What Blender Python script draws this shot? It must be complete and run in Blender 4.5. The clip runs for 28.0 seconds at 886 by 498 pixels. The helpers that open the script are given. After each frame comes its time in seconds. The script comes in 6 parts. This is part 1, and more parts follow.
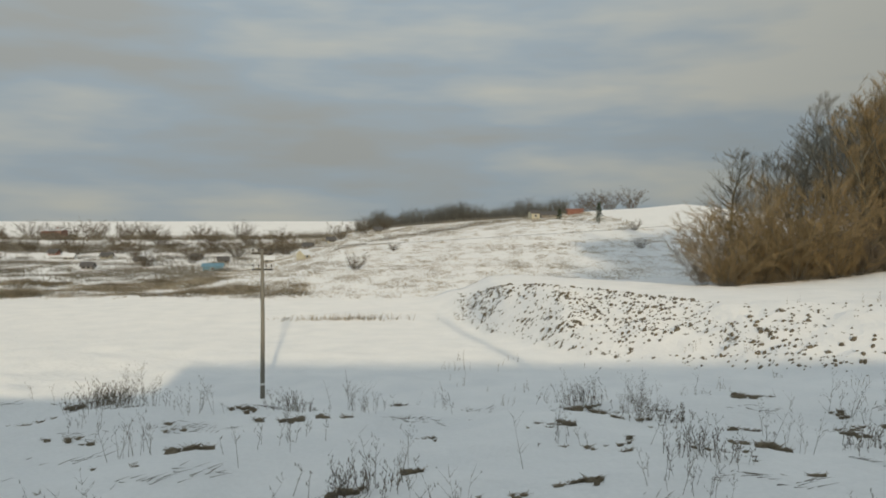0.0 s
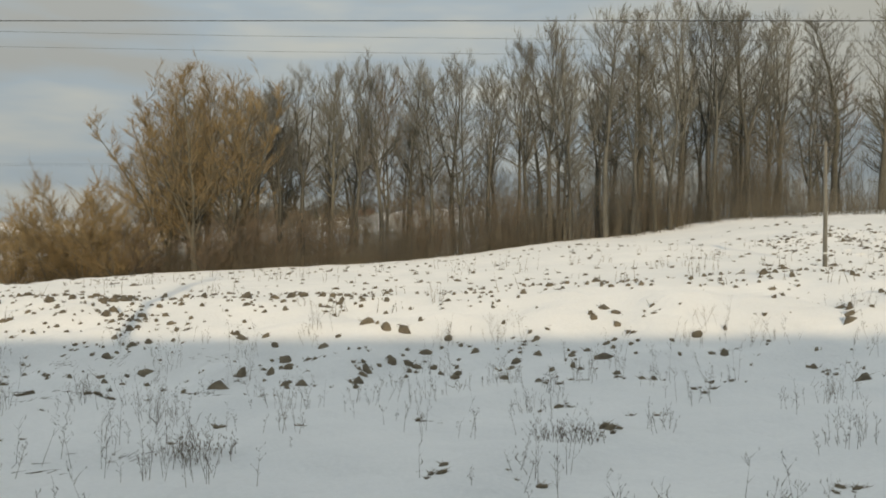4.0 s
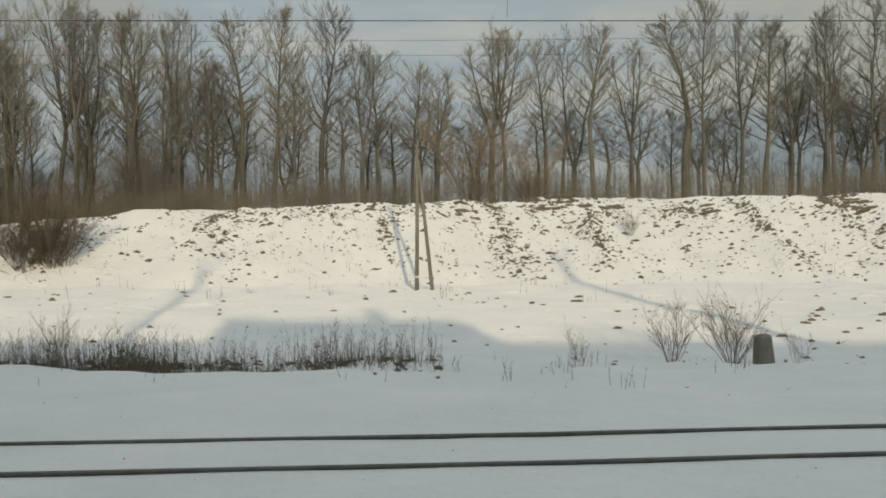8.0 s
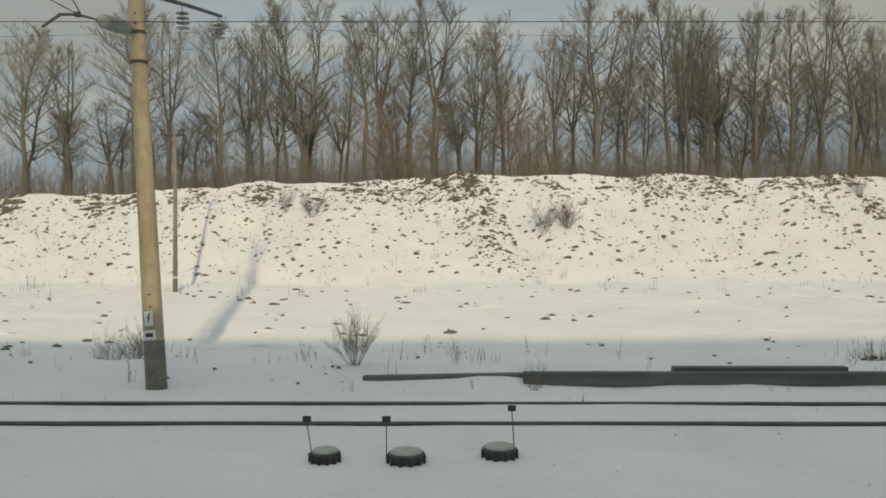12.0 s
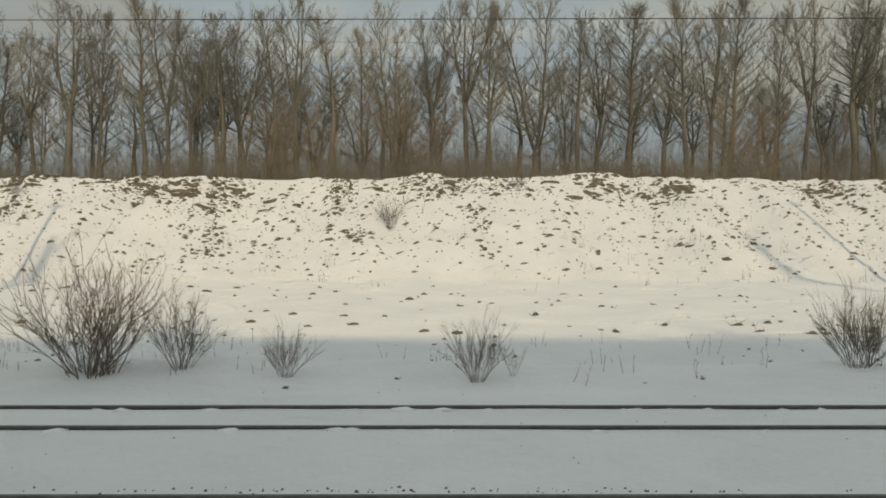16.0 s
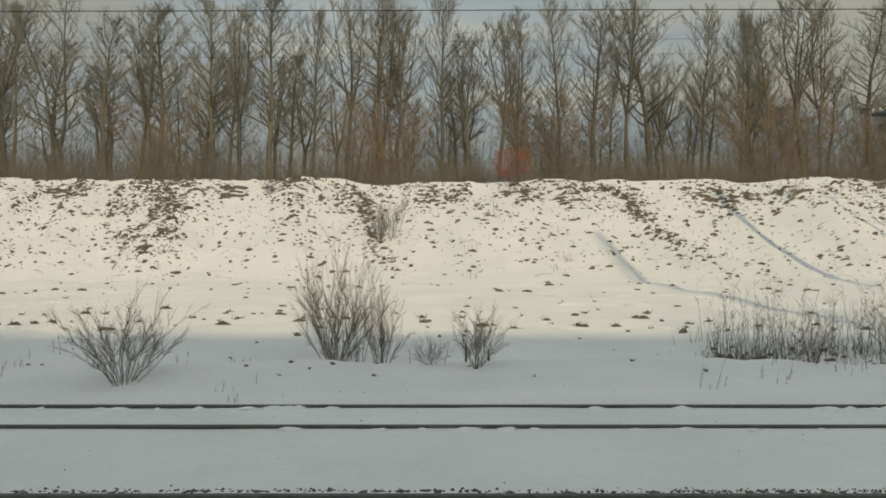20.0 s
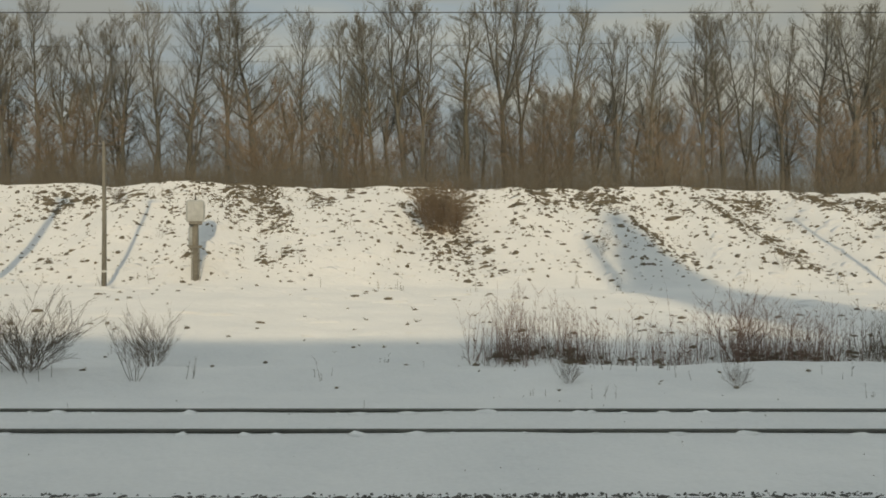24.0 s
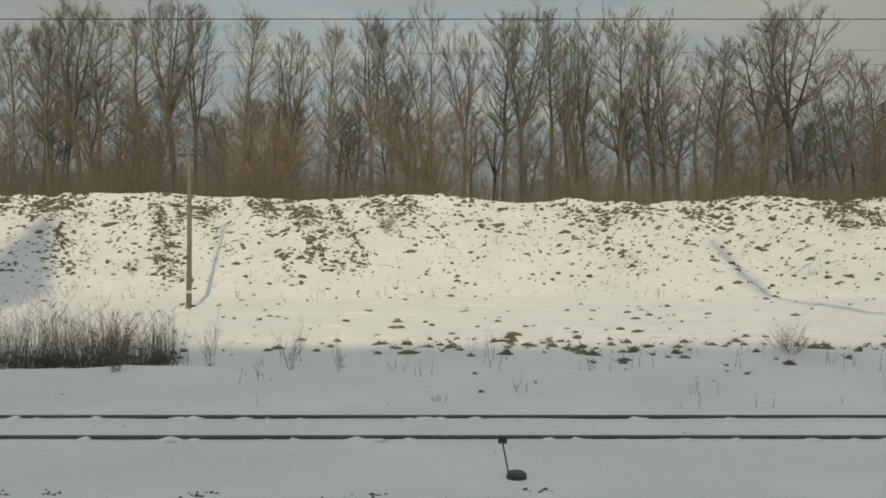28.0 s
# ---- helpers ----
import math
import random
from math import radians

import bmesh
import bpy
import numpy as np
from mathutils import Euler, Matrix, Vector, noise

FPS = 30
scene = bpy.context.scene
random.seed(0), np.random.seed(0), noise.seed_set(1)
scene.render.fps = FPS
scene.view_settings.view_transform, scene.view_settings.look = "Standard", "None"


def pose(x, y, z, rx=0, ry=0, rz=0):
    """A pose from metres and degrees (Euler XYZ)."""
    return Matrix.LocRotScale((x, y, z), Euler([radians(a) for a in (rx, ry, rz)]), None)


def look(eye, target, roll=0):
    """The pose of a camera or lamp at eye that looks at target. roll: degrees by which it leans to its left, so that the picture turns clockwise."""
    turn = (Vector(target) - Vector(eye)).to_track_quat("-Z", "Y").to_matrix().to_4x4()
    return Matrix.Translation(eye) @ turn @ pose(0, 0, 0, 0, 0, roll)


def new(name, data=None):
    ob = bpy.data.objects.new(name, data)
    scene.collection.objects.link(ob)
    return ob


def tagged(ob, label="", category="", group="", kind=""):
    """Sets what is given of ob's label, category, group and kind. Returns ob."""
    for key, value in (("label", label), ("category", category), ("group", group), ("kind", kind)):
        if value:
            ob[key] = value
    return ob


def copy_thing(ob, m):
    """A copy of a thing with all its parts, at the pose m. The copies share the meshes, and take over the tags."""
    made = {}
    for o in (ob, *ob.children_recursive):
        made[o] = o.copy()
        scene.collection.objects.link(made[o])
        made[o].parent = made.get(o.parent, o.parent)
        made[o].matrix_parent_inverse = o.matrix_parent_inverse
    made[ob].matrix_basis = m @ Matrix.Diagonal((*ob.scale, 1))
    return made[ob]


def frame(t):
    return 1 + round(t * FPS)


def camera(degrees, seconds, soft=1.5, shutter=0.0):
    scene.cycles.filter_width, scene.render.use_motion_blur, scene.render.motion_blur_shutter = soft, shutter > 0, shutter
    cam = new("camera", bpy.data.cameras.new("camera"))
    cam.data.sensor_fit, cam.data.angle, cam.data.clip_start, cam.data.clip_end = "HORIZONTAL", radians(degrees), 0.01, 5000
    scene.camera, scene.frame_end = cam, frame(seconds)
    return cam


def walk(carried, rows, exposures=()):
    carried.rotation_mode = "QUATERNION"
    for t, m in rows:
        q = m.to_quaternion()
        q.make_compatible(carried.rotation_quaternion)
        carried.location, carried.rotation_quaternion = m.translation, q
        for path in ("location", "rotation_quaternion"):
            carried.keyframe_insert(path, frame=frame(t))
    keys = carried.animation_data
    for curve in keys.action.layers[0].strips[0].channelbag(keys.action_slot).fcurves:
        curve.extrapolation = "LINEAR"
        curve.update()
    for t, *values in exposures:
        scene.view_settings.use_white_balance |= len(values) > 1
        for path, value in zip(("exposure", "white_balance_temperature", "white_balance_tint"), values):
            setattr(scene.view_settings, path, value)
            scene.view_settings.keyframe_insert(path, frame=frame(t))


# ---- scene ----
cam = camera(58.5, 28.0, soft=1.75)
# seconds, metres along the line, tilt in degrees
RIDE = [
    (0.0, 0.0, 89.468),
    (0.5, 9.623, 89.495),
    (1.0, 19.155, 89.523),
    (1.5, 28.578, 89.55),
    (2.0, 37.87, 89.55),
    (2.5, 47.026, 89.55),
    (3.0, 56.062, 89.55),
    (3.5, 65.009, 89.55),
    (4.0, 73.889, 89.55),
    (4.5, 82.715, 89.55),
    (5.0, 91.488, 89.55),
    (5.5, 100.203, 89.55),
    (6.0, 108.847, 89.55),
    (6.5, 117.404, 89.55),
    (7.0, 125.861, 89.55),
    (7.5, 134.218, 89.55),
    (8.0, 142.486, 89.55),
    (8.5, 150.674, 89.55),
    (9.0, 158.791, 89.55),
    (9.5, 166.836, 89.55),
    (10.0, 174.805, 89.55),
    (10.5, 182.696, 89.55),
    (11.0, 190.508, 89.55),
    (11.5, 198.244, 89.55),
    (12.0, 205.912, 89.611),
    (12.5, 213.522, 89.673),
    (13.0, 221.075, 89.652),
    (13.5, 228.57, 89.632),
    (14.0, 236.006, 89.611),
    (14.5, 243.376, 89.591),
    (15.0, 250.672, 89.632),
    (15.5, 257.881, 89.673),
    (16.0, 264.987, 89.669),
    (16.5, 271.977, 89.665),
    (17.0, 278.845, 89.661),
    (17.5, 285.596, 89.658),
    (18.0, 292.235, 89.654),
    (18.5, 298.768, 89.65),
    (19.0, 305.195, 89.647),
    (19.5, 311.511, 89.643),
    (20.0, 317.708, 89.639),
    (20.5, 323.772, 89.635),
    (21.0, 329.698, 89.632),
    (21.5, 335.49, 89.734),
    (22.0, 341.158, 89.77),
    (22.5, 346.708, 89.806),
    (23.0, 352.14, 89.841),
    (23.5, 357.451, 89.877),
    (24.0, 362.628, 89.925),
    (24.5, 367.656, 89.973),
    (25.0, 372.525, 90.02),
    (25.5, 377.238, 90.068),
    (26.0, 381.803, 90.116),
    (26.5, 386.252, 90.164),
    (27.0, 390.628, 90.232),
    (27.5, 394.96, 90.3),
    (28.0, 399.262, 90.368),
]
EYE = 2.7
walk(cam, [(t, pose(x, 0.0, EYE, tilt, 0.0, 0.0)) for t, x, tilt in RIDE], [(0.0, -0.50, 7400, 7), (1.0, -0.38, 7480, 7), (2.0, -0.38, 7550, 8), (3.0, -0.30, 7650, 8), (6.0, -0.44, 7700, 7), (9.0, -0.50, 7700, 6), (16.0, -0.58, 7950, 6), (21.0, -0.60, 7950, 6), (28.0, -0.62, 7900, 5)])

# ---- light ----
SUN_UP, SUN_TURN = radians(10.4), radians(170.4)
world = bpy.data.worlds.new("winter_sky")
scene.world = world
world.use_nodes = True
wn, wl = world.node_tree.nodes, world.node_tree.links
wn.clear()
w_out = wn.new("ShaderNodeOutputWorld")
w_bg = wn.new("ShaderNodeBackground")
w_bg.inputs["Strength"].default_value = 1.0
w_sky = wn.new("ShaderNodeTexSky")
w_sky.sky_type = "NISHITA"
w_sky.sun_disc = False
w_sky.sun_elevation, w_sky.sun_rotation = SUN_UP, SUN_TURN
w_sky.air_density, w_sky.dust_density, w_sky.ozone_density = 1.0, 0.6, 1.0
w_dim = wn.new("ShaderNodeVectorMath")
w_dim.operation = "SCALE"
w_dim.inputs["Scale"].default_value = 0.115
wl.new(w_sky.outputs[0], w_dim.inputs[0])
# layered stratus: noise in the direction of view, flattened towards the horizon
w_co = wn.new("ShaderNodeTexCoord")
w_map = wn.new("ShaderNodeMapping")
w_map.inputs["Scale"].default_value = (1.25, 1.25, 6.0)
w_map.inputs["Location"].default_value = (0.35, 0.1, 0.42)
w_n1 = wn.new("ShaderNodeTexNoise")
w_n1.inputs["Scale"].default_value = 1.6
w_n1.inputs["Detail"].default_value = 3.0
w_n1.inputs["Roughness"].default_value = 0.52
w_n1.inputs["Distortion"].default_value = 0.35
w_r1 = wn.new("ShaderNodeValToRGB")
w_r1.color_ramp.elements[0].position, w_r1.color_ramp.elements[0].color = 0.36, (0.97, 0.97, 0.97, 1)
w_r1.color_ramp.elements[1].position, w_r1.color_ramp.elements[1].color = 0.56, (0.99, 0.99, 0.99, 1)
w_n2 = wn.new("ShaderNodeTexNoise")
w_n2.inputs["Scale"].default_value = 2.2
w_n2.inputs["Detail"].default_value = 4.0
w_r2 = wn.new("ShaderNodeValToRGB")
w_r2.color_ramp.elements[0].position, w_r2.color_ramp.elements[0].color = 0.34, (0.39, 0.435, 0.48, 1)
w_r2.color_ramp.elements[1].position, w_r2.color_ramp.elements[1].color = 0.64, (0.55, 0.595, 0.62, 1)
w_blue = w_r2.color_ramp.elements.new(0.47)
w_blue.color = (0.38, 0.48, 0.60, 1)
w_mix = wn.new("ShaderNodeMix")
w_mix.data_type = "RGBA"
wl.new(w_co.outputs["Generated"], w_map.inputs[0])
wl.new(w_map.outputs[0], w_n1.inputs["Vector"])
wl.new(w_map.outputs[0], w_n2.inputs["Vector"])
wl.new(w_n1.outputs["Fac"], w_r1.inputs[0])
wl.new(w_n2.outputs["Fac"], w_r2.inputs[0])
wl.new(w_r1.outputs[0], w_mix.inputs["Factor"])
wl.new(w_dim.outputs[0], w_mix.inputs[6])
wl.new(w_r2.outputs[0], w_mix.inputs[7])
# an overcast sky is brighter overhead than at the horizon
w_sep = wn.new("ShaderNodeSeparateXYZ")
w_up = wn.new("ShaderNodeMapRange")
w_up.inputs["From Min"].default_value, w_up.inputs["From Max"].default_value = 0.0, 1.0
w_up.inputs["To Min"].default_value, w_up.inputs["To Max"].default_value = 0.92, 1.85
w_gain = wn.new("ShaderNodeVectorMath")
w_gain.operation = "SCALE"
wl.new(w_co.outputs["Generated"], w_sep.inputs[0])
wl.new(w_sep.outputs["Z"], w_up.inputs["Value"])
# the sky is dimmed towards the east, partly standing in for vignetting
w_side = wn.new("ShaderNodeMapRange")
w_side.interpolation_type = "SMOOTHSTEP"
w_side.inputs["From Min"].default_value, w_side.inputs["From Max"].default_value = 0.0, 0.7
w_side.inputs["To Min"].default_value, w_side.inputs["To Max"].default_value = 1.0, 0.70
w_mul = wn.new("ShaderNodeMath")
w_mul.operation = "MULTIPLY"
wl.new(w_sep.outputs["X"], w_side.inputs["Value"])
wl.new(w_up.outputs[0], w_mul.inputs[0])
wl.new(w_side.outputs[0], w_mul.inputs[1])
wl.new(w_mul.outputs[0], w_gain.inputs["Scale"])
wl.new(w_mix.outputs[2], w_gain.inputs[0])
wl.new(w_gain.outputs[0], w_bg.inputs["Color"])
wl.new(w_bg.outputs[0], w_out.inputs[0])

sun = new("sun", bpy.data.lights.new("sun", "SUN"))
sun.data.energy, sun.data.angle, sun.data.color = 2.12, radians(1.1), (1.0, 0.85, 0.64)
sun.matrix_world = look((0.167 * 300, -300, 300 * 0.186), (0, 0, 0))


# ---- materials ----
def material(name, tone, tone2=None, scale=4.0, rough=0.8, bump=0.0, bump_scale=20.0, metal=0.0, fine=None, random_tint=0.0, stretch=(1, 1, 1)):
    """A procedural surface: two tones mixed by noise at one scale, fine grain at another, relief from the grain."""
    m = bpy.data.materials.new(name)
    m.use_nodes = True
    n, l = m.node_tree.nodes, m.node_tree.links
    b = n["Principled BSDF"]
    b.inputs["Roughness"].default_value, b.inputs["Metallic"].default_value = rough, metal
    co, mp = n.new("ShaderNodeTexCoord"), n.new("ShaderNodeMapping")
    mp.inputs["Scale"].default_value = stretch
    l.new(co.outputs["Object"], mp.inputs[0])
    a = n.new("ShaderNodeTexNoise")
    a.inputs["Scale"].default_value, a.inputs["Detail"].default_value = scale, 5.0
    l.new(mp.outputs[0], a.inputs["Vector"])
    ramp = n.new("ShaderNodeValToRGB")
    ramp.color_ramp.elements[0].position, ramp.color_ramp.elements[1].position = 0.32, 0.68
    ramp.color_ramp.elements[0].color = (*tone, 1)
    ramp.color_ramp.elements[1].color = (*(tone2 or tone), 1)
    l.new(a.outputs["Fac"], ramp.inputs[0])
    g = n.new("ShaderNodeTexNoise")
    g.inputs["Scale"].default_value, g.inputs["Detail"].default_value = fine or scale * 9, 4.0
    l.new(mp.outputs[0], g.inputs["Vector"])
    grain = n.new("ShaderNodeMix")
    grain.data_type, grain.blend_type = "RGBA", "OVERLAY"
    grain.inputs["Factor"].default_value = 0.35
    l.new(ramp.outputs[0], grain.inputs[6])
    l.new(g.outputs["Fac"], grain.inputs[7])
    last = grain.outputs[2]
    if random_tint:
        info, hsv = n.new("ShaderNodeObjectInfo"), n.new("ShaderNodeHueSaturation")
        rng = n.new("ShaderNodeMapRange")
        rng.inputs["To Min"].default_value, rng.inputs["To Max"].default_value = 1 - random_tint, 1 + random_tint
        l.new(info.outputs["Random"], rng.inputs["Value"])
        l.new(rng.outputs[0], hsv.inputs["Value"])
        l.new(last, hsv.inputs["Color"])
        last = hsv.outputs[0]
    l.new(last, b.inputs["Base Color"])
    if bump:
        c = n.new("ShaderNodeTexNoise")
        c.inputs["Scale"].default_value, c.inputs["Detail"].default_value = bump_scale, 6.0
        l.new(mp.outputs[0], c.inputs["Vector"])
        bp = n.new("ShaderNodeBump")
        bp.inputs["Strength"].default_value, bp.inputs["Distance"].default_value = 1.0, bump
        l.new(c.outputs["Fac"], bp.inputs["Height"])
        l.new(bp.outputs[0], b.inputs["Normal"])
    return m


SNOW = material("snow", (0.79, 0.80, 0.81), (0.87, 0.87, 0.87), 0.35, 0.65, 0.12, 1.9, fine=14)
SNOW.node_tree.nodes["Principled BSDF"].inputs["Diffuse Roughness"].default_value = 0.8
SNOW_CAP = material("snow_cap", (0.82, 0.83, 0.84), (0.88, 0.88, 0.88), 3, 0.6, 0.01, 20)
EARTH = material("frozen_earth", (0.115, 0.094, 0.067), (0.24, 0.197, 0.138), 2.5, 0.95, 0.02, 30)
SEDGE = material("dry_sedge", (0.144, 0.114, 0.072), (0.288, 0.228, 0.144), 0.8, 0.9)
STRAW = material("bleached_straw", (0.36, 0.295, 0.21), (0.54, 0.455, 0.335), 0.15, 0.9)
STALK = material("dry_stalk", (0.106, 0.0875, 0.0688), (0.213, 0.175, 0.125), 1.5, 0.85)
BARK = material("tree_bark", (0.098, 0.095, 0.082), (0.174, 0.167, 0.142), 0.9, 0.9, 0.02, 12, random_tint=0.3, stretch=(1, 1, 0.3))
BARK_PALE = material("pale_bark", (0.118, 0.111, 0.089), (0.21, 0.196, 0.152), 0.9, 0.9, 0.02, 12, random_tint=0.25, stretch=(1, 1, 0.3))
TWIG = material("tree_twig", (0.172, 0.163, 0.136), (0.28, 0.266, 0.22), 0.5, 0.85, random_tint=0.3)
TWIG_GOLD = material("golden_willow_twig", (0.27, 0.195, 0.098), (0.42, 0.305, 0.16), 0.4, 0.8, random_tint=0.2)
TWIG_RUST = material("rust_brown_twig", (0.2, 0.15, 0.105), (0.315, 0.238, 0.165), 0.6, 0.85, random_tint=0.2)
BRUSH = material("brown_underbrush", (0.185, 0.153, 0.11), (0.30, 0.252, 0.18), 0.25, 0.9)
LEAF_RED = material("dead_oak_leaf", (0.32, 0.11, 0.05), (0.42, 0.17, 0.08), 3, 0.8)
WILLOW = material("grey_willow_stem", (0.12, 0.0984, 0.0792), (0.228, 0.186, 0.144), 2, 0.8, random_tint=0.25)
WILLOW_RED = material("reddish_willow_stem", (0.162, 0.102, 0.0816), (0.288, 0.192, 0.15), 2, 0.8, random_tint=0.2)
CONCRETE = material("weathered_concrete", (0.37, 0.305, 0.205), (0.50, 0.415, 0.28), 1.2, 0.85, 0.006, 40, random_tint=0.1, stretch=(1, 1, 0.35))
CONCRETE_DARK = material("old_pole_shaded_mast_concrete", (0.20, 0.185, 0.155), (0.30, 0.275, 0.225), 1.5, 0.9, 0.006, 40, random_tint=0.12, stretch=(1, 1, 0.35))
WHITEWASH = material("whitewashed_concrete", (0.62, 0.62, 0.60), (0.72, 0.72, 0.70), 3, 0.8, 0.004, 30)
BLOCK = material("dark_concrete_block", (0.0633, 0.0633, 0.0598), (0.127, 0.127, 0.115), 5, 0.9, 0.01, 30)
RAIL = material("rusty_rail", (0.095, 0.097, 0.086), (0.145, 0.143, 0.125), 6, 0.8, 0.003, 60)
STEEL = material("painted_steel", (0.05, 0.055, 0.055), (0.09, 0.095, 0.095), 6, 0.6, metal=0.2)
GALV = material("grey_cabinet_paint", (0.42, 0.43, 0.42), (0.52, 0.53, 0.51), 3, 0.55, 0.002, 30)
GLASS_INS = material("brown_glazed_insulator", (0.07, 0.065, 0.06), (0.12, 0.11, 0.10), 6, 0.25)
GLASS_GREEN = material("greenish_glass_insulator", (0.19, 0.22, 0.19), (0.30, 0.33, 0.28), 6, 0.2)
WIRE = material("copper_wire", (0.05, 0.05, 0.05), (0.08, 0.08, 0.075), 8, 0.6, metal=0.4)
TIMBER = material("creosoted_timber", (0.055, 0.05, 0.043), (0.12, 0.105, 0.088), 3, 0.9, 0.008, 30, stretch=(0.3, 3, 3))
BEAM = material("tarred_grey_timber", (0.10, 0.105, 0.095), (0.17, 0.175, 0.155), 2, 0.9, 0.008, 30, stretch=(0.3, 3, 3))
# concrete darkened by colour, for mast feet in the train's shade
FOOT_SHADE = material("shaded_mast_foot", (0.15, 0.148, 0.125), (0.235, 0.228, 0.19), 4, 0.9, 0.006, 30)
PALE_LID = material("dull_grey_lid", (0.36, 0.36, 0.33), (0.5, 0.5, 0.47), 8, 0.8)
MOSS = material("mossy_timber", (0.055, 0.056, 0.042), (0.10, 0.10, 0.075), 3, 0.95, 0.008, 30)
YELLOW = material("faded_yellow_paint", (0.55, 0.50, 0.30), (0.66, 0.62, 0.42), 12, 0.7)
PLATE = material("white_enamel_plate", (0.70, 0.70, 0.68), (0.78, 0.78, 0.76), 8, 0.5)
MARKING = material("black_marking", (0.04, 0.04, 0.04), (0.06, 0.06, 0.06), 8, 0.7)
SPRUCE = material("pine_needles", (0.025, 0.045, 0.025), (0.06, 0.085, 0.045), 4, 0.8)
COACH = material("grey_coach_paint", (0.16, 0.17, 0.17), (0.20, 0.21, 0.21), 2, 0.5)
BRICK_RED = material("red_brick_wall", (0.26, 0.12, 0.09), (0.34, 0.17, 0.13), 4, 0.9)
WALL_CREAM = material("cream_plaster", (0.52, 0.48, 0.36), (0.62, 0.57, 0.44), 3, 0.9)
WALL_BLUE = material("blue_painted_boards", (0.13, 0.27, 0.35), (0.19, 0.34, 0.42), 3, 0.8)
WALL_GREY = material("grey_weathered_boards", (0.22, 0.20, 0.18), (0.34, 0.31, 0.27), 3, 0.9)
ROOF_DARK = material("dark_sheet_roof", (0.08, 0.075, 0.075), (0.15, 0.14, 0.13), 3, 0.8)
PANE = material("dark_window_pane", (0.03, 0.035, 0.04), (0.05, 0.055, 0.06), 3, 0.15)
SHRUB = material("dark_shrub_twig", (0.102, 0.0816, 0.0576), (0.18, 0.144, 0.0984), 0.8, 0.9)


# ---- mesh helpers ----
class Buf:
    """Collects tubes, cones and boxes into one mesh."""

    def __init__(self):
        self.v, self.f = [], []

    def tube(self, pts, radii, sides=6, cap=False):
        at = len(self.v)
        for i, p in enumerate(pts):
            way = (pts[min(i + 1, len(pts) - 1)] - pts[max(i - 1, 0)]).normalized()
            side = way.cross(Vector((0.31, 0.83, 0.46)) if abs(way.z) > 0.8 else Vector((0, 0, 1))).normalized()
            up = side.cross(way)
            for k in range(sides):
                a = 2 * math.pi * k / sides
                self.v.append(p + (side * math.cos(a) + up * math.sin(a)) * radii[i])
        for i in range(len(pts) - 1):
            for k in range(sides):
                a, b = at + i * sides + k, at + i * sides + (k + 1) % sides
                self.f.append((a, b, b + sides, a + sides))
        if cap:
            self.f.append(tuple(at + k for k in reversed(range(sides))))
            self.f.append(tuple(at + (len(pts) - 1) * sides + k for k in range(sides)))

    def cone(self, p, q, r):
        at = len(self.v)
        way = (q - p).normalized()
        side = way.cross(Vector((0.3, 0.9, 0.2))).normalized()
        up = side.cross(way)
        for k in range(3):
            a = 2.0944 * k
            self.v.append(p + (side * math.cos(a) + up * math.sin(a)) * r)
        self.v.append(q)
        self.f += [(at, at + 1, at + 3), (at + 1, at + 2, at + 3), (at + 2, at, at + 3)]

    def box(self, lo, hi, bevel=0.0, taper=1.0):
        """A box; the top is drawn in by taper; bevel cuts its upright and upper edges."""
        cx, cy = (lo[0] + hi[0]) / 2, (lo[1] + hi[1]) / 2
        hx, hy = (hi[0] - lo[0]) / 2, (hi[1] - lo[1]) / 2
        rings = [(lo[2], 1.0, 0.0), (hi[2] - bevel, taper, 0.0), (hi[2], taper, bevel)] if bevel else [(lo[2], 1.0, 0.0), (hi[2], taper, 0.0)]
        at, n = len(self.v), (8 if bevel else 4)
        for z, s, inset in rings:
            ax, ay = hx * s - inset, hy * s - inset
            b = bevel
            ring = [(ax, -ay + b), (ax, ay - b), (ax - b, ay), (-ax + b, ay), (-ax, ay - b), (-ax, -ay + b), (-ax + b, -ay), (ax - b, -ay)] if bevel else [(ax, -ay), (ax, ay), (-ax, ay), (-ax, -ay)]
            self.v += [Vector((cx + u, cy + w, z)) for u, w in ring]
        for i in range(len(rings) - 1):
            for k in range(n):
                a, b2 = at + i * n + k, at + i * n + (k + 1) % n
                self.f.append((a, b2, b2 + n, a + n))
        self.f.append(tuple(at + k for k in reversed(range(n))))
        self.f.append(tuple(at + (len(rings) - 1) * n + k for k in range(n)))

    def mesh(self, name, mat, smooth=False):
        me = bpy.data.meshes.new(name)
        me.from_pydata([tuple(p) for p in self.v], [], self.f)
        me.materials.append(mat)
        if smooth:
            me.shade_smooth()
        return me


def part(name, buf, mat, parent, label="", smooth=False):
    """One mesh object under a thing or part."""
    ob = new(name, buf.mesh(name, mat, smooth))
    ob.parent = parent
    return tagged(ob, label) if label else ob


def thing(name, label, category, group="", at=None, kind=""):
    """An Empty that carries the parts of one thing."""
    ob = new(name)
    ob.empty_display_size = 0.2
    if at is not None:
        ob.matrix_basis = at
    return tagged(ob, label, category, group, kind)


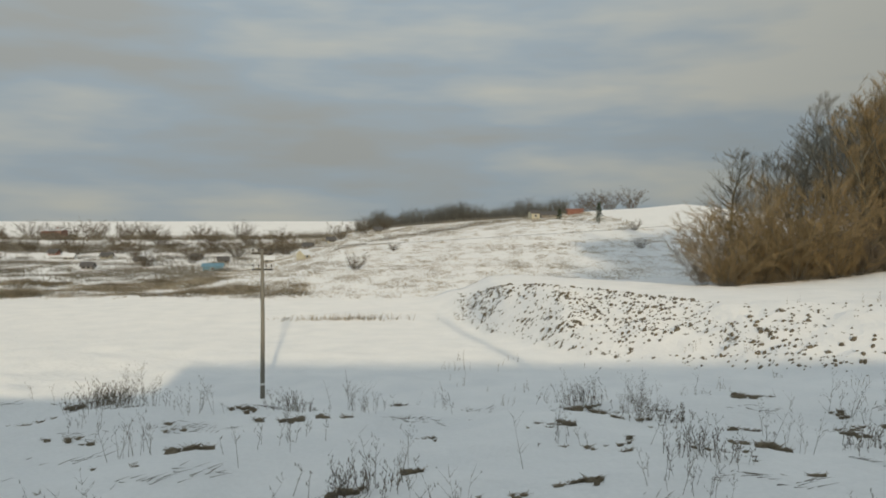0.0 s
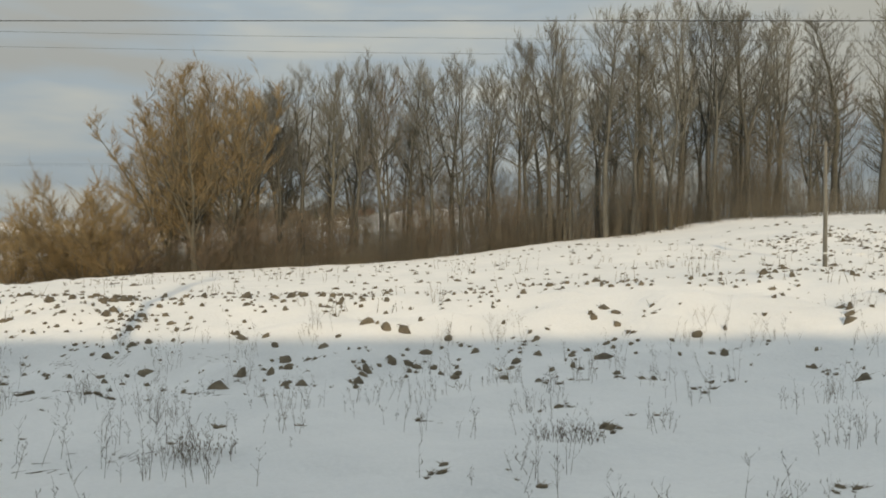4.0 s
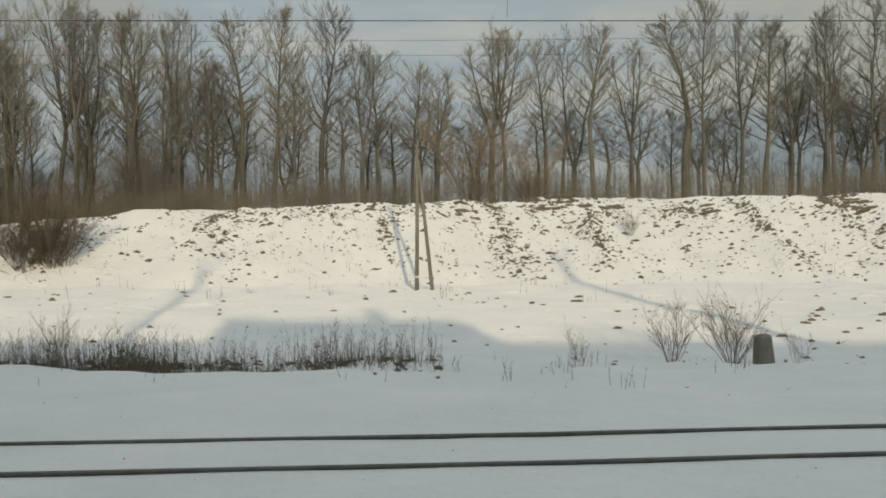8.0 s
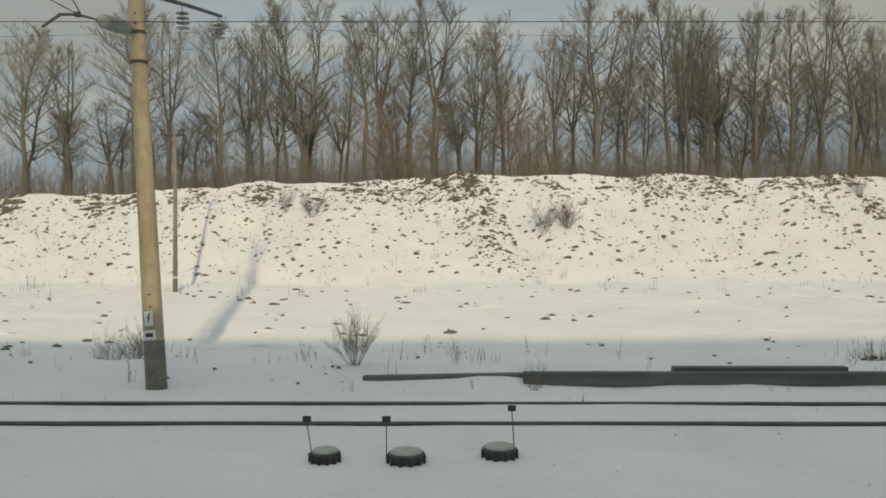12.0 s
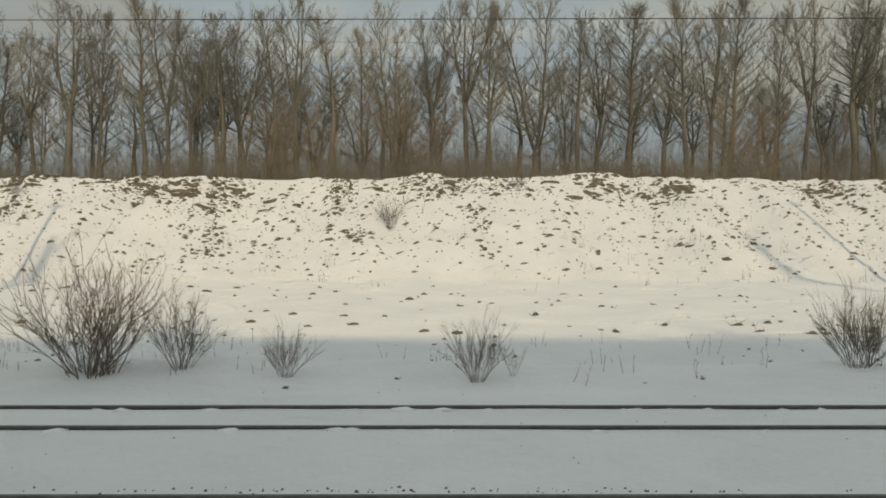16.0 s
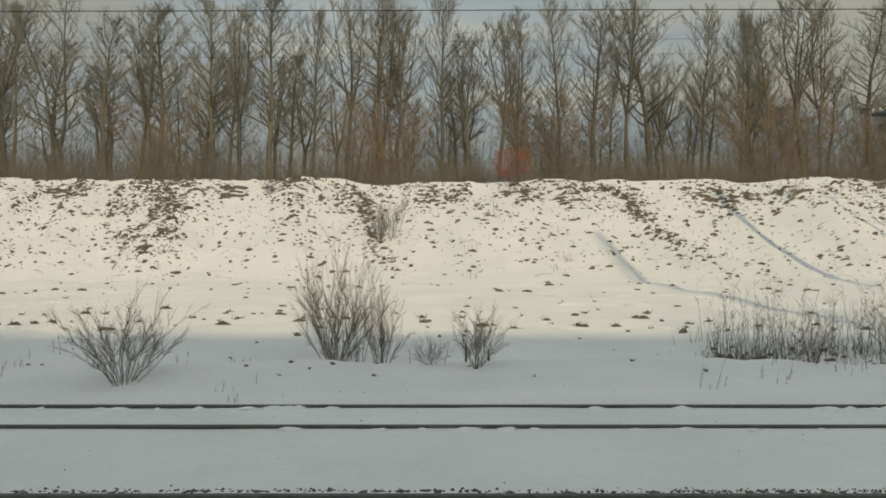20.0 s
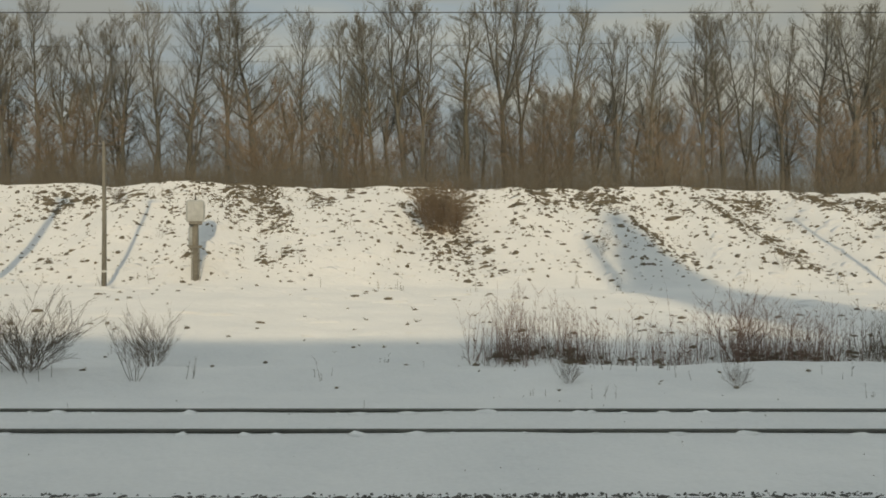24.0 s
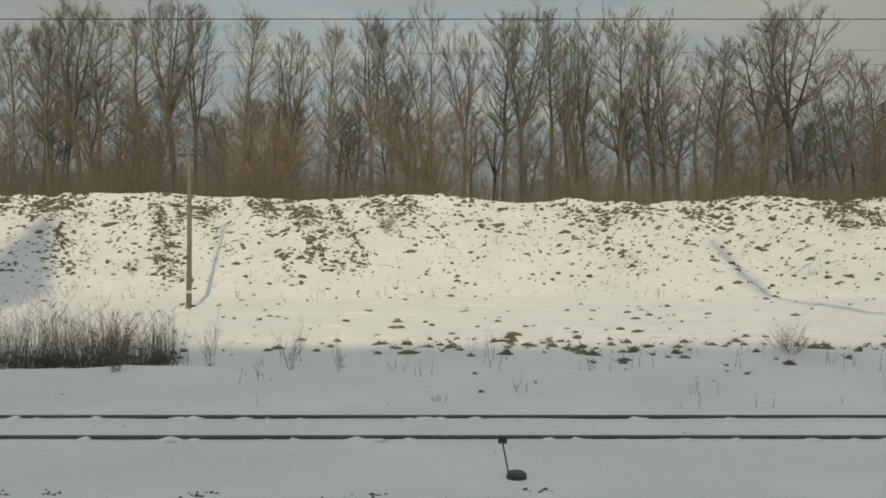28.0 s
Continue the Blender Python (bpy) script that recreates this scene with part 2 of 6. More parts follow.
def many_cones(name, base, tip, radius, mat, label, category, extra=None):
    """Countless thin stems as one mesh: arrays of feet, tips and radii."""
    n = len(base)
    way = tip - base
    way = way / np.maximum(np.linalg.norm(way, axis=1, keepdims=True), 1e-6)
    side = np.cross(way, np.array([0.32, 0.88, 0.21]))
    side /= np.maximum(np.linalg.norm(side, axis=1, keepdims=True), 1e-6)
    up = np.cross(side, way)
    r = np.asarray(radius).reshape(-1, 1)
    v = np.empty((n, 4, 3))
    for k in range(3):
        v[:, k] = base + (side * math.cos(2.0944 * k) + up * math.sin(2.0944 * k)) * r
    v[:, 3] = tip
    f = (np.arange(n)[:, None, None] * 4 + np.array([[0, 1, 3], [1, 2, 3], [2, 0, 3]])[None]).reshape(-1, 3)
    return raw_mesh(name, v.reshape(-1, 3), f, mat, label, category)


def raw_mesh(name, verts, faces, mat, label, category, kind="stuff", smooth=False):
    verts, faces = np.asarray(verts, np.float32), np.asarray(faces, np.int32)
    me = bpy.data.meshes.new(name)
    me.vertices.add(len(verts))
    me.vertices.foreach_set("co", verts.ravel())
    k = faces.shape[1]
    me.loops.add(faces.size)
    me.loops.foreach_set("vertex_index", faces.ravel())
    me.polygons.add(len(faces))
    me.polygons.foreach_set("loop_start", np.arange(0, faces.size, k, dtype=np.int32))
    me.update(calc_edges=True)
    me.materials.append(mat)
    if smooth:
        me.shade_smooth()
    return tagged(new(name, me), label, category, kind=kind)


# ---- ground ----

def ip(x, pts):
    """Piecewise-linear curve through pairs."""
    return np.interp(x, [p[0] for p in pts], [p[1] for p in pts])


def hash2(ix, iy, seed):
    n = (ix.astype(np.int64) * 374761393 + iy.astype(np.int64) * 668265263 + seed * 974711) & 0x7FFFFFFF
    n = ((n ^ (n >> 13)) * 1274126177) & 0x7FFFFFFF
    return ((n ^ (n >> 16)) & 0xFFFF) / 65535.0


def vnoise(x, y, scale, seed=0):
    """Smooth value noise in -1..1 at a scale in metres."""
    x, y = np.asarray(x, float) / scale, np.asarray(y, float) / scale
    ix, iy = np.floor(x), np.floor(y)
    fx, fy = x - ix, y - iy
    fx, fy = fx * fx * (3 - 2 * fx), fy * fy * (3 - 2 * fy)
    a, b = hash2(ix, iy, seed), hash2(ix + 1, iy, seed)
    c, d = hash2(ix, iy + 1, seed), hash2(ix + 1, iy + 1, seed)
    return (a + (b - a) * fx + (c - a) * fy + (a - b - c + d) * fx * fy) * 2 - 1


def ease(a, b, x):
    t = np.clip((x - a) / (b - a), 0, 1)
    return t * t * (3 - 2 * t)


CREST_D = [(60, 57.5), (100, 57), (112, 57), (126, 60), (142, 61.5), (150, 64), (158, 65), (165, 63), (172, 60.5), (190, 60.3), (213, 60), (244, 58.2), (279, 57.2), (313, 56),
           (331, 56), (360, 55), (380, 54.5), (400, 52.8), (500, 52.8)]
CREST = [(60, 0.4), (80, 2.1), (100, 3.5), (112, 4.36), (126, 5.15), (142, 5.76), (150, 6.15), (158, 6.45), (165, 6.25), (172, 6.05), (190, 7.2), (213, 7.9),
         (244, 7.56), (279, 7.68), (300, 7.32), (317, 6.99), (331, 7.18), (345, 7.4), (360, 6.9), (386, 6.7), (399, 6.38), (431, 6.2), (500, 6.2)]
FOOT = [(60, 36), (95, 38), (103, 41.5), (110, 44), (120, 47), (130, 48.6), (142, 49.5), (158, 51.5), (170, 50.5), (180, 49.5), (197, 47.6), (215, 46.8), (244, 47), (262, 45.6),
        (285, 44), (313, 42), (345, 41.2), (372, 43.2), (390, 42.4), (500, 42)]
FOOTZ = [(60, -0.4), (100, -0.1), (112, -0.1), (141, 0.1), (192, 0.3), (244, 0.5), (290, 0.7), (349, 0.75), (380, 0.45), (395, 0.4), (500, 0.4)]
STRIP = [(90, -0.5), (117, -0.65), (150, -0.88), (172, -0.7), (207, -0.45), (279, -0.12), (320, 0.15), (345, 0.02), (390, -0.05), (500, -0.05)]
BANK_D = [(-12, 130), (-2, 100), (4, 72), (10, 57), (20, 48), (30, 41), (40, 35), (50, 28), (60, 22.5), (75, 20), (90, 20)]
BANK_LOW = [(0, -5.6), (20, -5.4), (30, -4.8), (40, -3.6), (50, -2.6), (60, -1.5), (75, -0.7), (90, -0.4)]
BANK_TOP = [(-8, -5.5), (-2, -5.0), (3, -3.3), (6, -1.5), (9, -1.05), (13, -1.25), (20, -1.8), (30, -1.55), (40, -0.85), (46, 0.0), (50, 0.1), (60, 0.4), (75, 0.7), (90, 1.5), (104, 1.6)]
RIDGE = [(-400, 3.5), (-60, 3.5), (-45, 4.0), (-25, 7.4), (20, 11.0), (60, 14.5), (100, 16.5), (200, 15.0)]
MIDHILL = [(-400, -4.3), (-55, -4.3), (-48, -4.0), (-35, -1.3), (-25, 1.0), (20, 5.0), (60, 8.0), (100, 9.0)]
SIDING = [(70, 5.6), (95, 6.9), (112, 8.2), (117.5, 8.65), (126, 9.6), (142.5, 10.8), (150, 11.5), (158, 12.05), (175, 12.6), (190, 12.85), (600, 12.85)]


RAIL_RISE = [(145, 0.0), (158, 0.03), (190, 0.09), (212, 0.08), (240, 0.03), (290, 0.04), (600, 0.04)]


def rail_rise(x):
    return float(ip(x, RAIL_RISE))


def near_bench(x, d):
    """The railway formation and the verge beside it."""
    d = d + (0.5 * vnoise(x, x * 0, 2.6, 23) + 0.3 * vnoise(x, x * 0, 1.1, 24)) * ease(16.4, 18, d) * (1 - ease(21.5, 23.5, d))
    y1 = np.interp(d, [-40, 4, 9, 13.8, 15, 16.2, 17.2, 18.2, 18.8, 19.8, 22, 25], [-0.3, -0.25, -0.16, -0.16, -0.2, -0.28, -0.18, -0.08, -0.1, -0.45, -0.35, -0.05])
    y0 = np.interp(d, [-40, 4, 9, 13, 18, 20, 23, 25], [-0.5, -0.5, -0.6, -0.75, -1.0, -1.3, -1.8, -2.2])
    y1 = y1 - 0.17 * (1 - ease(150, 200, x)) * ease(15.5, 17.5, d) * (1 - ease(19, 22, d))
    y1 = y1 + ip(x, RAIL_RISE) * ease(10.9, 11.6, d) * (1 - ease(15, 16, d))
    m = ease(60, 100, x)
    return y0 * (1 - m) + y1 * m


def ground_z(x, d):
    x, d = np.asarray(x, float), np.asarray(d, float)
    # western stretch: low meadow, then a bank and the field on top of it
    bd, lo, top = ip(x, BANK_D), ip(x, BANK_LOW), ip(x, BANK_TOP)
    bd = bd + 0.9 * vnoise(x, d * 0, 7, 3) + 0.5 * vnoise(x, d * 0, 2.6, 4)
    run = np.interp(x, [0, 30, 45, 60, 90], [16, 12, 12, 10, 12])
    u = np.clip((d - bd) / run, 0, 1)
    west = lo + (top - lo) * (1 - (1 - u) ** 1.35)
    drop = ease(18, 27, d)
    west = np.where(d < 27, near_bench(x, d) * (1 - drop) + np.minimum(west, near_bench(x, d) + 3) * drop, west)
    west = west - 0.012 * np.clip(d - 55, 0, 45) * (1 - ease(45, 70, x)) + 1.0 * ease(70, 105, d) * (1 - ease(-2, 8, x))
    west = west + 0.045 * np.clip(d - 40, 0, 24) * ease(62, 88, x)
    # the hill behind the meadow
    rz = ip(x, RIDGE)
    mid = ip(x, MIDHILL)
    hill = -5.1 + (mid + 5.1) * np.clip((d - 105) / 95.0, 0, 1)
    hill = hill + (rz - mid) * np.clip((d - 200) / 90.0, 0, 1)
    hill = np.where(d > 290, rz - (rz + 6) * ease(330, 480, d), hill)
    hill = np.where(d > 480, -6 + 46 * ease(480, 1500, d), hill)
    west = np.where(d < 105, west, hill)
    # eastern stretch: verge, flat strip, cutting slope and crest
    f, fz, cz = ip(x, FOOT), ip(x, FOOTZ), ip(x, CREST)
    c = ip(x, CREST_D) + 0.7 * vnoise(x, d * 0, 9, 5)
    f = f + 0.6 * vnoise(x, d * 0, 6, 6)
    s = np.clip((d - f) / (c - f), 0, 1)
    near = ip(x, STRIP)
    flat = near + (fz - near) * np.clip((d - 24) / (f - 24), 0, 1)
    slope = fz + (cz - fz) * (s * 0.9 + 0.1 * s * s)
    gully = np.clip(vnoise(x, d * 0, 3.2, 8) + 0.4 * vnoise(x + 3, d * 0, 1.4, 9), -1, 1)
    slope = slope + 0.6 * gully * np.sin(np.pi * s) * ease(95, 130, x)
    lip = 0.22 * vnoise(x, d * 0, 4.0, 10) + 0.12 * vnoise(x, d * 0, 1.7, 17)
    slope = slope + lip * ease(0.75, 1.0, s) * (1 - ease(66, 76, d))
    east = np.where(d < f, np.where(d < 25, near_bench(x, d), flat), slope)
    blend = ease(20.4, 23.2, d)
    east = np.where(d < 25, near_bench(x, d) * (1 - blend) + flat * blend, east)
    east = east + 0.02 * np.clip(d - 60, 0, 60) + 0.035 * np.clip(d - 58, 0, 26) * (1 - ease(115, 145, x))
    west = west + 0.03 * np.clip(d - 64, 0, 20) * ease(70, 92, x)
    m = ease(88, 106, x)
    z = west * (1 - m) + east * m
    # small unevenness of the snow
    amp = np.interp(d, [5, 15, 17, 30, 60, 200], [0.008, 0.015, 0.085, 0.075, 0.08, 0.08]) * (1 - ease(95, 125, d))
    z = z + amp * (vnoise(x, d, 2.3, 11) + 0.6 * vnoise(x, d, 0.9, 12))
    z = z + 0.05 * ease(14, 20, d) * (1 - ease(110, 140, d)) * vnoise(x, d, 6.5, 13)
    z = z + 0.5 * ease(120, 170, d) * (1 - ease(290, 330, d)) * vnoise(x, d, 34.0, 63)
    z = z + ease(38, 46, d) * (1 - ease(60, 70, d)) * (0.08 * vnoise(x + 0.5 * d, d * 0.4, 0.8, 18) + 0.10 * vnoise(x + 0.6 * d, d * 0.6, 1.9, 25))
    on_bank = (1 - ease(84, 100, x)) * ease(0.02, 0.2, u) * (1 - ease(0.8, 1.0, u)) * (1 - ease(74, 90, d))
    z = z + on_bank * (0.16 * vnoise(x + 0.3 * d, d, 1.3, 19) + 0.10 * vnoise(x, d, 0.7, 20))
    # west verge is rougher
    z = z + (1 - ease(70, 100, x)) * ease(6, 10, d) * (1 - ease(24, 40, d)) * (0.17 * vnoise(x, d, 3.1, 14) + 0.13 * vnoise(x, d, 1.2, 15) + 0.06 * vnoise(x, d, 0.6, 16))
    return z


def gz(x, d):
    return float(ground_z(np.array([x]), np.array([d]))[0])


def steps(a, b, s):
    return list(np.arange(a, b, s))


gx = np.array([-4000, -2500, -1500, -900, -600, -450, -350] + steps(-280, -60, 6) + steps(-60, 470, 0.55) + steps(470, 640, 6) + [700, 850, 1200, 2000, 3200, 4000])
gd = np.array([-4000, -2000, -900, -400, -180, -90, -50, -30, -18, -10, -5, 0, 3, 4.5] + steps(5.5, 27, 0.3) + steps(27, 63, 0.36) + steps(63, 120, 1.6)
              + steps(120, 330, 5) + steps(330, 700, 20) + steps(700, 1700, 60) + [1900, 2300, 3000, 4000])
GX, GD = np.meshgrid(gx, gd)
GZ = ground_z(GX, GD)
cols = len(gx)
quad = (np.arange(len(gd) - 1)[:, None] * cols + np.arange(cols - 1)[None]).reshape(-1, 1) + np.array([[0, 1, cols + 1, cols]])
raw_mesh("ground", np.stack([GX, GD, GZ], -1).reshape(-1, 3), quad, SNOW, "snow-covered ground with verge, cutting slope and far hills", "ground", "structure", True)


# ---- railway ----
def rail_line(name, track, xs, offset, parent):
    """One rail: head, web and foot swept along the line of its track."""
    prof = [(-0.075, -0.17), (0.075, -0.17), (0.075, -0.155), (0.012, -0.12), (0.012, -0.045), (0.036, -0.035), (0.036, -0.006), (0.028, 0.0),
            (-0.028, 0.0), (-0.036, -0.006), (-0.036, -0.035), (-0.012, -0.045), (-0.012, -0.12), (-0.075, -0.155)]
    b = Buf()
    n = len(prof)
    for x in xs:
        d = float(ip(x, track)) + offset
        b.v += [Vector((x, d + u, w - 0.108 + rail_rise(x))) for u, w in prof]
    for i in range(len(xs) - 1):
        for k in range(n):
            b.f.append((i * n + k, i * n + (k + 1) % n, (i + 1) * n + (k + 1) % n, (i + 1) * n + k))
    return part(name, b, RAIL, parent)


MIDDLE = [(205, 5.4), (215, 6.6), (228, 7.8), (236, 7.98), (600, 7.98)]
OWN = [(-200, -1.85), (600, -1.85)]
for track, x0, x1, text in ((SIDING, 72, 520, "snow-filled siding track with two rusty rails"), (MIDDLE, 206, 520, "half-buried middle track along the snow"), (OWN, -60, 500, "main track under the coaches")):
    tr = thing("railway_track", text, "railway track", "tracks", kind="structure")
    for off in (-0.76, 0.76):
        rail_line("rail", track, [x0 + 6.0 * i for i in range(int((x1 - x0) / 6) + 1)], off, tr)


def build_coach(m):
    """A coach with a rounded roof; only its side and shade matter here."""
    c = thing("railway_coach", "grey passenger coach with a rounded roof on the main track", "train coach", "coaches of the train", m)
    prof = [(-1.45, 1.05), (1.45, 1.05), (1.5, 1.2), (1.5, 3.3), (1.46, 3.6), (1.3, 4.05), (1.05, 4.34), (0.7, 4.52), (0.3, 4.61), (-0.3, 4.61), (-0.7, 4.52), (-1.05, 4.34), (-1.3, 4.05), (-1.46, 3.6), (-1.5, 3.3), (-1.5, 1.2)]
    b = Buf()
    n = len(prof)
    for x in (-12.27, 12.27):
        b.v += [Vector((x, u, w)) for u, w in prof]
    b.f += [(k, (k + 1) % n, n + (k + 1) % n, n + k) for k in range(n)] + [tuple(reversed(range(n))), tuple(range(n, 2 * n))]
    part("body", b, COACH, c)
    for bx in (-8.5, 8.5):
        g = Buf()
        g.box((bx - 1.6, -1.2, 0.45), (bx + 1.6, 1.2, 1.04))
        bog = part("bogie", g, STEEL, c)
        for wx in (-1.2, 1.2):
            for wy in (-0.76, 0.76):
                w = Buf()
                w.tube([Vector((bx + wx, wy - 0.06, 0.475)), Vector((bx + wx, wy + 0.06, 0.475))], [0.47, 0.47], 16, True)
                part("wheel", w, STEEL, bog)
    return c


first_coach = build_coach(pose(4.3, -1.85, 0))
for i in range(1, 19):
    copy_thing(first_coach, pose(4.3 + 24.55 * i, -1.85, 0))


# ---- masts and poles ----
def insulator(b, p, n=4, r=0.10, step=0.085):
    for i in range(n):
        z = p.z - i * step
        b.tube([Vector((p.x, p.y, z)), Vector((p.x, p.y, z - 0.03)), Vector((p.x, p.y, z - 0.07))], [0.035, r, 0.03], 8)


def build_mast(x, d, tone, base, arm, base_r=0.21, label="", plates=True, low_arm=False, tall=10.2, lean=0.0, field=True):
    """A tapered concrete mast of the overhead line with band, plates and bracket."""
    z0 = gz(x, d) - 0.3
    m = thing("catenary_mast", label, "catenary mast", "masts of the overhead line", pose(x + 3.0 * math.tan(radians(lean)), d, z0, 0, -lean, 0))
    b = Buf()
    zs = [0, 0.3, 1.5, 4, 7, tall]
    b.tube([Vector((0, 0, z)) for z in zs], [base_r - 0.0085 * z for z in zs], 20, True)
    shaft = part("shaft", b, tone, m, smooth=True)
    h = Buf()
    for zz in (7.55, 7.75, 7.95, 1.75, 2.0, 2.25, 8.9, 9.2):
        r = base_r - 0.0085 * zz
        h.tube([Vector((0.03, -r - 0.004, zz)), Vector((0.03, -r + 0.03, zz))], [0.022, 0.022], 8, True)
    part("bolt_hole", h, MARKING, shaft)
    for zz, hgt in ((6.95, 0.07), (8.75, 0.06)):
        c = Buf()
        r = base_r - 0.0085 * zz + 0.014
        c.tube([Vector((0, 0, zz)), Vector((0, 0, zz + hgt))], [r, r], 20, True)
        part("steel_band", c, STEEL, m)
    if base:
        f = Buf()
        f.tube([Vector((0, 0, 0)), Vector((0, 0, 1.2)), Vector((0, 0, 1.22))], [base_r + 0.03, base_r + 0.02, base_r], 16, True)
        part("foundation", f, WHITEWASH, m, "whitewashed concrete foundation", True)
    elif plates:
        # added darker sleeve: paints the train's shade on the foot of the mast
        f = Buf()
        f.tube([Vector((0, 0, 0)), Vector((0, 0, 1.3)), Vector((0, 0, 1.31))], [base_r + 0.003, base_r - 0.008, base_r - 0.012], 20)
        part("shaded_foot", f, FOOT_SHADE, m, "grey foot with the train's shade put into its colour", True)
    if plates:
        for zz, w, hgt in ((1.33, 0.25, 0.2), (1.62, 0.17, 0.29)):
            p = Buf()
            p.box((-w / 2, -base_r - 0.022, zz), (w / 2, -base_r - 0.004, zz + hgt))
            pl = part("number_plate", p, PLATE, m, "small white plate")
            q = Buf()
            if hgt > w:
                # zigzag arrow
                y = -base_r - 0.025
                zig = [(0.02, 0.26), (-0.035, 0.15), (-0.005, 0.15), (-0.03, 0.03), (0.04, 0.17), (0.008, 0.17), (0.05, 0.26)]
                q.v = [Vector((u, y, zz + v)) for u, v in zig] + [Vector((u, y + 0.0025, zz + v)) for u, v in zig]
                q.f = [(0, 1, 2, 5, 6), (2, 3, 4, 5)] + [(k, k + 7, (k + 1) % 7 + 7, (k + 1) % 7) for k in range(7)]
            else:
                q.box((-w * 0.3, -base_r - 0.026, zz + hgt * 0.3), (w * 0.3, -base_r - 0.0225, zz + hgt * 0.7))
            part("marking", q, MARKING, pl)
    if arm:
        # bracket to the field side with two hanging insulators
        for za, zb in ((8.45, 9.68), (6.5, 7.1)) if low_arm else ((8.45, 9.68),) if field else ():
            a = Buf()
            a.tube([Vector((0.02, 0, za)), Vector((0.1, 3.0, (za + zb) / 2)), Vector((0.12, 6.1, zb))], [0.055, 0.05, 0.045], 6, True)
            part("bracket", a, STEEL, m)
        for yy, zz in ((2.7, 9.0), (5.9, 9.6)) if field else ():
            s = Buf()
            s.tube([Vector((0.1, yy, zz)), Vector((0.1, yy, zz - 0.2))], [0.015, 0.015], 5)
            insulator(s, Vector((0.1, yy, zz - 0.2)), 4, 0.17, 0.115)
            part("insulator", s, GLASS_GREEN, m, "greenish glass disc insulator")
        # cantilever over the siding
        e = Buf()
        e.tube([Vector((-0.3, -1.15, 7.55)), Vector((-0.39, -1.8, 7.47)), Vector((-0.38, -2.5, 7.27)), Vector((-0.2, -3.5, 6.78))], [0.014, 0.026, 0.028, 0.024], 6, True)
        part("cantilever", e, STEEL, m)
        e = Buf()
        e.tube([Vector((-0.36, -1.75, 7.5)), Vector((-0.34, -2.7, 8.0)), Vector((-0.3, -3.6, 8.48))], [0.012, 0.012, 0.012], 5, True)
        part("tie_rod", e, STEEL, m)
        e = Buf()
        e.tube([Vector((-0.4, -1.8, 7.48)), Vector((-0.97, -3.0, 7.78))], [0.01, 0.01], 5, True)
        part("stay_rod", e, STEEL, m)
        e = Buf()
        e.box((-0.44, -1.85, 7.43), (-0.34, -1.75, 7.52), 0.02)
        part("joint", e, STEEL, m)
        s = Buf()
        foot, nose = Vector((-0.03, -0.16, 7.62)), Vector((-0.31, -1.18, 7.55))
        ribs = [(0.0, 0.04), (0.12, 0.05)] + [(0.16 + 0.06 * i, 0.15 if i % 2 else 0.105) for i in range(13)] + [(0.95, 0.05), (1.0, 0.035)]
        s.tube([foot.lerp(nose, t) for t, w in ribs], [w for t, w in ribs], 12, True)
        part("rod_insulator", s, GLASS_GREEN, m, "ribbed grey-green insulator", True)
        s = Buf()
        s.tube([Vector((0, 0, 7.56)), Vector((0, 0, 7.63))], [base_r - 0.0085 * 7.5 + 0.012] * 2, 16, True)
        part("clamp", s, STEEL, m)
    return m


FAR_MASTS = [(115.22, 16.2, 0), (157.16, 16.2, 0), (199.9, 16.2, 0), (246.0, 16.2, 0), (289.7, 16.2, 0), (332.57, 16.2, 1), (376.95, 16.15, 1), (421.0, 16.2, 1)]
LEANS = {115.22: 0.6, 157.16: 1.6, 199.9: 3.0}
for x, d, base in FAR_MASTS:
    # beyond 370 m the darker concrete paints in the shade that covers the mast
    build_mast(x, d, CONCRETE if x < 370 else CONCRETE_DARK, base, True, 0.215 if x < 370 else 0.24,
               "tall tapered concrete mast with insulators and small plates" if not base else "concrete mast on a whitewashed foundation beside the siding", low_arm=x > 370, lean=LEANS.get(x, 0.3), field=x not in (115.22, 332.57))
for x, d, base in FAR_MASTS:
    build_mast(x + 3.3, -5.6, CONCRETE, False, False, 0.22, "concrete mast on the far side of the coaches", plates=False, tall=13.9)
for x, d, r in ((13.22, 7.2, 0.27), (66.55, 7.6, 0.225)):
    near_mast = build_mast(x, d, CONCRETE, False, True, r, "leaning concrete mast with a steel band close beside the line", plates=False, lean=4.5)
    p = Buf()
    p.tube([Vector((0, 0, 1.78)), Vector((0, 0, 1.82))], [r - 0.008, r - 0.0085], 20)
    part("painted_ring", p, PLATE, near_mast, "white painted ring", True)
    p = Buf()
    p.tube([Vector((r + 0.03, 0.05, 0.3)), Vector((r, 0.05, 4.0)), Vector((r - 0.06, 0.05, 9.6))], [0.018, 0.018, 0.018], 6)
    part("earth_cable", p, STEEL, near_mast)
    if r > 0.25:
        p = Buf()
        p.box((-0.13, -r - 0.016, 2.07), (0.13, -r + 0.004, 2.28))
        pl = part("number_board", p, PLATE, near_mast, "white board with the mast number")
        txt = bpy.data.curves.new("mast_number", "FONT")
        txt.body, txt.size, txt.align_x, txt.extrude = "53", 0.2, "CENTER", 0.001
        txt.materials.append(MARKING)
        num = new("mast_number", txt)
        num.matrix_basis = pose(0, -r - 0.019, 2.105, 90, 0, 0)
        num.parent = pl

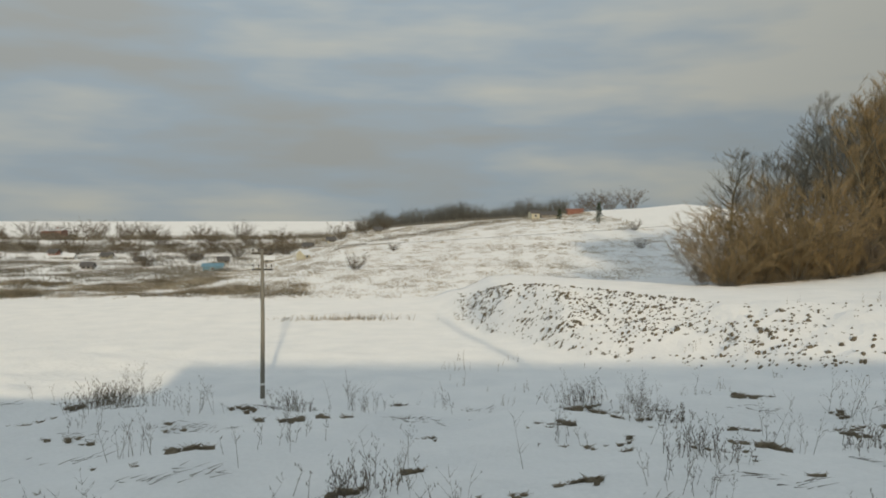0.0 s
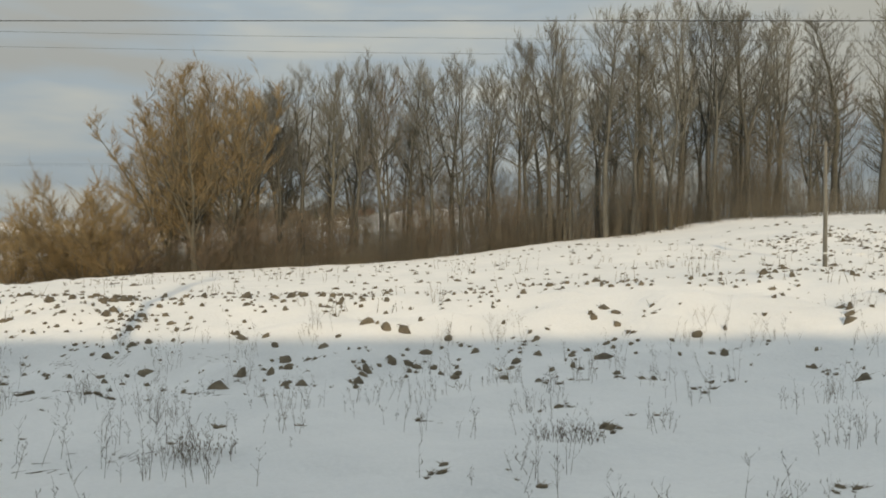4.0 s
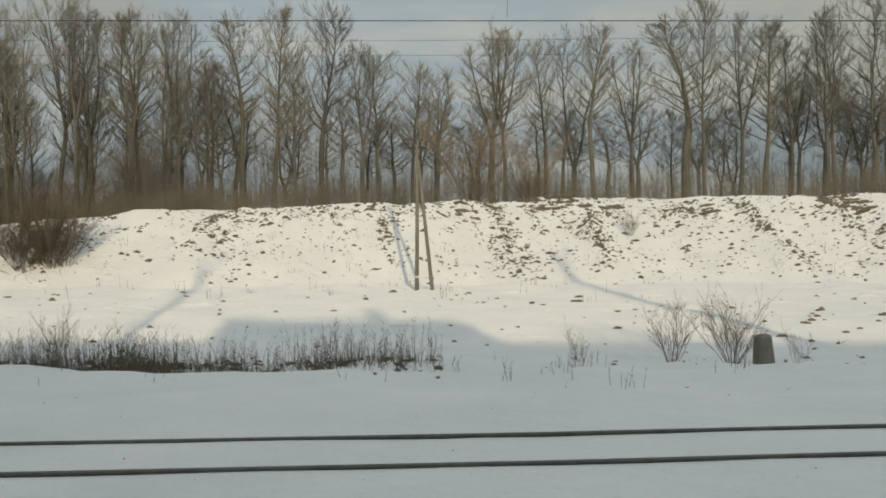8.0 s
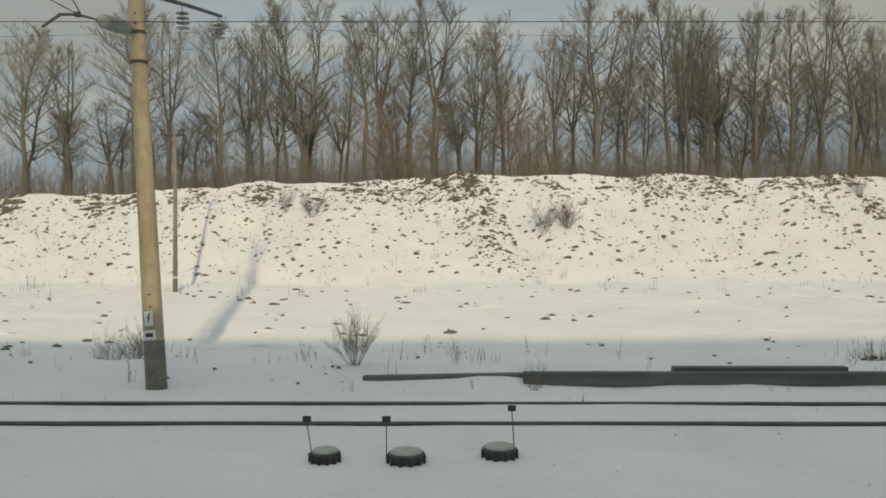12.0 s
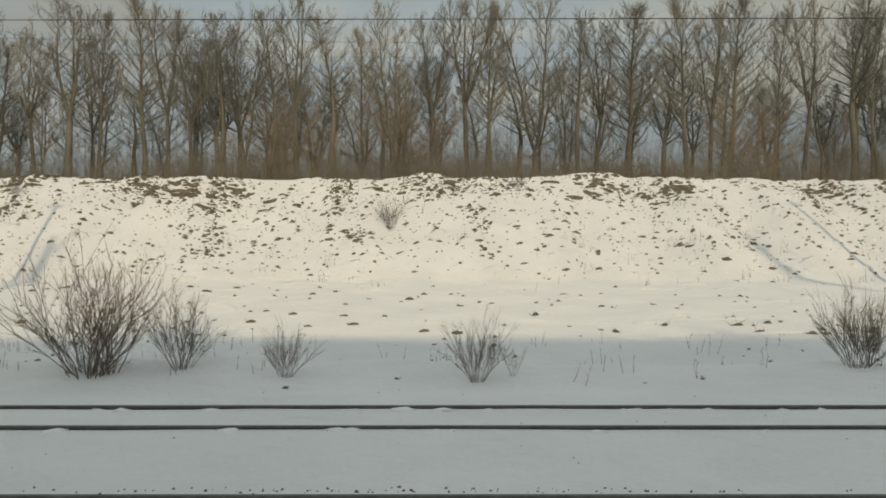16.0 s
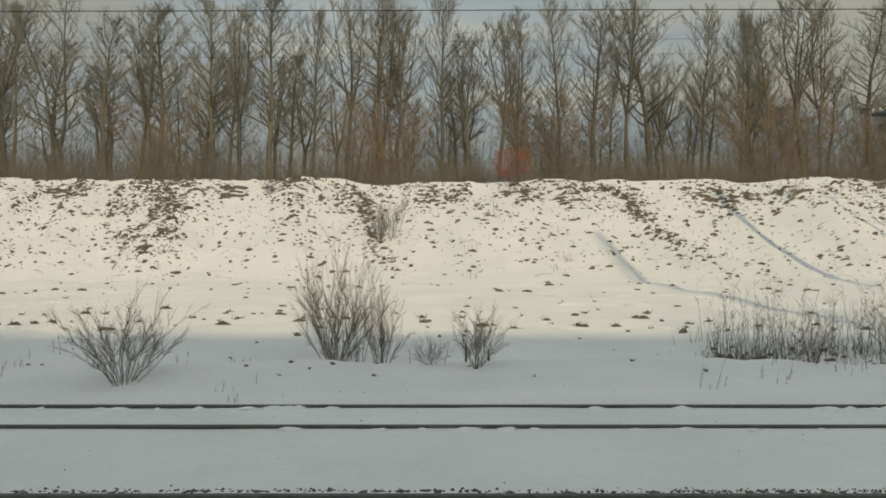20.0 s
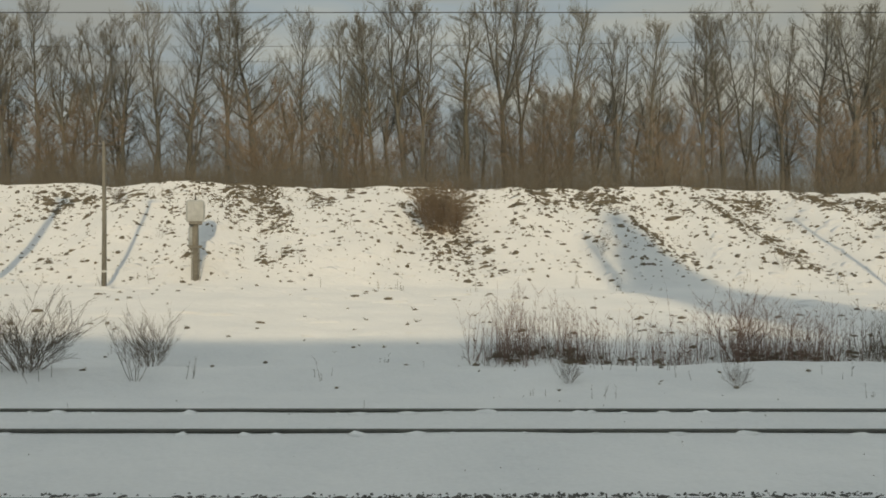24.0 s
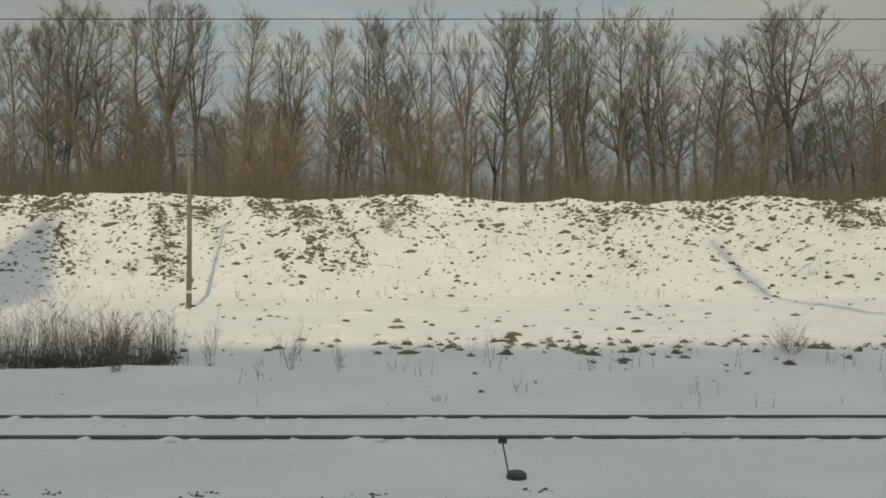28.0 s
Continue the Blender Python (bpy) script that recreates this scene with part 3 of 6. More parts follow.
strut_mast = build_mast(134.64, 7.7, CONCRETE, False, True, 0.2, "leaning concrete mast propped by a slim strut", plates=False, lean=3.0)
sb = Buf()
sb.tube([Vector((-0.82, 0, 0.2)), Vector((-0.35, 0, 6.3)), Vector((-0.12, 0, 9.0))], [0.055, 0.055, 0.055], 8, True)
part("strut", sb, CONCRETE, strut_mast)
sb = Buf()
sb.box((-0.58, -0.03, 3.18), (0.1, 0.03, 3.24))
part("cross_bar", sb, STEEL, strut_mast)
cabinet_post = thing("cable_post", "short grey concrete cable post in the snow", "post", at=pose(135.07, 7.5, gz(135.07, 7.5) - 0.1))
b = Buf()
b.box((-0.11, -0.1, 0), (0.11, 0.1, 0.85), 0.02, 0.94)
part("body", b, CONCRETE, cabinet_post)
b = Buf()
b.box((-0.125, -0.115, 0.852), (0.125, 0.115, 0.89), 0.015)
part("cap", b, CONCRETE, cabinet_post)

picket = thing("picket_post", "dark slim leaning steel post with a painted number", "post", at=pose(391.91, 2.7, gz(391.91, 2.7) - 0.1, 0, -7.0, 0))
b = Buf()
b.tube([Vector((0, 0, 0)), Vector((0, 0, 5.6))], [0.046, 0.042], 12, True)
part("pole", b, material("dark_brown_paint", (0.045, 0.03, 0.024), (0.075, 0.05, 0.04), 5, 0.7), picket, smooth=True)
b = Buf()
b.tube([Vector((0, 0, 2.46)), Vector((0, 0, 2.53))], [0.05, 0.05], 12, True)
part("number_band", b, PALE_LID, picket)
txt = bpy.data.curves.new("digit", "FONT")
txt.body, txt.size, txt.extrude, txt.align_x = "7", 0.13, 0.001, "CENTER"
digit = new("digit", txt)
digit.matrix_basis = pose(0.01, -0.053, 2.325, 90, 0, 0)
digit.parent = picket
txt.materials.append(YELLOW)


def build_line_pole(x, d, top, strut=0.0, arms=1, label="", tone=None):
    """A pole of the field telephone line with cross-arm, pins and an optional strut."""
    z0 = gz(x, d)
    p = thing("telephone_pole", label, "utility pole", "poles of the field line", pose(x, d, z0 - 0.2))
    tone = tone or CONCRETE_DARK
    b = Buf()
    b.tube([Vector((0, 0, 0)), Vector((0.02, 0, top * 0.5)), Vector((0.0, 0, top + 0.2))], [0.125, 0.105, 0.085], 10, True)
    part("shaft", b, tone, p, smooth=True)
    if strut:
        b = Buf()
        b.tube([Vector((strut, -0.4, 0.1)), Vector((strut * 0.08, 0, top - 0.7))], [0.11, 0.085], 10, True)
        part("strut", b, tone, p, smooth=True)
    b = Buf()
    b.tube([Vector((0, 0, 0.9)), Vector((0, 0, 1.02))], [0.128, 0.127], 10, True)
    part("white_band", b, WHITEWASH, p, "pale painted band")
    for k in range(arms):
        z = top - 0.05 - 0.85 * k
        b = Buf()
        b.box((-0.55, -0.045, z), (0.55, 0.045, z + 0.09))
        arm = part("cross_arm", b, TIMBER, p)
        for u in (-0.48, -0.2, 0.2, 0.48):
            q = Buf()
            q.tube([Vector((u, 0, z + 0.09)), Vector((u, 0, z + 0.2)), Vector((u, 0, z + 0.22)), Vector((u, 0, z + 0.32))], [0.012, 0.012, 0.045, 0.03], 7, True)
            part("pin_insulator", q, GLASS_INS, arm)
    return p


LINE = [(-9.6, 42, 7.9, 0, 2), (46.8, 39.8, 7.2, 0, 1), (95.28, 44.3, 7.0, 0, 1), (141.0, 44.95, 8.3, 0.9, 1), (191.7, 41.95, 8.5, 0, 1), (240.9, 40.0, 7.8, 0, 1),
        (290.47, 38.1, 7.6, 0, 1), (345.3, 40.43, 7.4, 0, 1), (387.7, 36.0, 7.2, 0, 1), (436, 36, 7.4, 0, 1)]
for x, d, top, strut, arms in LINE:
    build_line_pole(x, d, top, strut, arms, "old concrete line pole with a leaning strut on snow" if strut else "slim grey concrete line pole standing in snow")


twin = thing("terminal_pole", "twin-legged concrete terminal pole with a broad cross-arm", "utility pole", "poles of the field line", pose(339.4, 36.4, 0))
for y in (0.0, 1.4):
    z0 = gz(339.4, 36.4 + y)
    b = Buf()
    b.tube([Vector((0, y, z0 - 0.2)), Vector((0.02, y, z0 + 4)), Vector((0, y, 9.0))], [0.135, 0.12, 0.1], 12, True)
    leg = part("leg", b, CONCRETE, twin, smooth=True)
    b = Buf()
    b.box((-0.17, y - 0.17, z0 + 1.0), (0.17, y + 0.17, z0 + 1.22), 0.02)
    part("collar", b, CONCRETE, leg)
# two dark arms side by side carry rows of white insulators
along, across = Vector((1.25, -2.7, 0)).normalized(), Vector((2.7, 1.25, 0)).normalized()
mid = Vector((0.15, 0.95, 9.02))
for side in (-0.24, 0.24):
    b = Buf()
    b.tube([mid + across * side + along * u for u in (-1.55, 0.0, 1.55)], [0.11, 0.11, 0.11], 4, True)
    arm = part("cross_arm", b, STEEL, twin)
    for k in range(9):
        q, foot = Buf(), mid + across * side * 1.35 + along * (-1.45 + 0.36 * k)
        q.tube([foot + Vector((0, 0, z)) for z in (0.06, 0.16, 0.18, 0.28)], [0.012, 0.012, 0.04, 0.025], 8, True)
        part("pin_insulator", q, PLATE, arm, "white porcelain insulator")
for u in (-1.3, -0.45, 0.45, 1.3):
    b = Buf()
    b.tube([mid + along * u - across * 0.36 + Vector((0, 0, -0.08)), mid + along * u + across * 0.36 + Vector((0, 0, -0.08))], [0.04, 0.04], 4, True)
    part("tie_bar", b, STEEL, twin)
for k in range(7):
    b, x, y = Buf(), 0.36, -0.25
    if k == 0:
        b.tube([Vector((x, y, gz(339.76, 36.15) - 0.1)), Vector((x, y, 5.0)), Vector((x * 0.9, y, 8.95))], [0.016, 0.016, 0.016], 6, True)
        cable = part("down_cable", b, STEEL, twin)
    else:
        z = gz(339.76, 36.15) + 0.65 * k
        b.box((x - 0.045, y - 0.045, z - 0.03), (x + 0.045, y + 0.045, z + 0.03), 0.01)
        part("cable_clip", b, STEEL, cable)


def wire_run(name, points, sag, r, label):
    """One wire hung from point to point with a sag."""
    b, pts, n = Buf(), [points[0]], 6
    for p, q in zip(points[:-1], points[1:]):
        for i in range(1, n + 1):
            t = i / n
            v = p.lerp(q, t)
            pts.append(Vector((v.x, v.y, v.z - 4 * sag * t * (1 - t))))
    b.tube(pts, [r] * len(pts), 4)
    ob = new(name, b.mesh(name, WIRE))
    return tagged(ob, label, "wire", "overhead wires")


wire_run("contact_wire", [Vector((x, 12.5, 6.2 if x < 250 else 6.3 if x < 300 else 6.42)) for x in range(60, 530, 45)], 0.0, 0.007, "thin dark contact wire above the siding")
for zz, dd in ((8.2, 22.1), (7.8, 18.9)):
    wire_run("feeder_wire", [Vector((60 if i == 0 else 115.1 + 43.7 * (i - 1), dd, zz)) for i in range(10)], 0.3, 0.0035, "thin sagging feeder wire on the field side of the masts")
wire_run("carrier_wire", [Vector((60 if i == 0 else 115.1 + 43.7 * (i - 1), 12.5, 8.0)) for i in range(10)], 0.9, 0.004, "thin carrier wire sagging above the contact wire")
for i in range(36):
    x = 82 + i * 12.3
    dr = Buf()
    dr.tube([Vector((x, 12.5, 6.27)), Vector((x, 12.5, 7.35))], [0.003, 0.003], 4)
    tagged(new("wire_dropper", dr.mesh("wire_dropper", WIRE)), "thin upright dropper above the contact wire", "wire", "droppers")
for off in (-0.48, 0.48):
    wire_run("telephone_wire", [Vector((x + off * 0.1, d + off, gz(x, d) + top)) for x, d, top, s, a in LINE], 0.45, 0.003, "thin telephone wire from pole to pole")


# ---- trees ----
def swerve(rng, v, amount):
    return (v + Vector((rng.gauss(0, amount), rng.gauss(0, amount), rng.gauss(0, amount * 0.6)))).normalized()


def bough(rng, buf, start, way, length, r0, r1, segs, sides, bend, lift):
    """A bending limb; gives back its points."""
    pts, radii = [start], [r0]
    for i in range(segs):
        way = swerve(rng, way, bend)
        way = (way + Vector((0, 0, lift))).normalized()
        pts.append(pts[-1] + way * (length / segs))
        radii.append(r0 + (r1 - r0) * (i + 1) / segs)
    buf.tube(pts, radii, sides)
    return pts


def spot(pts, s):
    s = s * (len(pts) - 1)
    i = min(int(s), len(pts) - 2)
    return pts[i].lerp(pts[i + 1], s - i), (pts[i + 1] - pts[i]).normalized()


def build_tree(seed, height, bole, spread, limbs, bark, twig, label, m, leaders=1, kind="tree"):
    """A bare broadleaf tree: a stout bole, leaders, upswept limbs, branches and fine twigs inside an egg-shaped crown."""
    rng = random.Random(seed)
    t = thing(kind, label, "tree", "trees of the wood", m)
    tb, lb, wb = Buf(), Buf(), Buf()
    r = height * 0.0128
    crown, half, wide = Vector((0, 0, height * (0.5 + bole * 0.42))), height * (0.5 - bole * 0.42), height * spread

    def reach(p, way):
        """How far from p along way the crown's outline lies."""
        a, q = Vector((way.x / wide, way.y / wide, way.z / half)), p - crown
        q = Vector((q.x / wide, q.y / wide, q.z / half))
        k = q.dot(a)
        return (-k + math.sqrt(max(0.0, k * k - a.dot(a) * (q.dot(q) - 1)))) / a.dot(a)

    base = bough(rng, tb, Vector((0, 0, -0.4)), Vector((0, 0, 1)), height * (bole + 0.06), r * 1.25, r * 0.86, 5, 9, 0.035, 0.10)
    stems = []
    turn = rng.uniform(0, 6.28)
    for k in range(leaders):
        a = turn + 6.283 * k / leaders + rng.uniform(-0.4, 0.4)
        tilt = 0.05 if leaders == 1 else rng.uniform(0.2, 0.34)
        way = Vector((math.cos(a) * tilt, math.sin(a) * tilt, 1)).normalized()
        stems.append(bough(rng, tb, base[-1], way, (height - base[-1].z) * rng.uniform(0.84, 0.96), r * (0.82 if leaders == 1 else 0.62), 0.02, 7, 7, 0.06, 0.05))
    for stem in stems:
        n = max(6, limbs // leaders)
        for i in range(n):
            s = 0.02 + 0.95 * ((i + rng.random()) / n) ** 0.95
            p, e = spot(stem, s)
            a = i * 2.4 + rng.uniform(-0.5, 0.5)
            lean = rng.uniform(0.6, 1.5) * (1.15 - 0.6 * s)
            way = (Vector((math.cos(a), math.sin(a), 0)) * lean + Vector((0, 0, 0.75))).normalized()
            ln = max(1.1, reach(p, way) * rng.uniform(0.7, 1.12))
            pts = bough(rng, lb, p, way, ln, r * 0.30 * (1.1 - s) + 0.012, 0.008, 6, 4, 0.15, 0.06)
            for j in range(11):
                q, e = spot(pts, 0.12 + 0.88 * (j + rng.random()) / 11)
                b = rng.uniform(0, 6.28)
                w = (e * 0.9 + Vector((math.cos(b), math.sin(b), 0.2)) * 0.7).normalized()
                l2 = min(ln * rng.uniform(0.18, 0.4) + 0.4, 0.5 + max(0.3, reach(q, w)))
                pp = bough(rng, lb, q, w, l2, 0.0085, 0.005, 3, 3, 0.15, 0.09)
                for k in range(17):
                    u, e2 = spot(pp, rng.uniform(0.05, 1.0))
                    w2 = swerve(rng, (e2 + Vector((0, 0, 0.25))).normalized(), 0.34)
                    wb.cone(u, u + w2 * rng.uniform(0.3, 0.95), 0.0086)
    # thin twisting boughs and shoots low on the bole
    for i in range(16):
        p, e = spot(base, rng.uniform(0.25, 1.0))
        a = rng.uniform(0, 6.28)
        pts = bough(rng, tb, p, Vector((math.cos(a), math.sin(a), rng.uniform(0.0, 0.7))).normalized(), rng.uniform(0.8, 2.6), 0.03, 0.008, 4, 4, 0.25, 0.05)
        for k in range(16):
            u, e2 = spot(pts, rng.uniform(0.15, 1))
            wb.cone(u, u + swerve(rng, e2, 0.6) * rng.uniform(0.3, 0.9), 0.009)
    part("trunk", tb, bark, t, smooth=True)
    part("limb", lb, bark, t)
    part("twig", wb, twig, t)
    return t


def build_willow(seed, height, width, stems, bark, twig, label, m, kind="tree", twig_r=0.012, density=16):
    """A many-stemmed round willow or thorn with dense twigs to the ground."""
    rng = random.Random(seed)
    t = thing(kind, label, "tree", "willows and thorns", m)
    lb, wb = Buf(), Buf()
    for i in range(stems):
        a, o = i * 2.399, math.sqrt((i + 0.5) / stems)
        way = Vector((math.cos(a) * o * width / height * 1.3, math.sin(a) * o * width / height * 1.3, 1)).normalized()
        pts = bough(rng, lb, Vector((math.cos(a) * o * 0.6, math.sin(a) * o * 0.6, -0.3)), way, height * rng.uniform(0.7, 1.0) * (1.0 - 0.12 * o), 0.003 * height, 0.006, 5, 5, 0.12, 0.02)
        for j in range(14):
            q, e = spot(pts, 0.06 + 0.94 * (j + rng.random()) / 14)
            b = rng.uniform(0, 6.28)
            w = (e + Vector((math.cos(b), math.sin(b), 0.05)) * 0.85).normalized()
            pp = bough(rng, lb, q, w, height * rng.uniform(0.1, 0.26), 0.008, 0.005, 2, 3, 0.2, 0.02)
            for k in range(density):
                u, e2 = spot(pp, rng.uniform(0.05, 1.0))
                wb.cone(u, u + swerve(rng, e2, 0.45) * height * rng.uniform(0.05, 0.13), twig_r)
    part("limb", lb, bark, t)
    part("twig", wb, twig, t)
    return t


# templates: height, bole, half spread, limbs, leaders
TREE_KINDS = [
    (23.0, 0.30, 0.200, 36, 1, BARK, TWIG, "tall bare grey-brown tree with upswept limbs behind the crest"),
    (25.0, 0.34, 0.190, 39, 3, BARK, TWIG, "tall bare forked tree with a broom-like crown"),
    (21.5, 0.26, 0.210, 38, 1, BARK_PALE, TWIG, "bare tree with a pale trunk and wide fine crown"),
    (24.0, 0.16, 0.190, 42, 2, BARK, TWIG, "bare twin-stemmed tree with slender rising limbs"),
    (26.0, 0.38, 0.165, 34, 1, BARK_PALE, TWIG, "very tall bare tree with a narrow high crown"),
    (17.5, 0.18, 0.220, 36, 2, BARK, TWIG_RUST, "smaller bare tree with rust-brown twigs"),
    (22.0, 0.38, 0.210, 40, 4, BARK, TWIG, "bare tree forking high into a rounded crown"),
    (20.0, 0.10, 0.230, 90, 5, BARK_PALE, TWIG_GOLD, "bare tree with a dense golden-brown crown"),
]
TREE_FIRST = {}


def put_tree(k, x, d, tall, half, turn, lean=0.0):
    """One tree of kind k with its height and the half width of its crown."""
    h, bole, spread, limbs, leaders, bark, twig, label = TREE_KINDS[k]
    side = min(1.4, max(0.75, 1.45 * half / (h * spread)))
    m = pose(x, d, gz(x, d) - 0.1, lean, 0, turn) @ Matrix.Diagonal((side, side, tall / h, 1))
    if k not in TREE_FIRST:
        TREE_FIRST[k] = build_tree(100 + k, h, bole, spread, limbs, bark, twig, label, Matrix.Identity(4), leaders)
        TREE_FIRST[k].matrix_basis = m
    else:
        # copy_thing keeps the template's own scale, so hand it an unscaled pose
        copy_thing(TREE_FIRST[k], Matrix.Identity(4)).matrix_basis = m


rng = random.Random(7)
# the front rank of the wood, stretch by stretch: metres along the line, height of the top, half width of the crown
WOOD_WEST = [(56.2, 20.5, 2.2), (58.6, 21.9, 2.2), (62, 21.3, 2.2), (64.4, 22.5, 2.2), (67.2, 22.4, 2.2), (70, 23.5, 2.2), (72.7, 21.3, 2.2), (75.8, 23.1, 2.2), (78.9, 22.5, 2.2), (82.3, 25.4, 2.2), (85.6, 26.5, 2.2), (87.5, 26.9, 2.2), (90.9, 23, 2.2), (94.9, 27.9, 3.1), (97.9, 28.5, 2.2), (103.5, 27.9, 2.8), (107.8, 29.1, 3.1), (110.8, 28.5, 2.2)]
WOOD_GAP = [(83.2, 22, 2.3), (87, 22, 2.3), (91.2, 28.1, 3.2), (94.1, 23.3, 2.3), (96.4, 24.6, 2.3), (99.9, 29.7, 2.9), (103.1, 29.1, 2.3), (107.6, 27.8, 3.3), (112.4, 29.1, 2.6), (115.3, 24.6, 2.3), (117.2, 23.3, 2.3), (119.2, 29.7, 2.9), (123.4, 29.7, 2.9), (126.2, 25.2, 2.3), (128.8, 30.3, 3.3), (133.6, 24.6, 2.3), (135.2, 25.2, 2.9), (139.1, 23.3, 2.3), (141.7, 22.9, 2.6), (148.1, 26.5, 3.5), (149.4, 26.5, 2.3), (154.2, 26.5, 2.3), (157.7, 27.8, 3.2), (159.4, 27.8, 2.3), (164, 25.2, 2.2), (170.6, 29.7, 4.2), (171.9, 31, 2.3), (175.4, 27.8, 2.3)]
WOOD_MID = [(179.9, 28.4, 3.5), (183.1, 26.5, 2.3), (185.7, 27.8, 2.3), (187.9, 30.3, 2.6), (190.5, 31.6, 3.9), (194.7, 26.5, 2.3), (196.9, 29.1, 2.3), (199.5, 29.7, 2.9), (202, 28.4, 2.3), (204.9, 31, 2.9), (210.1, 27.8, 2.3), (213, 29.7, 3.2), (218.8, 27.1, 2.3), (222.9, 30.3, 3.9), (226.2, 29.1, 2.3), (231.6, 31.6, 3.2)]
WOOD_EAST = [(233.8, 29.7, 2.3), (236.4, 29.1, 2.2), (240.3, 28.4, 2.3), (242.2, 30.3, 2.3), (245.4, 29.7, 2.3), (248.6, 31, 2.6), (252.2, 29.7, 2.6), (256, 27.8, 2.3), (259.2, 31, 3.2), (263.7, 29.1, 2.3), (267.9, 31.6, 3.2), (269.8, 29.7, 2.3), (275.3, 31.6, 3.5), (280.1, 29.1, 2.3), (282.4, 28.4, 2.3), (285.6, 29.7, 3.9), (292.3, 31, 3.5), (294.9, 29.1, 2.3)]
WOOD_OAKS = [(297.6, 31.6, 3.9), (302.7, 29.7, 2.2), (306.6, 31.6, 2.6), (310.7, 31, 3.2), (312, 30.3, 2.3), (313.6, 29.1, 2.3), (317.5, 31.6, 2.3), (321, 26.5, 2.3), (323.9, 27.8, 2.6), (326.2, 29.1, 2.3), (330.7, 31, 2.3), (334.5, 30.3, 3.2), (338.4, 31.6, 2.3), (341.3, 30.3, 4.2), (346.7, 29.7, 2.3), (350.9, 28.4, 2.3), (353.5, 30.3, 2.3)]
WOOD_LATE = [(354.9, 28.4, 2.9), (358.5, 31.6, 3.2), (360.4, 30.3, 2.3), (365.2, 29.1, 2.9), (369.7, 31.6, 3.5), (371.3, 30.3, 2.3), (376.8, 30.3, 2.6), (380.3, 26.5, 2.3), (382.3, 27.8, 2.3), (386.1, 29.1, 2.3), (391.3, 29.1, 2.3), (393.8, 29.7, 2.9), (397.4, 31.6, 2.3), (401.6, 28.4, 2.3), (406.4, 31, 3.2)]
WOOD_LAST = [(408.3, 29.1, 3.5), (411.5, 31, 2.3), (413.8, 27.1, 2.3), (416, 29.7, 2.3), (419.3, 31, 3.2), (422.8, 28.4, 2.3), (424.7, 30.3, 3.2), (428.9, 26.5, 2.3), (430.5, 27.8, 2.6), (435, 29.1, 3.2), (440.1, 31.6, 4.2), (444.6, 25.8, 2.9), (449.1, 25.2, 2.3)]
for rank in (WOOD_WEST, WOOD_GAP, WOOD_MID, WOOD_EAST, WOOD_OAKS, WOOD_LATE, WOOD_LAST):
    for x, top, half in rank:
        d = (86 if x < 105 else 90) + rng.uniform(-2.5, 2.5)
        tall = top - gz(x, d)
        k = rng.choices(range(7), (5, 5, 4, 5, 3, 0, 5) if tall > 17 else (3, 0, 4, 3, 0, 4, 4))[0]
        put_tree(k, x, d, tall, half, rng.uniform(0, 360), rng.uniform(-1.5, 1.5))
# lower trees behind and between them
HIND = [(40, 0.8), (60, 0.9), (90, 0.86), (125, 0.66), (150, 0.55), (180, 0.6), (200, 0.74), (260, 0.8), (320, 0.7), (500, 0.7)]
STRIDE = [(36, 3.0), (80, 3.6), (110, 5.0), (150, 7.0), (190, 5.6), (240, 4.2), (300, 5.0), (500, 5.4)]
for d0, d1 in ((95, 101), (102, 112)):
    x = 39 + rng.random() * 2
    while x < 490:
        k = rng.choices(range(7), (5, 5, 4, 5, 4, 3, 4))[0]
        put_tree(k, x, rng.uniform(d0, d1), 23 * float(ip(x, HIND)) * rng.uniform(0.8, 1.15), rng.uniform(2.0, 3.2), rng.uniform(0, 360), rng.uniform(-2.5, 2.5))
        x += float(ip(x, STRIDE)) * rng.uniform(0.4, 1.6)
x = 451.0
while x < 492:
    put_tree(rng.randrange(7), x, rng.uniform(86, 93), rng.uniform(18, 24), rng.uniform(2.2, 3.4), rng.uniform(0, 360))
    x += rng.uniform(2.0, 4.6)

# the golden crowns at the western end of the wood
for x, d, tall, half in ((48.5, 81, 21, 4.0), (44.8, 83, 18, 3.6), (51.8, 82.5, 20.5, 3.6), (47.0, 84, 19, 3.4)):
    put_tree(7, x, d, tall, half, rng.uniform(0, 360))
for x, d, tall, half in ((53.5, 86, 19.5, 3.0), (56, 88, 19, 3), (43, 89, 16.5, 3), (47, 90, 19, 3.2), (51, 90, 20, 3.2), (40, 90, 14, 2.6)):
    put_tree(rng.choice((0, 2, 6)), x, d, tall, half, rng.uniform(0, 360))

WILLOWS = {}


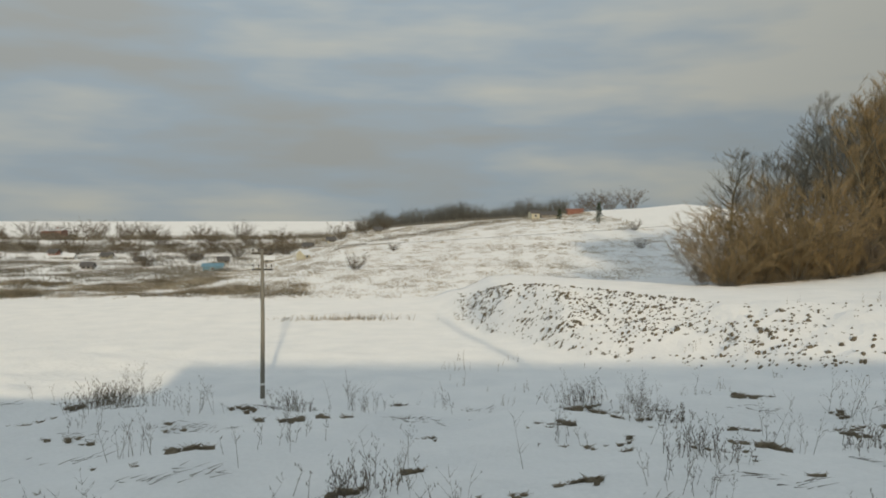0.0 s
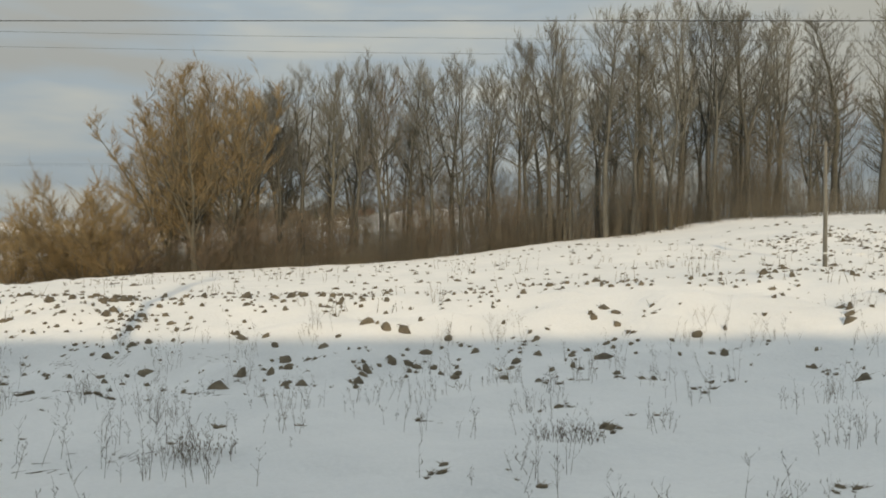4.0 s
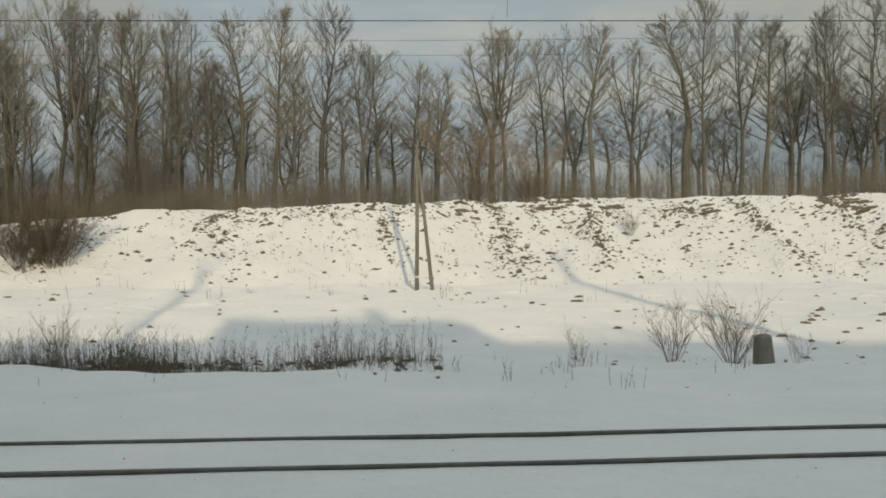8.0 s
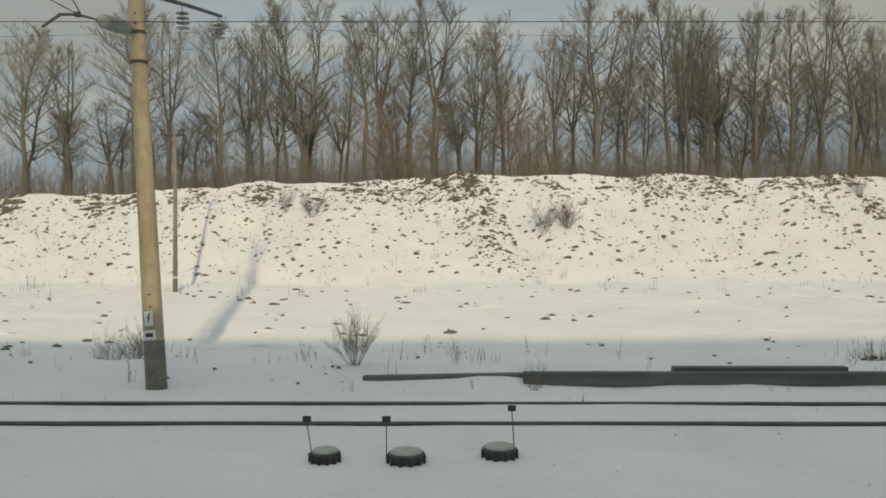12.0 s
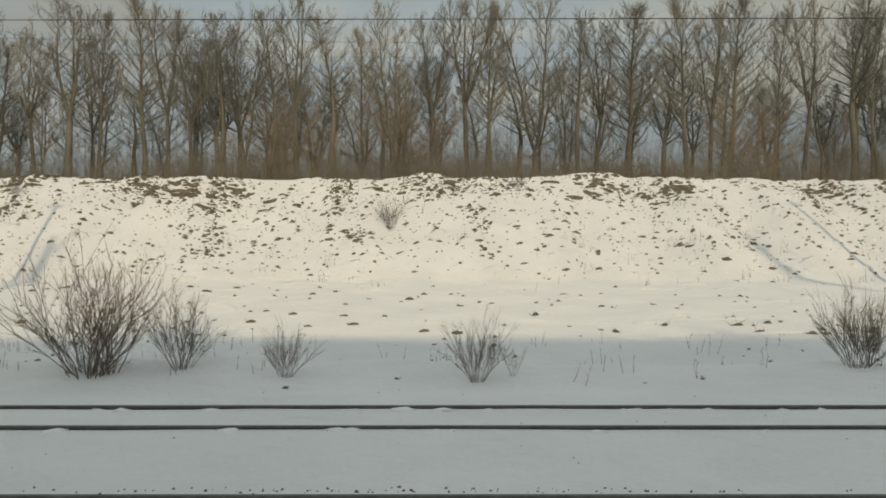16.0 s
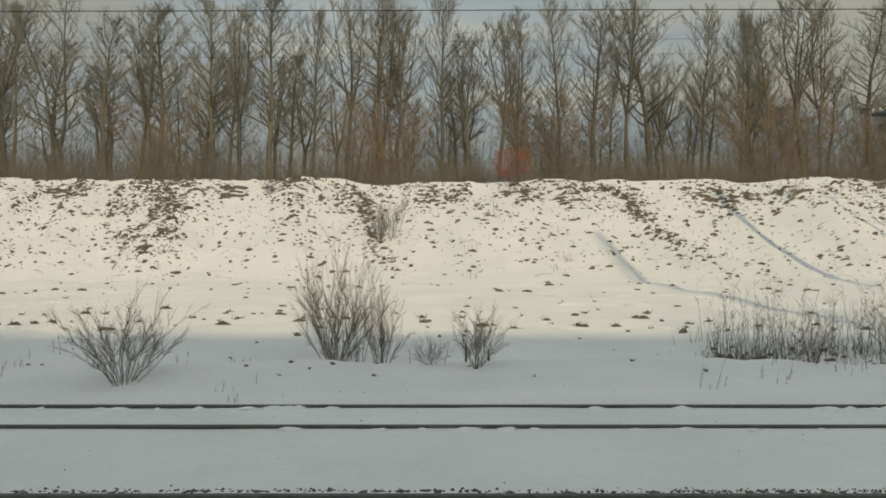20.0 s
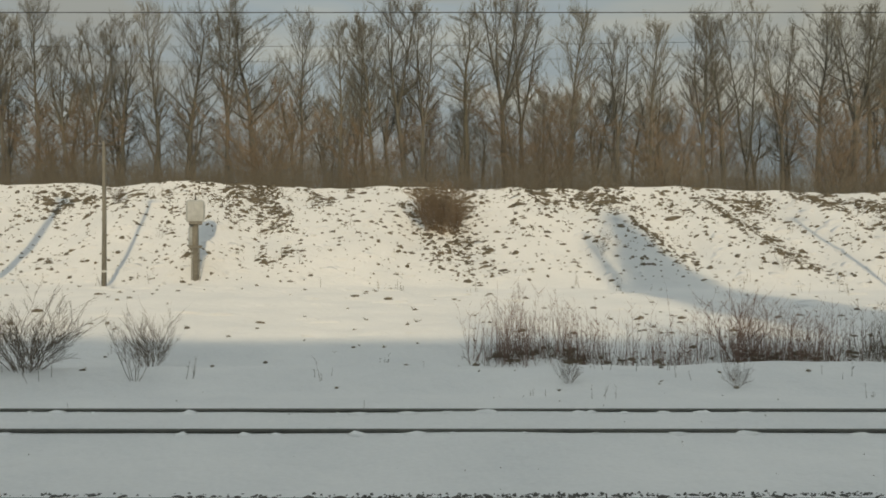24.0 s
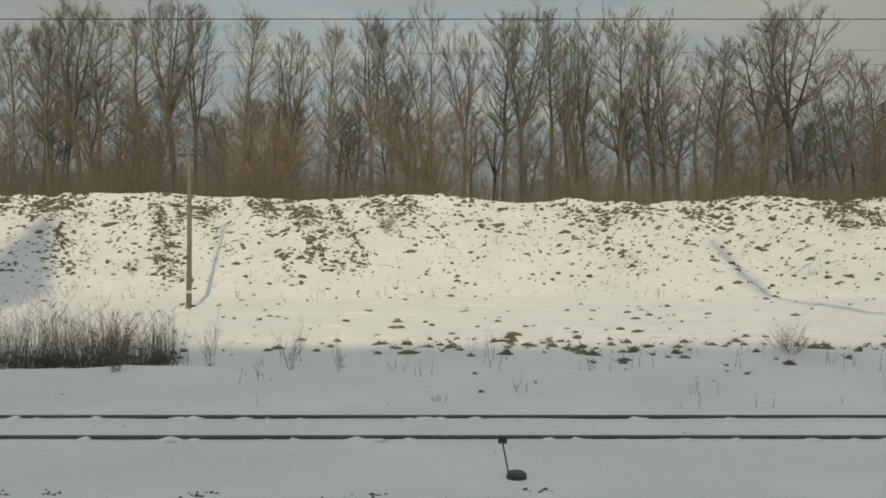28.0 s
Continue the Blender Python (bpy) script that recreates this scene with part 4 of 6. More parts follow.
def put_willow(kind, x, d, h, turn):
    m0 = pose(x, d, gz(x, d) - 0.1, 0, 0, turn)
    specs = {"gold": (11, 10.0, 7.5, 30, BARK, TWIG_GOLD, "round golden-brown willow thicket at the wood's edge"),
             "brown": (12, 10.0, 6.0, 20, BARK, TWIG_RUST, "dense bare brown shrub tree at the edge of the wood"),
             "dark": (13, 10.0, 8.5, 16, SHRUB, SHRUB, "dark rounded bare garden tree in the snowy valley")}
    seed, hh, w, n, bark, twig, label = specs[kind]
    if kind not in WILLOWS:
        WILLOWS[kind] = build_willow(seed, hh, w, n, bark, twig, label, Matrix.Identity(4), {"gold": "willow_tree", "brown": "thorn_tree", "dark": "garden_tree"}[kind], {"dark": 0.035, "gold": 0.0068, "brown": 0.008}[kind], {"dark": 7, "gold": 46, "brown": 26}[kind])
        WILLOWS[kind].matrix_basis = m0 @ Matrix.Scale(h / hh, 4)
    else:
        c = copy_thing(WILLOWS[kind], Matrix.Identity(4))
        c.matrix_basis = m0 @ Matrix.Scale(h / hh, 4)


for kind, x, d, h in (("gold", 29.5, 82, 9.5), ("gold", 33.0, 83, 10.5), ("gold", 36.5, 82.5, 12.5), ("brown", 27.5, 84, 6.0), ("gold", 40.5, 82, 11), ("brown", 43, 81, 7), ("brown", 50, 80.5, 6), ("brown", 53, 82, 7), ("brown", 57, 82, 7),
                      ("brown", 62, 82, 7), ("brown", 72, 84, 7), ("brown", 80, 86, 7), ("brown", 96, 86, 6), ("brown", 145, 69, 9), ("brown", 150, 70, 7), ("brown", 202, 70, 9), ("brown", 214, 72, 8),
                      ("brown", 250, 71, 9), ("brown", 262, 72, 10), ("brown", 292, 71, 9), ("brown", 312, 71, 10), ("brown", 328, 72, 11), ("brown", 347, 70, 11), ("brown", 356, 71, 9), ("brown", 371, 70, 12), ("brown", 383, 71, 10), ("brown", 398, 70, 12),
                      ("brown", 411, 71, 9), ("brown", 425, 70, 10), ("brown", 440, 71, 10)):
    put_willow(kind, x, d, h, rng.uniform(0, 360))
# valley and hill trees
NEAR_TREES = [(-15.5, 141, 5.5), (47, 150, 5), (40, 160, 4.5), (-97, 168, 5), (-108, 170, 6), (-104, 175, 7), (-11.2, 180, 4), (46, 190, 5), (-77, 205, 9), (-118, 205, 10),
               (-68, 215, 8), (-90, 230, 8), (-60, 230, 7), (-46, 232, 8), (-52, 235, 9), (-110, 236, 8), (-98, 240, 9), (-128, 245, 8), (-72, 245, 9), (-140, 250, 9),
               (-86, 250, 7), (-125, 262, 9), (-64, 262, 8), (-34, 262, 9)]
HILL_TREES = [(-96, 268, 10), (-55, 268, 9), (-27, 270, 8), (-80, 272, 9), (-20, 276, 7), (-108, 290, 10), (52, 296, 9), (-120, 300, 11), (-150, 300, 10), (-92, 300, 9),
               (-170, 300, 9), (-76, 300, 10), (32, 300, 11), (57, 300, 12), (71, 300, 12), (-135, 305, 12), (45, 305, 9), (64, 305, 11), (-190, 320, 11), (-175, 335, 12),
               (-160, 340, 12), (-150, 345, 11), (-130, 346, 8), (-140, 350, 11)]
for x, d, h in NEAR_TREES + HILL_TREES:
    put_willow("dark", x, d, h * (0.72 if d < 230 else 0.85), rng.uniform(0, 360))


# ---- underbrush and far woods, as masses of stems ----
nr = np.random.default_rng(5)


SPARSE = [(40, 1.0), (95, 0.9), (125, 0.6), (150, 0.4), (185, 0.45), (215, 0.7), (260, 1.0), (500, 1.0)]


def stems_mass(name, n, x0, x1, dfun, hlo, hhi, r, mat, label, twigs=2, lean=0.12, dense=((0, 1), (1, 1))):
    x = nr.uniform(x0, x1, n)
    keep = nr.random(n) < (0.62 + 0.38 * vnoise(x, x * 0, 5.0, 21)) * ip(x, dense)
    x = x[keep]
    d = dfun(x)
    h = nr.uniform(hlo, hhi, len(x)) * (1 + 0.35 * vnoise(x, d, 6.0, 22))
    z = ground_z(x, d) - 0.1
    base = np.stack([x, d, z], 1)
    tip = base + np.stack([nr.normal(0, lean, len(x)) * h, nr.normal(0, lean, len(x)) * h, h], 1)
    bases, tips, radii = [base], [tip], [np.full(len(x), r)]
    for k in range(twigs):
        s = nr.uniform(0.15, 0.8, len(x))[:, None]
        b2 = base + (tip - base) * s
        hh = (h * nr.uniform(0.22, 0.5, len(x)))[:, None]
        a = nr.uniform(0, 6.28, len(x))
        tips.append(b2 + np.stack([np.cos(a) * 0.5, np.sin(a) * 0.5, np.full(len(x), 0.75)], 1) * hh)
        bases.append(b2)
        radii.append(np.full(len(x), r * 0.6))
    return many_cones(name, np.concatenate(bases), np.concatenate(tips), np.concatenate(radii), mat, label, "undergrowth")


stems_mass("underbrush", 46000, 96, 486, lambda x: ip(x, CREST_D) + np.interp(x, [96, 112, 128], [27, 18, 3.0]) + np.abs(nr.normal(0, 7.0, len(x))), 0.8, 3.2, 0.011, BRUSH, "dense brown underbrush along the crest of the cutting", 5, 0.28)
stems_mass("wood_edge_brush", 26000, 29, 104, lambda x: np.interp(x, [28, 60, 75, 88, 104], [81, 80, 81, 85, 86]) + np.abs(nr.normal(0, 6, len(x))), 0.9, 3.6, 0.012, BRUSH, "red-brown brush at the foot of the wood", 5, 0.28)
stems_mass("wood_haze", 6000, 38, 112, lambda x: nr.uniform(81, 102, len(x)), 3.0, 10.0, 0.02, BRUSH, "fine brown haze of young growth in the wood", 8, 0.08)
stems_mass("rusty_haze", 6500, 225, 486, lambda x: nr.uniform(72, 98, len(x)), 2.0, 9.0, 0.011, TWIG_RUST, "fine rust-brown young growth in the eastern wood", 9, 0.10, [(225, 0.3), (300, 0.6), (340, 1.0), (500, 1.0)])
stems_mass("saplings", 5200, 46, 486, lambda x: nr.uniform(80, 112, len(x)), 3.0, 9.0, 0.028, TWIG, "crowded bare saplings inside the wood", 7, 0.09, SPARSE)
stems_mass("far_wood", 4200, 84, 520, lambda x: nr.uniform(112, 150, len(x)), 6.0, 17.0, 0.05, TWIG, "distant bare wood behind the first trees", 6, 0.06, SPARSE)
stems_mass("hill_hedge", 5200, -32, 46, lambda x: 288 + nr.uniform(0, 14, len(x)), 2.0, 6.5, 0.09, TWIG, "bare hedge along the brow of the hill", 3)


def scrub(name, patches, per, hlo, hhi, r, mat, label):
    """Low tangled scrub in long patches: x, d, half length, half depth."""
    bs, ts = [], []
    for cx, cd, wx, wd in patches:
        n = int(per * wx)
        x, d = cx + nr.normal(0, wx, n), cd + nr.normal(0, wd, n)
        h = nr.uniform(hlo, hhi, n) * (0.7 + 0.5 * vnoise(x, d, 5.0, 51)) * np.interp(cd, [150, 230, 250, 330], [1.0, 1.0, 1.9, 2.1])
        b = np.stack([x, d, ground_z(x, d) - 0.05], 1)
        lift = nr.uniform(0, 0.4, n) * h
        b[:, 2] += lift
        bs.append(b)
        ts.append(b + np.stack([nr.normal(0, 0.75, n) * h, nr.normal(0, 0.5, n) * h, h * nr.uniform(0.3, 1.0, n)], 1))
    b, t = np.concatenate(bs), np.concatenate(ts)
    many_cones(name, b, t, np.full(len(b), r), mat, label, "scrub")


pick = random.Random(17)
rows = []
for d0, x0, x1, step in ((150, -115, -50, 11), (162, -120, -48, 9), (172, -130, -48, 7), (188, -140, -50, 8), (205, -150, -50, 6), (214, -160, -52, 8), (225, -170, -52, 9), (243, -190, -44, 6), (252, -190, -40, 6), (262, -200, -38, 7), (285, -220, -36, 9), (300, -220, -30, 7), (318, -230, -40, 8)):
    x = x0
    while x < x1:
        if pick.random() < 0.7:
            rows.append((x, d0 + pick.uniform(-6, 6), pick.uniform(0.6, 2.6), pick.uniform(0.6, 3.5)))
        x += step * pick.uniform(0.14, 0.5)
scrub("valley_scrub", rows, 80, 0.5, 1.9, 0.035, BRUSH, "brown scrub and hedges across the snowy valley")
rows = [(x, 109 + (pick.random() ** 1.2) * (34 if x < -38 else 14), pick.uniform(0.7, 2.2), pick.uniform(0.6, 1.8)) for x in [-92 + 0.42 * k for k in range(170)]]
scrub("meadow_reed", rows[::2], 150, 0.4, 1.35, 0.026, SEDGE, "dry brown reed band at the rim of the snowy meadow")
scrub("pale_reed", rows[1::2], 150, 0.4, 1.3, 0.026, STRAW, "dry brown reed band at the rim of the snowy meadow")
rows = []
for k in range(5200):
    x, d = pick.uniform(-60, 50), pick.uniform(107, 288)
    if pick.random() < 0.62 + 0.4 * float(vnoise(x, d, 9.0, 57)) + 0.25 * float(vnoise(x, d, 45.0, 58)):
        rows.append((x, d, pick.uniform(0.2, 1.1), pick.uniform(0.3, 1.6)))
scrub("hill_grass", rows, 31, 0.25, 0.8, 0.028, STRAW, "dry beige grass tufts in streaks on the snowy hillside")
rows = [(-27 + 64 * s + pick.uniform(-2, 2), 205 + 84 * s + pick.uniform(-5, 5), pick.uniform(1, 3.5), pick.uniform(0.6, 1.5)) for s in [k / 40 for k in range(41)]]
scrub("hill_scrub", rows, 30, 0.4, 1.4, 0.04, BRUSH, "low dark scrub along the shoulder of the hill")
nx = nr.normal(0, 1, 260) * 3.6 - 10.5
many_cones("sedge_line", np.stack([nx, 84 + nr.normal(0, 0.7, 260), ground_z(nx, nx * 0 + 84) - 0.05], 1), np.stack([nx + nr.normal(0, 0.25, 260), 84 + nr.normal(0, 0.7, 260), ground_z(nx, nx * 0 + 84) + nr.uniform(0.2, 0.9, 260)], 1), np.full(260, 0.03), STRAW, "thin line of dry reed across the meadow snow", "reed")


# ---- tussocks and clods breaking through the snow ----
def clods(name, x, d, size, label, blades=4, wide=2.2, high=0.75, mat=None):
    n = len(x)
    z = ground_z(x, d)
    c = np.stack([x, d, z], 1)
    ang = np.arange(5) * 1.2566
    ring = np.stack([np.cos(ang), np.sin(ang)], 1)
    jit = nr.uniform(0.6, 1.3, (n, 5))
    v = np.empty((n, 7, 3))
    sx, sy = size[:, None] * nr.uniform(0.8, wide, (n, 1)), size[:, None] * nr.uniform(0.6, 1.0, (n, 1))
    v[:, :5, 0] = c[:, None, 0] + ring[None, :, 0] * jit * sx
    v[:, :5, 1] = c[:, None, 1] + ring[None, :, 1] * jit * sy
    v[:, :5, 2] = ground_z(v[:, :5, 0], v[:, :5, 1]) - 0.03
    top = c + np.stack([nr.normal(0, 0.2, n) * size, nr.normal(0, 0.2, n) * size, size * nr.uniform(0.35, high, n)], 1)
    v[:, 5] = top + np.stack([size * 0.3, size * 0, size * 0], 1)
    v[:, 6] = top - np.stack([size * 0.3, size * 0.1, size * 0.15], 1)
    f = np.array([[0, 1, 5], [1, 2, 6], [1, 6, 5], [2, 3, 6], [3, 4, 6], [4, 0, 5], [4, 5, 6]])
    faces = (np.arange(n)[:, None, None] * 7 + f[None]).reshape(-1, 3)
    raw_mesh(name, v.reshape(-1, 3), faces, mat or EARTH, label, "earth clods")
    if blades:
        pick = np.repeat(np.arange(n), blades)
        b = c[pick] + np.stack([nr.normal(0, 0.5, len(pick)) * size[pick], nr.normal(0, 0.4, len(pick)) * size[pick], size[pick] * 0.15], 1)
        ln = size[pick] * nr.uniform(0.6, 1.5, len(pick))
        t = b + np.stack([nr.normal(0, 0.6, len(pick)) * ln, nr.normal(0, 0.5, len(pick)) * ln, ln * 0.8], 1)
        many_cones(name + "_grass", b, t, np.full(len(pick), 0.014), SEDGE, "short dry grass on the clods", "grass")


def lumps(name, x, d, size, flat, mat, label, k=10, wide=1.0):
    """Rounded uneven tussocks: two rings and a crown each."""
    n = len(x)
    ang = np.arange(8) * 0.7854
    v = np.empty((n, 17, 3))
    long, turn = nr.uniform(0.7, 1.3, (n, 1)) * wide, nr.uniform(-0.3, 0.3, (n, 1))
    for ring, (rad, up) in enumerate(((1.0, 0.0), (0.72, 0.62))):
        jit = nr.uniform(0.65, 1.25, (n, 8)) * rad * size[:, None]
        u, w = np.cos(ang)[None] * jit * long, np.sin(ang)[None] * jit * 0.75
        px_, py_ = x[:, None] + u + w * turn, d[:, None] + w - u * turn * 0.3
        v[:, ring * 8:ring * 8 + 8, 0], v[:, ring * 8:ring * 8 + 8, 1] = px_, py_
        v[:, ring * 8:ring * 8 + 8, 2] = ground_z(px_, py_) - 0.04 + (up * size * flat)[:, None] * nr.uniform(0.7, 1.3, (n, 8)) + 0.02 * ring
    v[:, 16, 0], v[:, 16, 1] = x + nr.normal(0, 0.15, n) * size, d + nr.normal(0, 0.15, n) * size
    v[:, 16, 2] = ground_z(x, d) + size * flat * nr.uniform(0.75, 1.1, n)
    f = []
    for i in range(8):
        j = (i + 1) % 8
        f += [[i, j, 8 + j], [i, 8 + j, 8 + i], [8 + i, 8 + j, 16]]
    faces = (np.arange(n)[:, None, None] * 17 + np.array(f)[None]).reshape(-1, 3)
    raw_mesh(name, v.reshape(-1, 3), faces, mat, label, "tussocks")
    if not k:
        return
    pick = np.repeat(np.arange(n), k)
    a = nr.uniform(0, 6.28, n * k)
    s = size[pick]
    bx, bd = x[pick] + np.cos(a) * s * 0.5 * long[pick, 0], d[pick] + np.sin(a) * s * 0.4
    b = np.stack([bx, bd, ground_z(bx, bd) + s * flat * 0.45], 1)
    ln = nr.uniform(0.3, 0.9, n * k) * (0.03 + s)
    t = b + np.stack([np.cos(a) * ln, np.sin(a) * ln * 0.7 - ln * 0.2, ln * nr.uniform(-0.15, 0.9, n * k)], 1)
    many_cones(name + "_grass", b, t, 0.004 + 0.014 * s, SEDGE, "dry grass hanging over the tussocks", "grass")


def slope_spots(n, x0, x1):
    """Spots on the cutting slope: thick under the crest, in streaks that run down it aslant."""
    k = n * 14
    x = nr.uniform(x0, x1, k)
    s = nr.random(k) ** 0.8
    run = x + np.interp(x, [100, 200, 300, 380], [2.2, 2.6, 3.2, 4.6]) * s
    streak = vnoise(run, x * 0, 2.3, 31) + 0.6 * vnoise(run, x * 0, 0.9, 42) + 0.2 * vnoise(x, x * 0, 11, 33)
    patch = vnoise(run, s * 9, 1.2, 32)
    top = np.exp(-((s - 0.86) / 0.13) ** 2)
    want = 0.10 + 1.5 * np.clip(streak - 0.2, 0, 1) * (0.35 + 0.8 * s) * (patch > -0.3) + 0.8 * top * np.clip(0.3 + 1.2 * vnoise(run, s * 6, 2.4, 34), 0, 1)
    want = want * np.interp(x, [95, 110, 135, 165, 330, 370, 442], [0.25, 0.3, 0.6, 1.05, 1.0, 1.1, 1.2])
    keep = nr.random(k) < want * 0.5 * (0.3 + 0.7 * np.clip(s * 5, 0, 1))
    x, s = x[keep][:n], s[keep][:n]
    f = ip(x, FOOT)
    c = ip(x, CREST_D) + 0.3
    return x, f + (c - f) * s


x, d = slope_spots(28000, 96, 442)
clods("slope_clods", x, d, 0.05 + 0.13 * nr.random(len(x)) ** 2.2, "dark earth clods and tussocks through snow on the cutting slope", 3, 2.5, 0.95)
n = 2600
x = nr.uniform(120, 442, n)
s_ = np.clip(nr.normal(0.88, 0.06, n), 0.7, 0.99)
keep = nr.random(n) < np.clip(0.1 + 1.2 * vnoise(x + 3 * s_, s_ * 14, 2.0, 64), 0.02, 0.9)
x, s_ = x[keep], s_[keep]
lumps("crest_earth", x, ip(x, FOOT) + (ip(x, CREST_D) - ip(x, FOOT)) * s_, 0.08 + 0.2 * nr.random(len(x)) ** 1.6, 0.55, EARTH, "bare dark earth and turf breaking out under the crest", 8, 2.5)
x, d = slope_spots(9000, 96, 442)
clods("slope_crumbs", x + nr.normal(0, 0.5, len(x)), d + nr.normal(0, 0.5, len(x)), nr.uniform(0.03, 0.08, len(x)), "small dark earth crumbs and grass tips on the cutting slope", 2)
n = 800
x, d = nr.uniform(96, 442, n), 23 + 20 * nr.random(n) ** 1.1
keep = nr.random(n) < 0.35 + 0.65 * (vnoise(x, d, 8, 35) > 0.05)
clods("flat_clods", x[keep], d[keep], nr.uniform(0.05, 0.14, keep.sum()), "scattered dark clods on the flat snow strip")
x = np.concatenate([nr.normal(283, 5.5, 46), nr.normal(303, 7, 40), nr.normal(322, 6, 30), nr.normal(401, 3.0, 60), nr.normal(409, 4.5, 70)])
d = np.concatenate([nr.normal(26, 2.2, 46), nr.normal(27, 1.4, 40), nr.normal(25.5, 1.5, 30), nr.normal(23.6, 1.0, 60), nr.normal(23.2, 1.1, 70)])
clods("verge_clods", x, d, nr.uniform(0.08, 0.21, len(x)), "larger ploughed clods beside the verge")
n = 15000
x = nr.uniform(2, 98, n)
u = nr.random(n)
d = ip(x, BANK_D) + u * np.interp(x, [0, 30, 60, 90], [17, 12, 12, 16]) + nr.normal(0, 0.6, n)
keep = nr.random(n) < np.clip(0.30 + 0.5 * vnoise(x + u * 4, d, 2.6, 36) + 0.35 * vnoise(x, d, 9, 37), 0.02, 0.9) * np.interp(x, [-4, 20, 60, 98], [1, 1, 0.6, 0.3])
x, d = x[keep], d[keep]
clods("bank_clods", x, d, nr.uniform(0.04, 0.13, len(x)) * (1 + 0.8 * (nr.random(len(x)) < 0.12)), "dark earth lumps and tussocks on the lower bank", 3, 1.5, 1.2)
n = 2300
x = nr.uniform(12, 84, n)
u = 0.06 + 0.8 * nr.random(n)
d = ip(x, BANK_D) + u * np.interp(x, [0, 30, 60, 90], [16, 12, 14, 16])
keep = nr.random(n) < np.clip(0.12 + 0.75 * vnoise(x + 0.5 * d, d, 3.4, 52), 0.02, 0.8)
x, d = x[keep], d[keep]
lumps("bank_tussocks", x, d, 0.07 + 0.13 * nr.random(len(x)) ** 1.6, 1.0, EARTH, "large dark earthy tussocks on the snowy bank")
# the western tip is thick with tan grass
n = 1700
x = nr.uniform(1, 19, n)
u = 0.9 * nr.random(n) ** 0.9
d = ip(x, BANK_D) + u * 17
keep = nr.random(n) < np.clip(0.2 + 0.4 * u + 0.7 * vnoise(x + 0.4 * d, d, 2.2, 53), 0.03, 1) * np.interp(x, [1, 6, 14, 19], [0.6, 1, 0.8, 0.2])
x, d = x[keep], d[keep]
lumps("tip_tussocks", x, d, 0.045 + 0.1 * nr.random(len(x)) ** 1.5, 0.9, SEDGE, "tan grassy tussocks on the tip of the bank")
n = 420
x, d = nr.uniform(40, 110, n), nr.uniform(36, 72, n)
clods("field_clods", x, d, nr.uniform(0.06, 0.20, n), "clods showing through the field snow")
n = 900
x, d = nr.uniform(-16, 100, n), 8.8 + 17 * nr.random(n) ** 0.85
keep = nr.random(n) < np.clip(0.4 + 0.7 * vnoise(x, d, 4.5, 54), 0.05, 1) * np.interp(x, [0, 25, 45, 100], [1, 0.8, 0.5, 0.5])
x, d = x[keep], d[keep]
k = nr.integers(1, 7, len(x))
x, d = np.repeat(x, k) + nr.normal(0, 0.26, k.sum()), np.repeat(d, k) + nr.normal(0, 0.16, k.sum())
lumps("verge_tussocks", x, d, 0.03 + 0.09 * nr.random(len(x)) ** 1.6, 0.6, EARTH, "dark grassy tussocks in the rough verge snow", 16)
x = np.array([8.9, 7.7, 1.9, 10.4, 11.0, 12.4, 12.9, 13.4, 3.1, -4.4, 16.5, 22.0])
d = np.array([15.6, 14.6, 10.4, 15.2, 14.6, 14.4, 14.8, 14.5, 17.5, 17.6, 13.0, 15.0])
x, d = np.repeat(x, 9) + nr.normal(0, 0.2, 108), np.repeat(d, 9) + nr.normal(0, 0.13, 108)
lumps("verge_mounds", x, d, nr.uniform(0.05, 0.12, 108), 0.7, EARTH, "bare earthy mounds with hanging dead grass in the verge", 24)
cx, cd = nr.uniform(-16, 66, 105), 9.5 + 13 * nr.random(105)
x, d = np.repeat(cx, 7) + nr.normal(0, 0.17, 735), np.repeat(cd, 7) + nr.normal(0, 0.10, 735)
lumps("verge_hummocks", x, d, np.repeat(nr.uniform(0.5, 1.3, 105), 7) * nr.uniform(0.05, 0.12, 735), 0.75, EARTH, "dark humps of dead grass standing out of the verge snow", 30)
# dead grass lying flat in streaks
cx, cd = nr.uniform(-16, 70, 240), 9 + 17 * nr.random(240)
k = 14
a = np.repeat(nr.normal(0.35, 0.5, 240), k)
bx, bd = np.repeat(cx, k) + nr.normal(0, 0.28, 240 * k), np.repeat(cd, k) + nr.normal(0, 0.14, 240 * k)
a = a + nr.normal(0, 0.3, len(a))
ln = nr.uniform(0.08, 0.32, len(a))
b = np.stack([bx, bd, ground_z(bx, bd) + 0.01], 1)
tx, td = bx + np.cos(a) * ln, bd + np.sin(a) * ln
many_cones("lying_grass", b, np.stack([tx, td, ground_z(tx, td) + nr.uniform(0.0, 0.10, len(a))], 1), np.full(len(a), 0.006), STALK, "dark flattened grass in streaks on the verge snow", "grass")
x = np.concatenate([nr.uniform(246, 460, 2500), nr.uniform(285, 460, 9000)])
d = 9.13 + nr.normal(0, 0.045, len(x))
keep = nr.random(len(x)) < np.clip(0.75 + 0.7 * vnoise(x, x * 0, 3.5, 38), 0.2, 1)
clods("ballast_lumps", x[keep], d[keep], nr.uniform(0.016, 0.042, keep.sum()), "dark ballast stones along the middle track", 0, 1.3, 0.75, BLOCK)
n = 1300
x = 285 + 175 * nr.random(n)
lumps("ballast_strip", x, 9.10 + nr.normal(0, 0.018, n), nr.uniform(0.05, 0.12, n), 0.2, BLOCK, "bare dark ballast edge along the middle track", 0)
n = 620
x = 215 + 230 * nr.random(n)
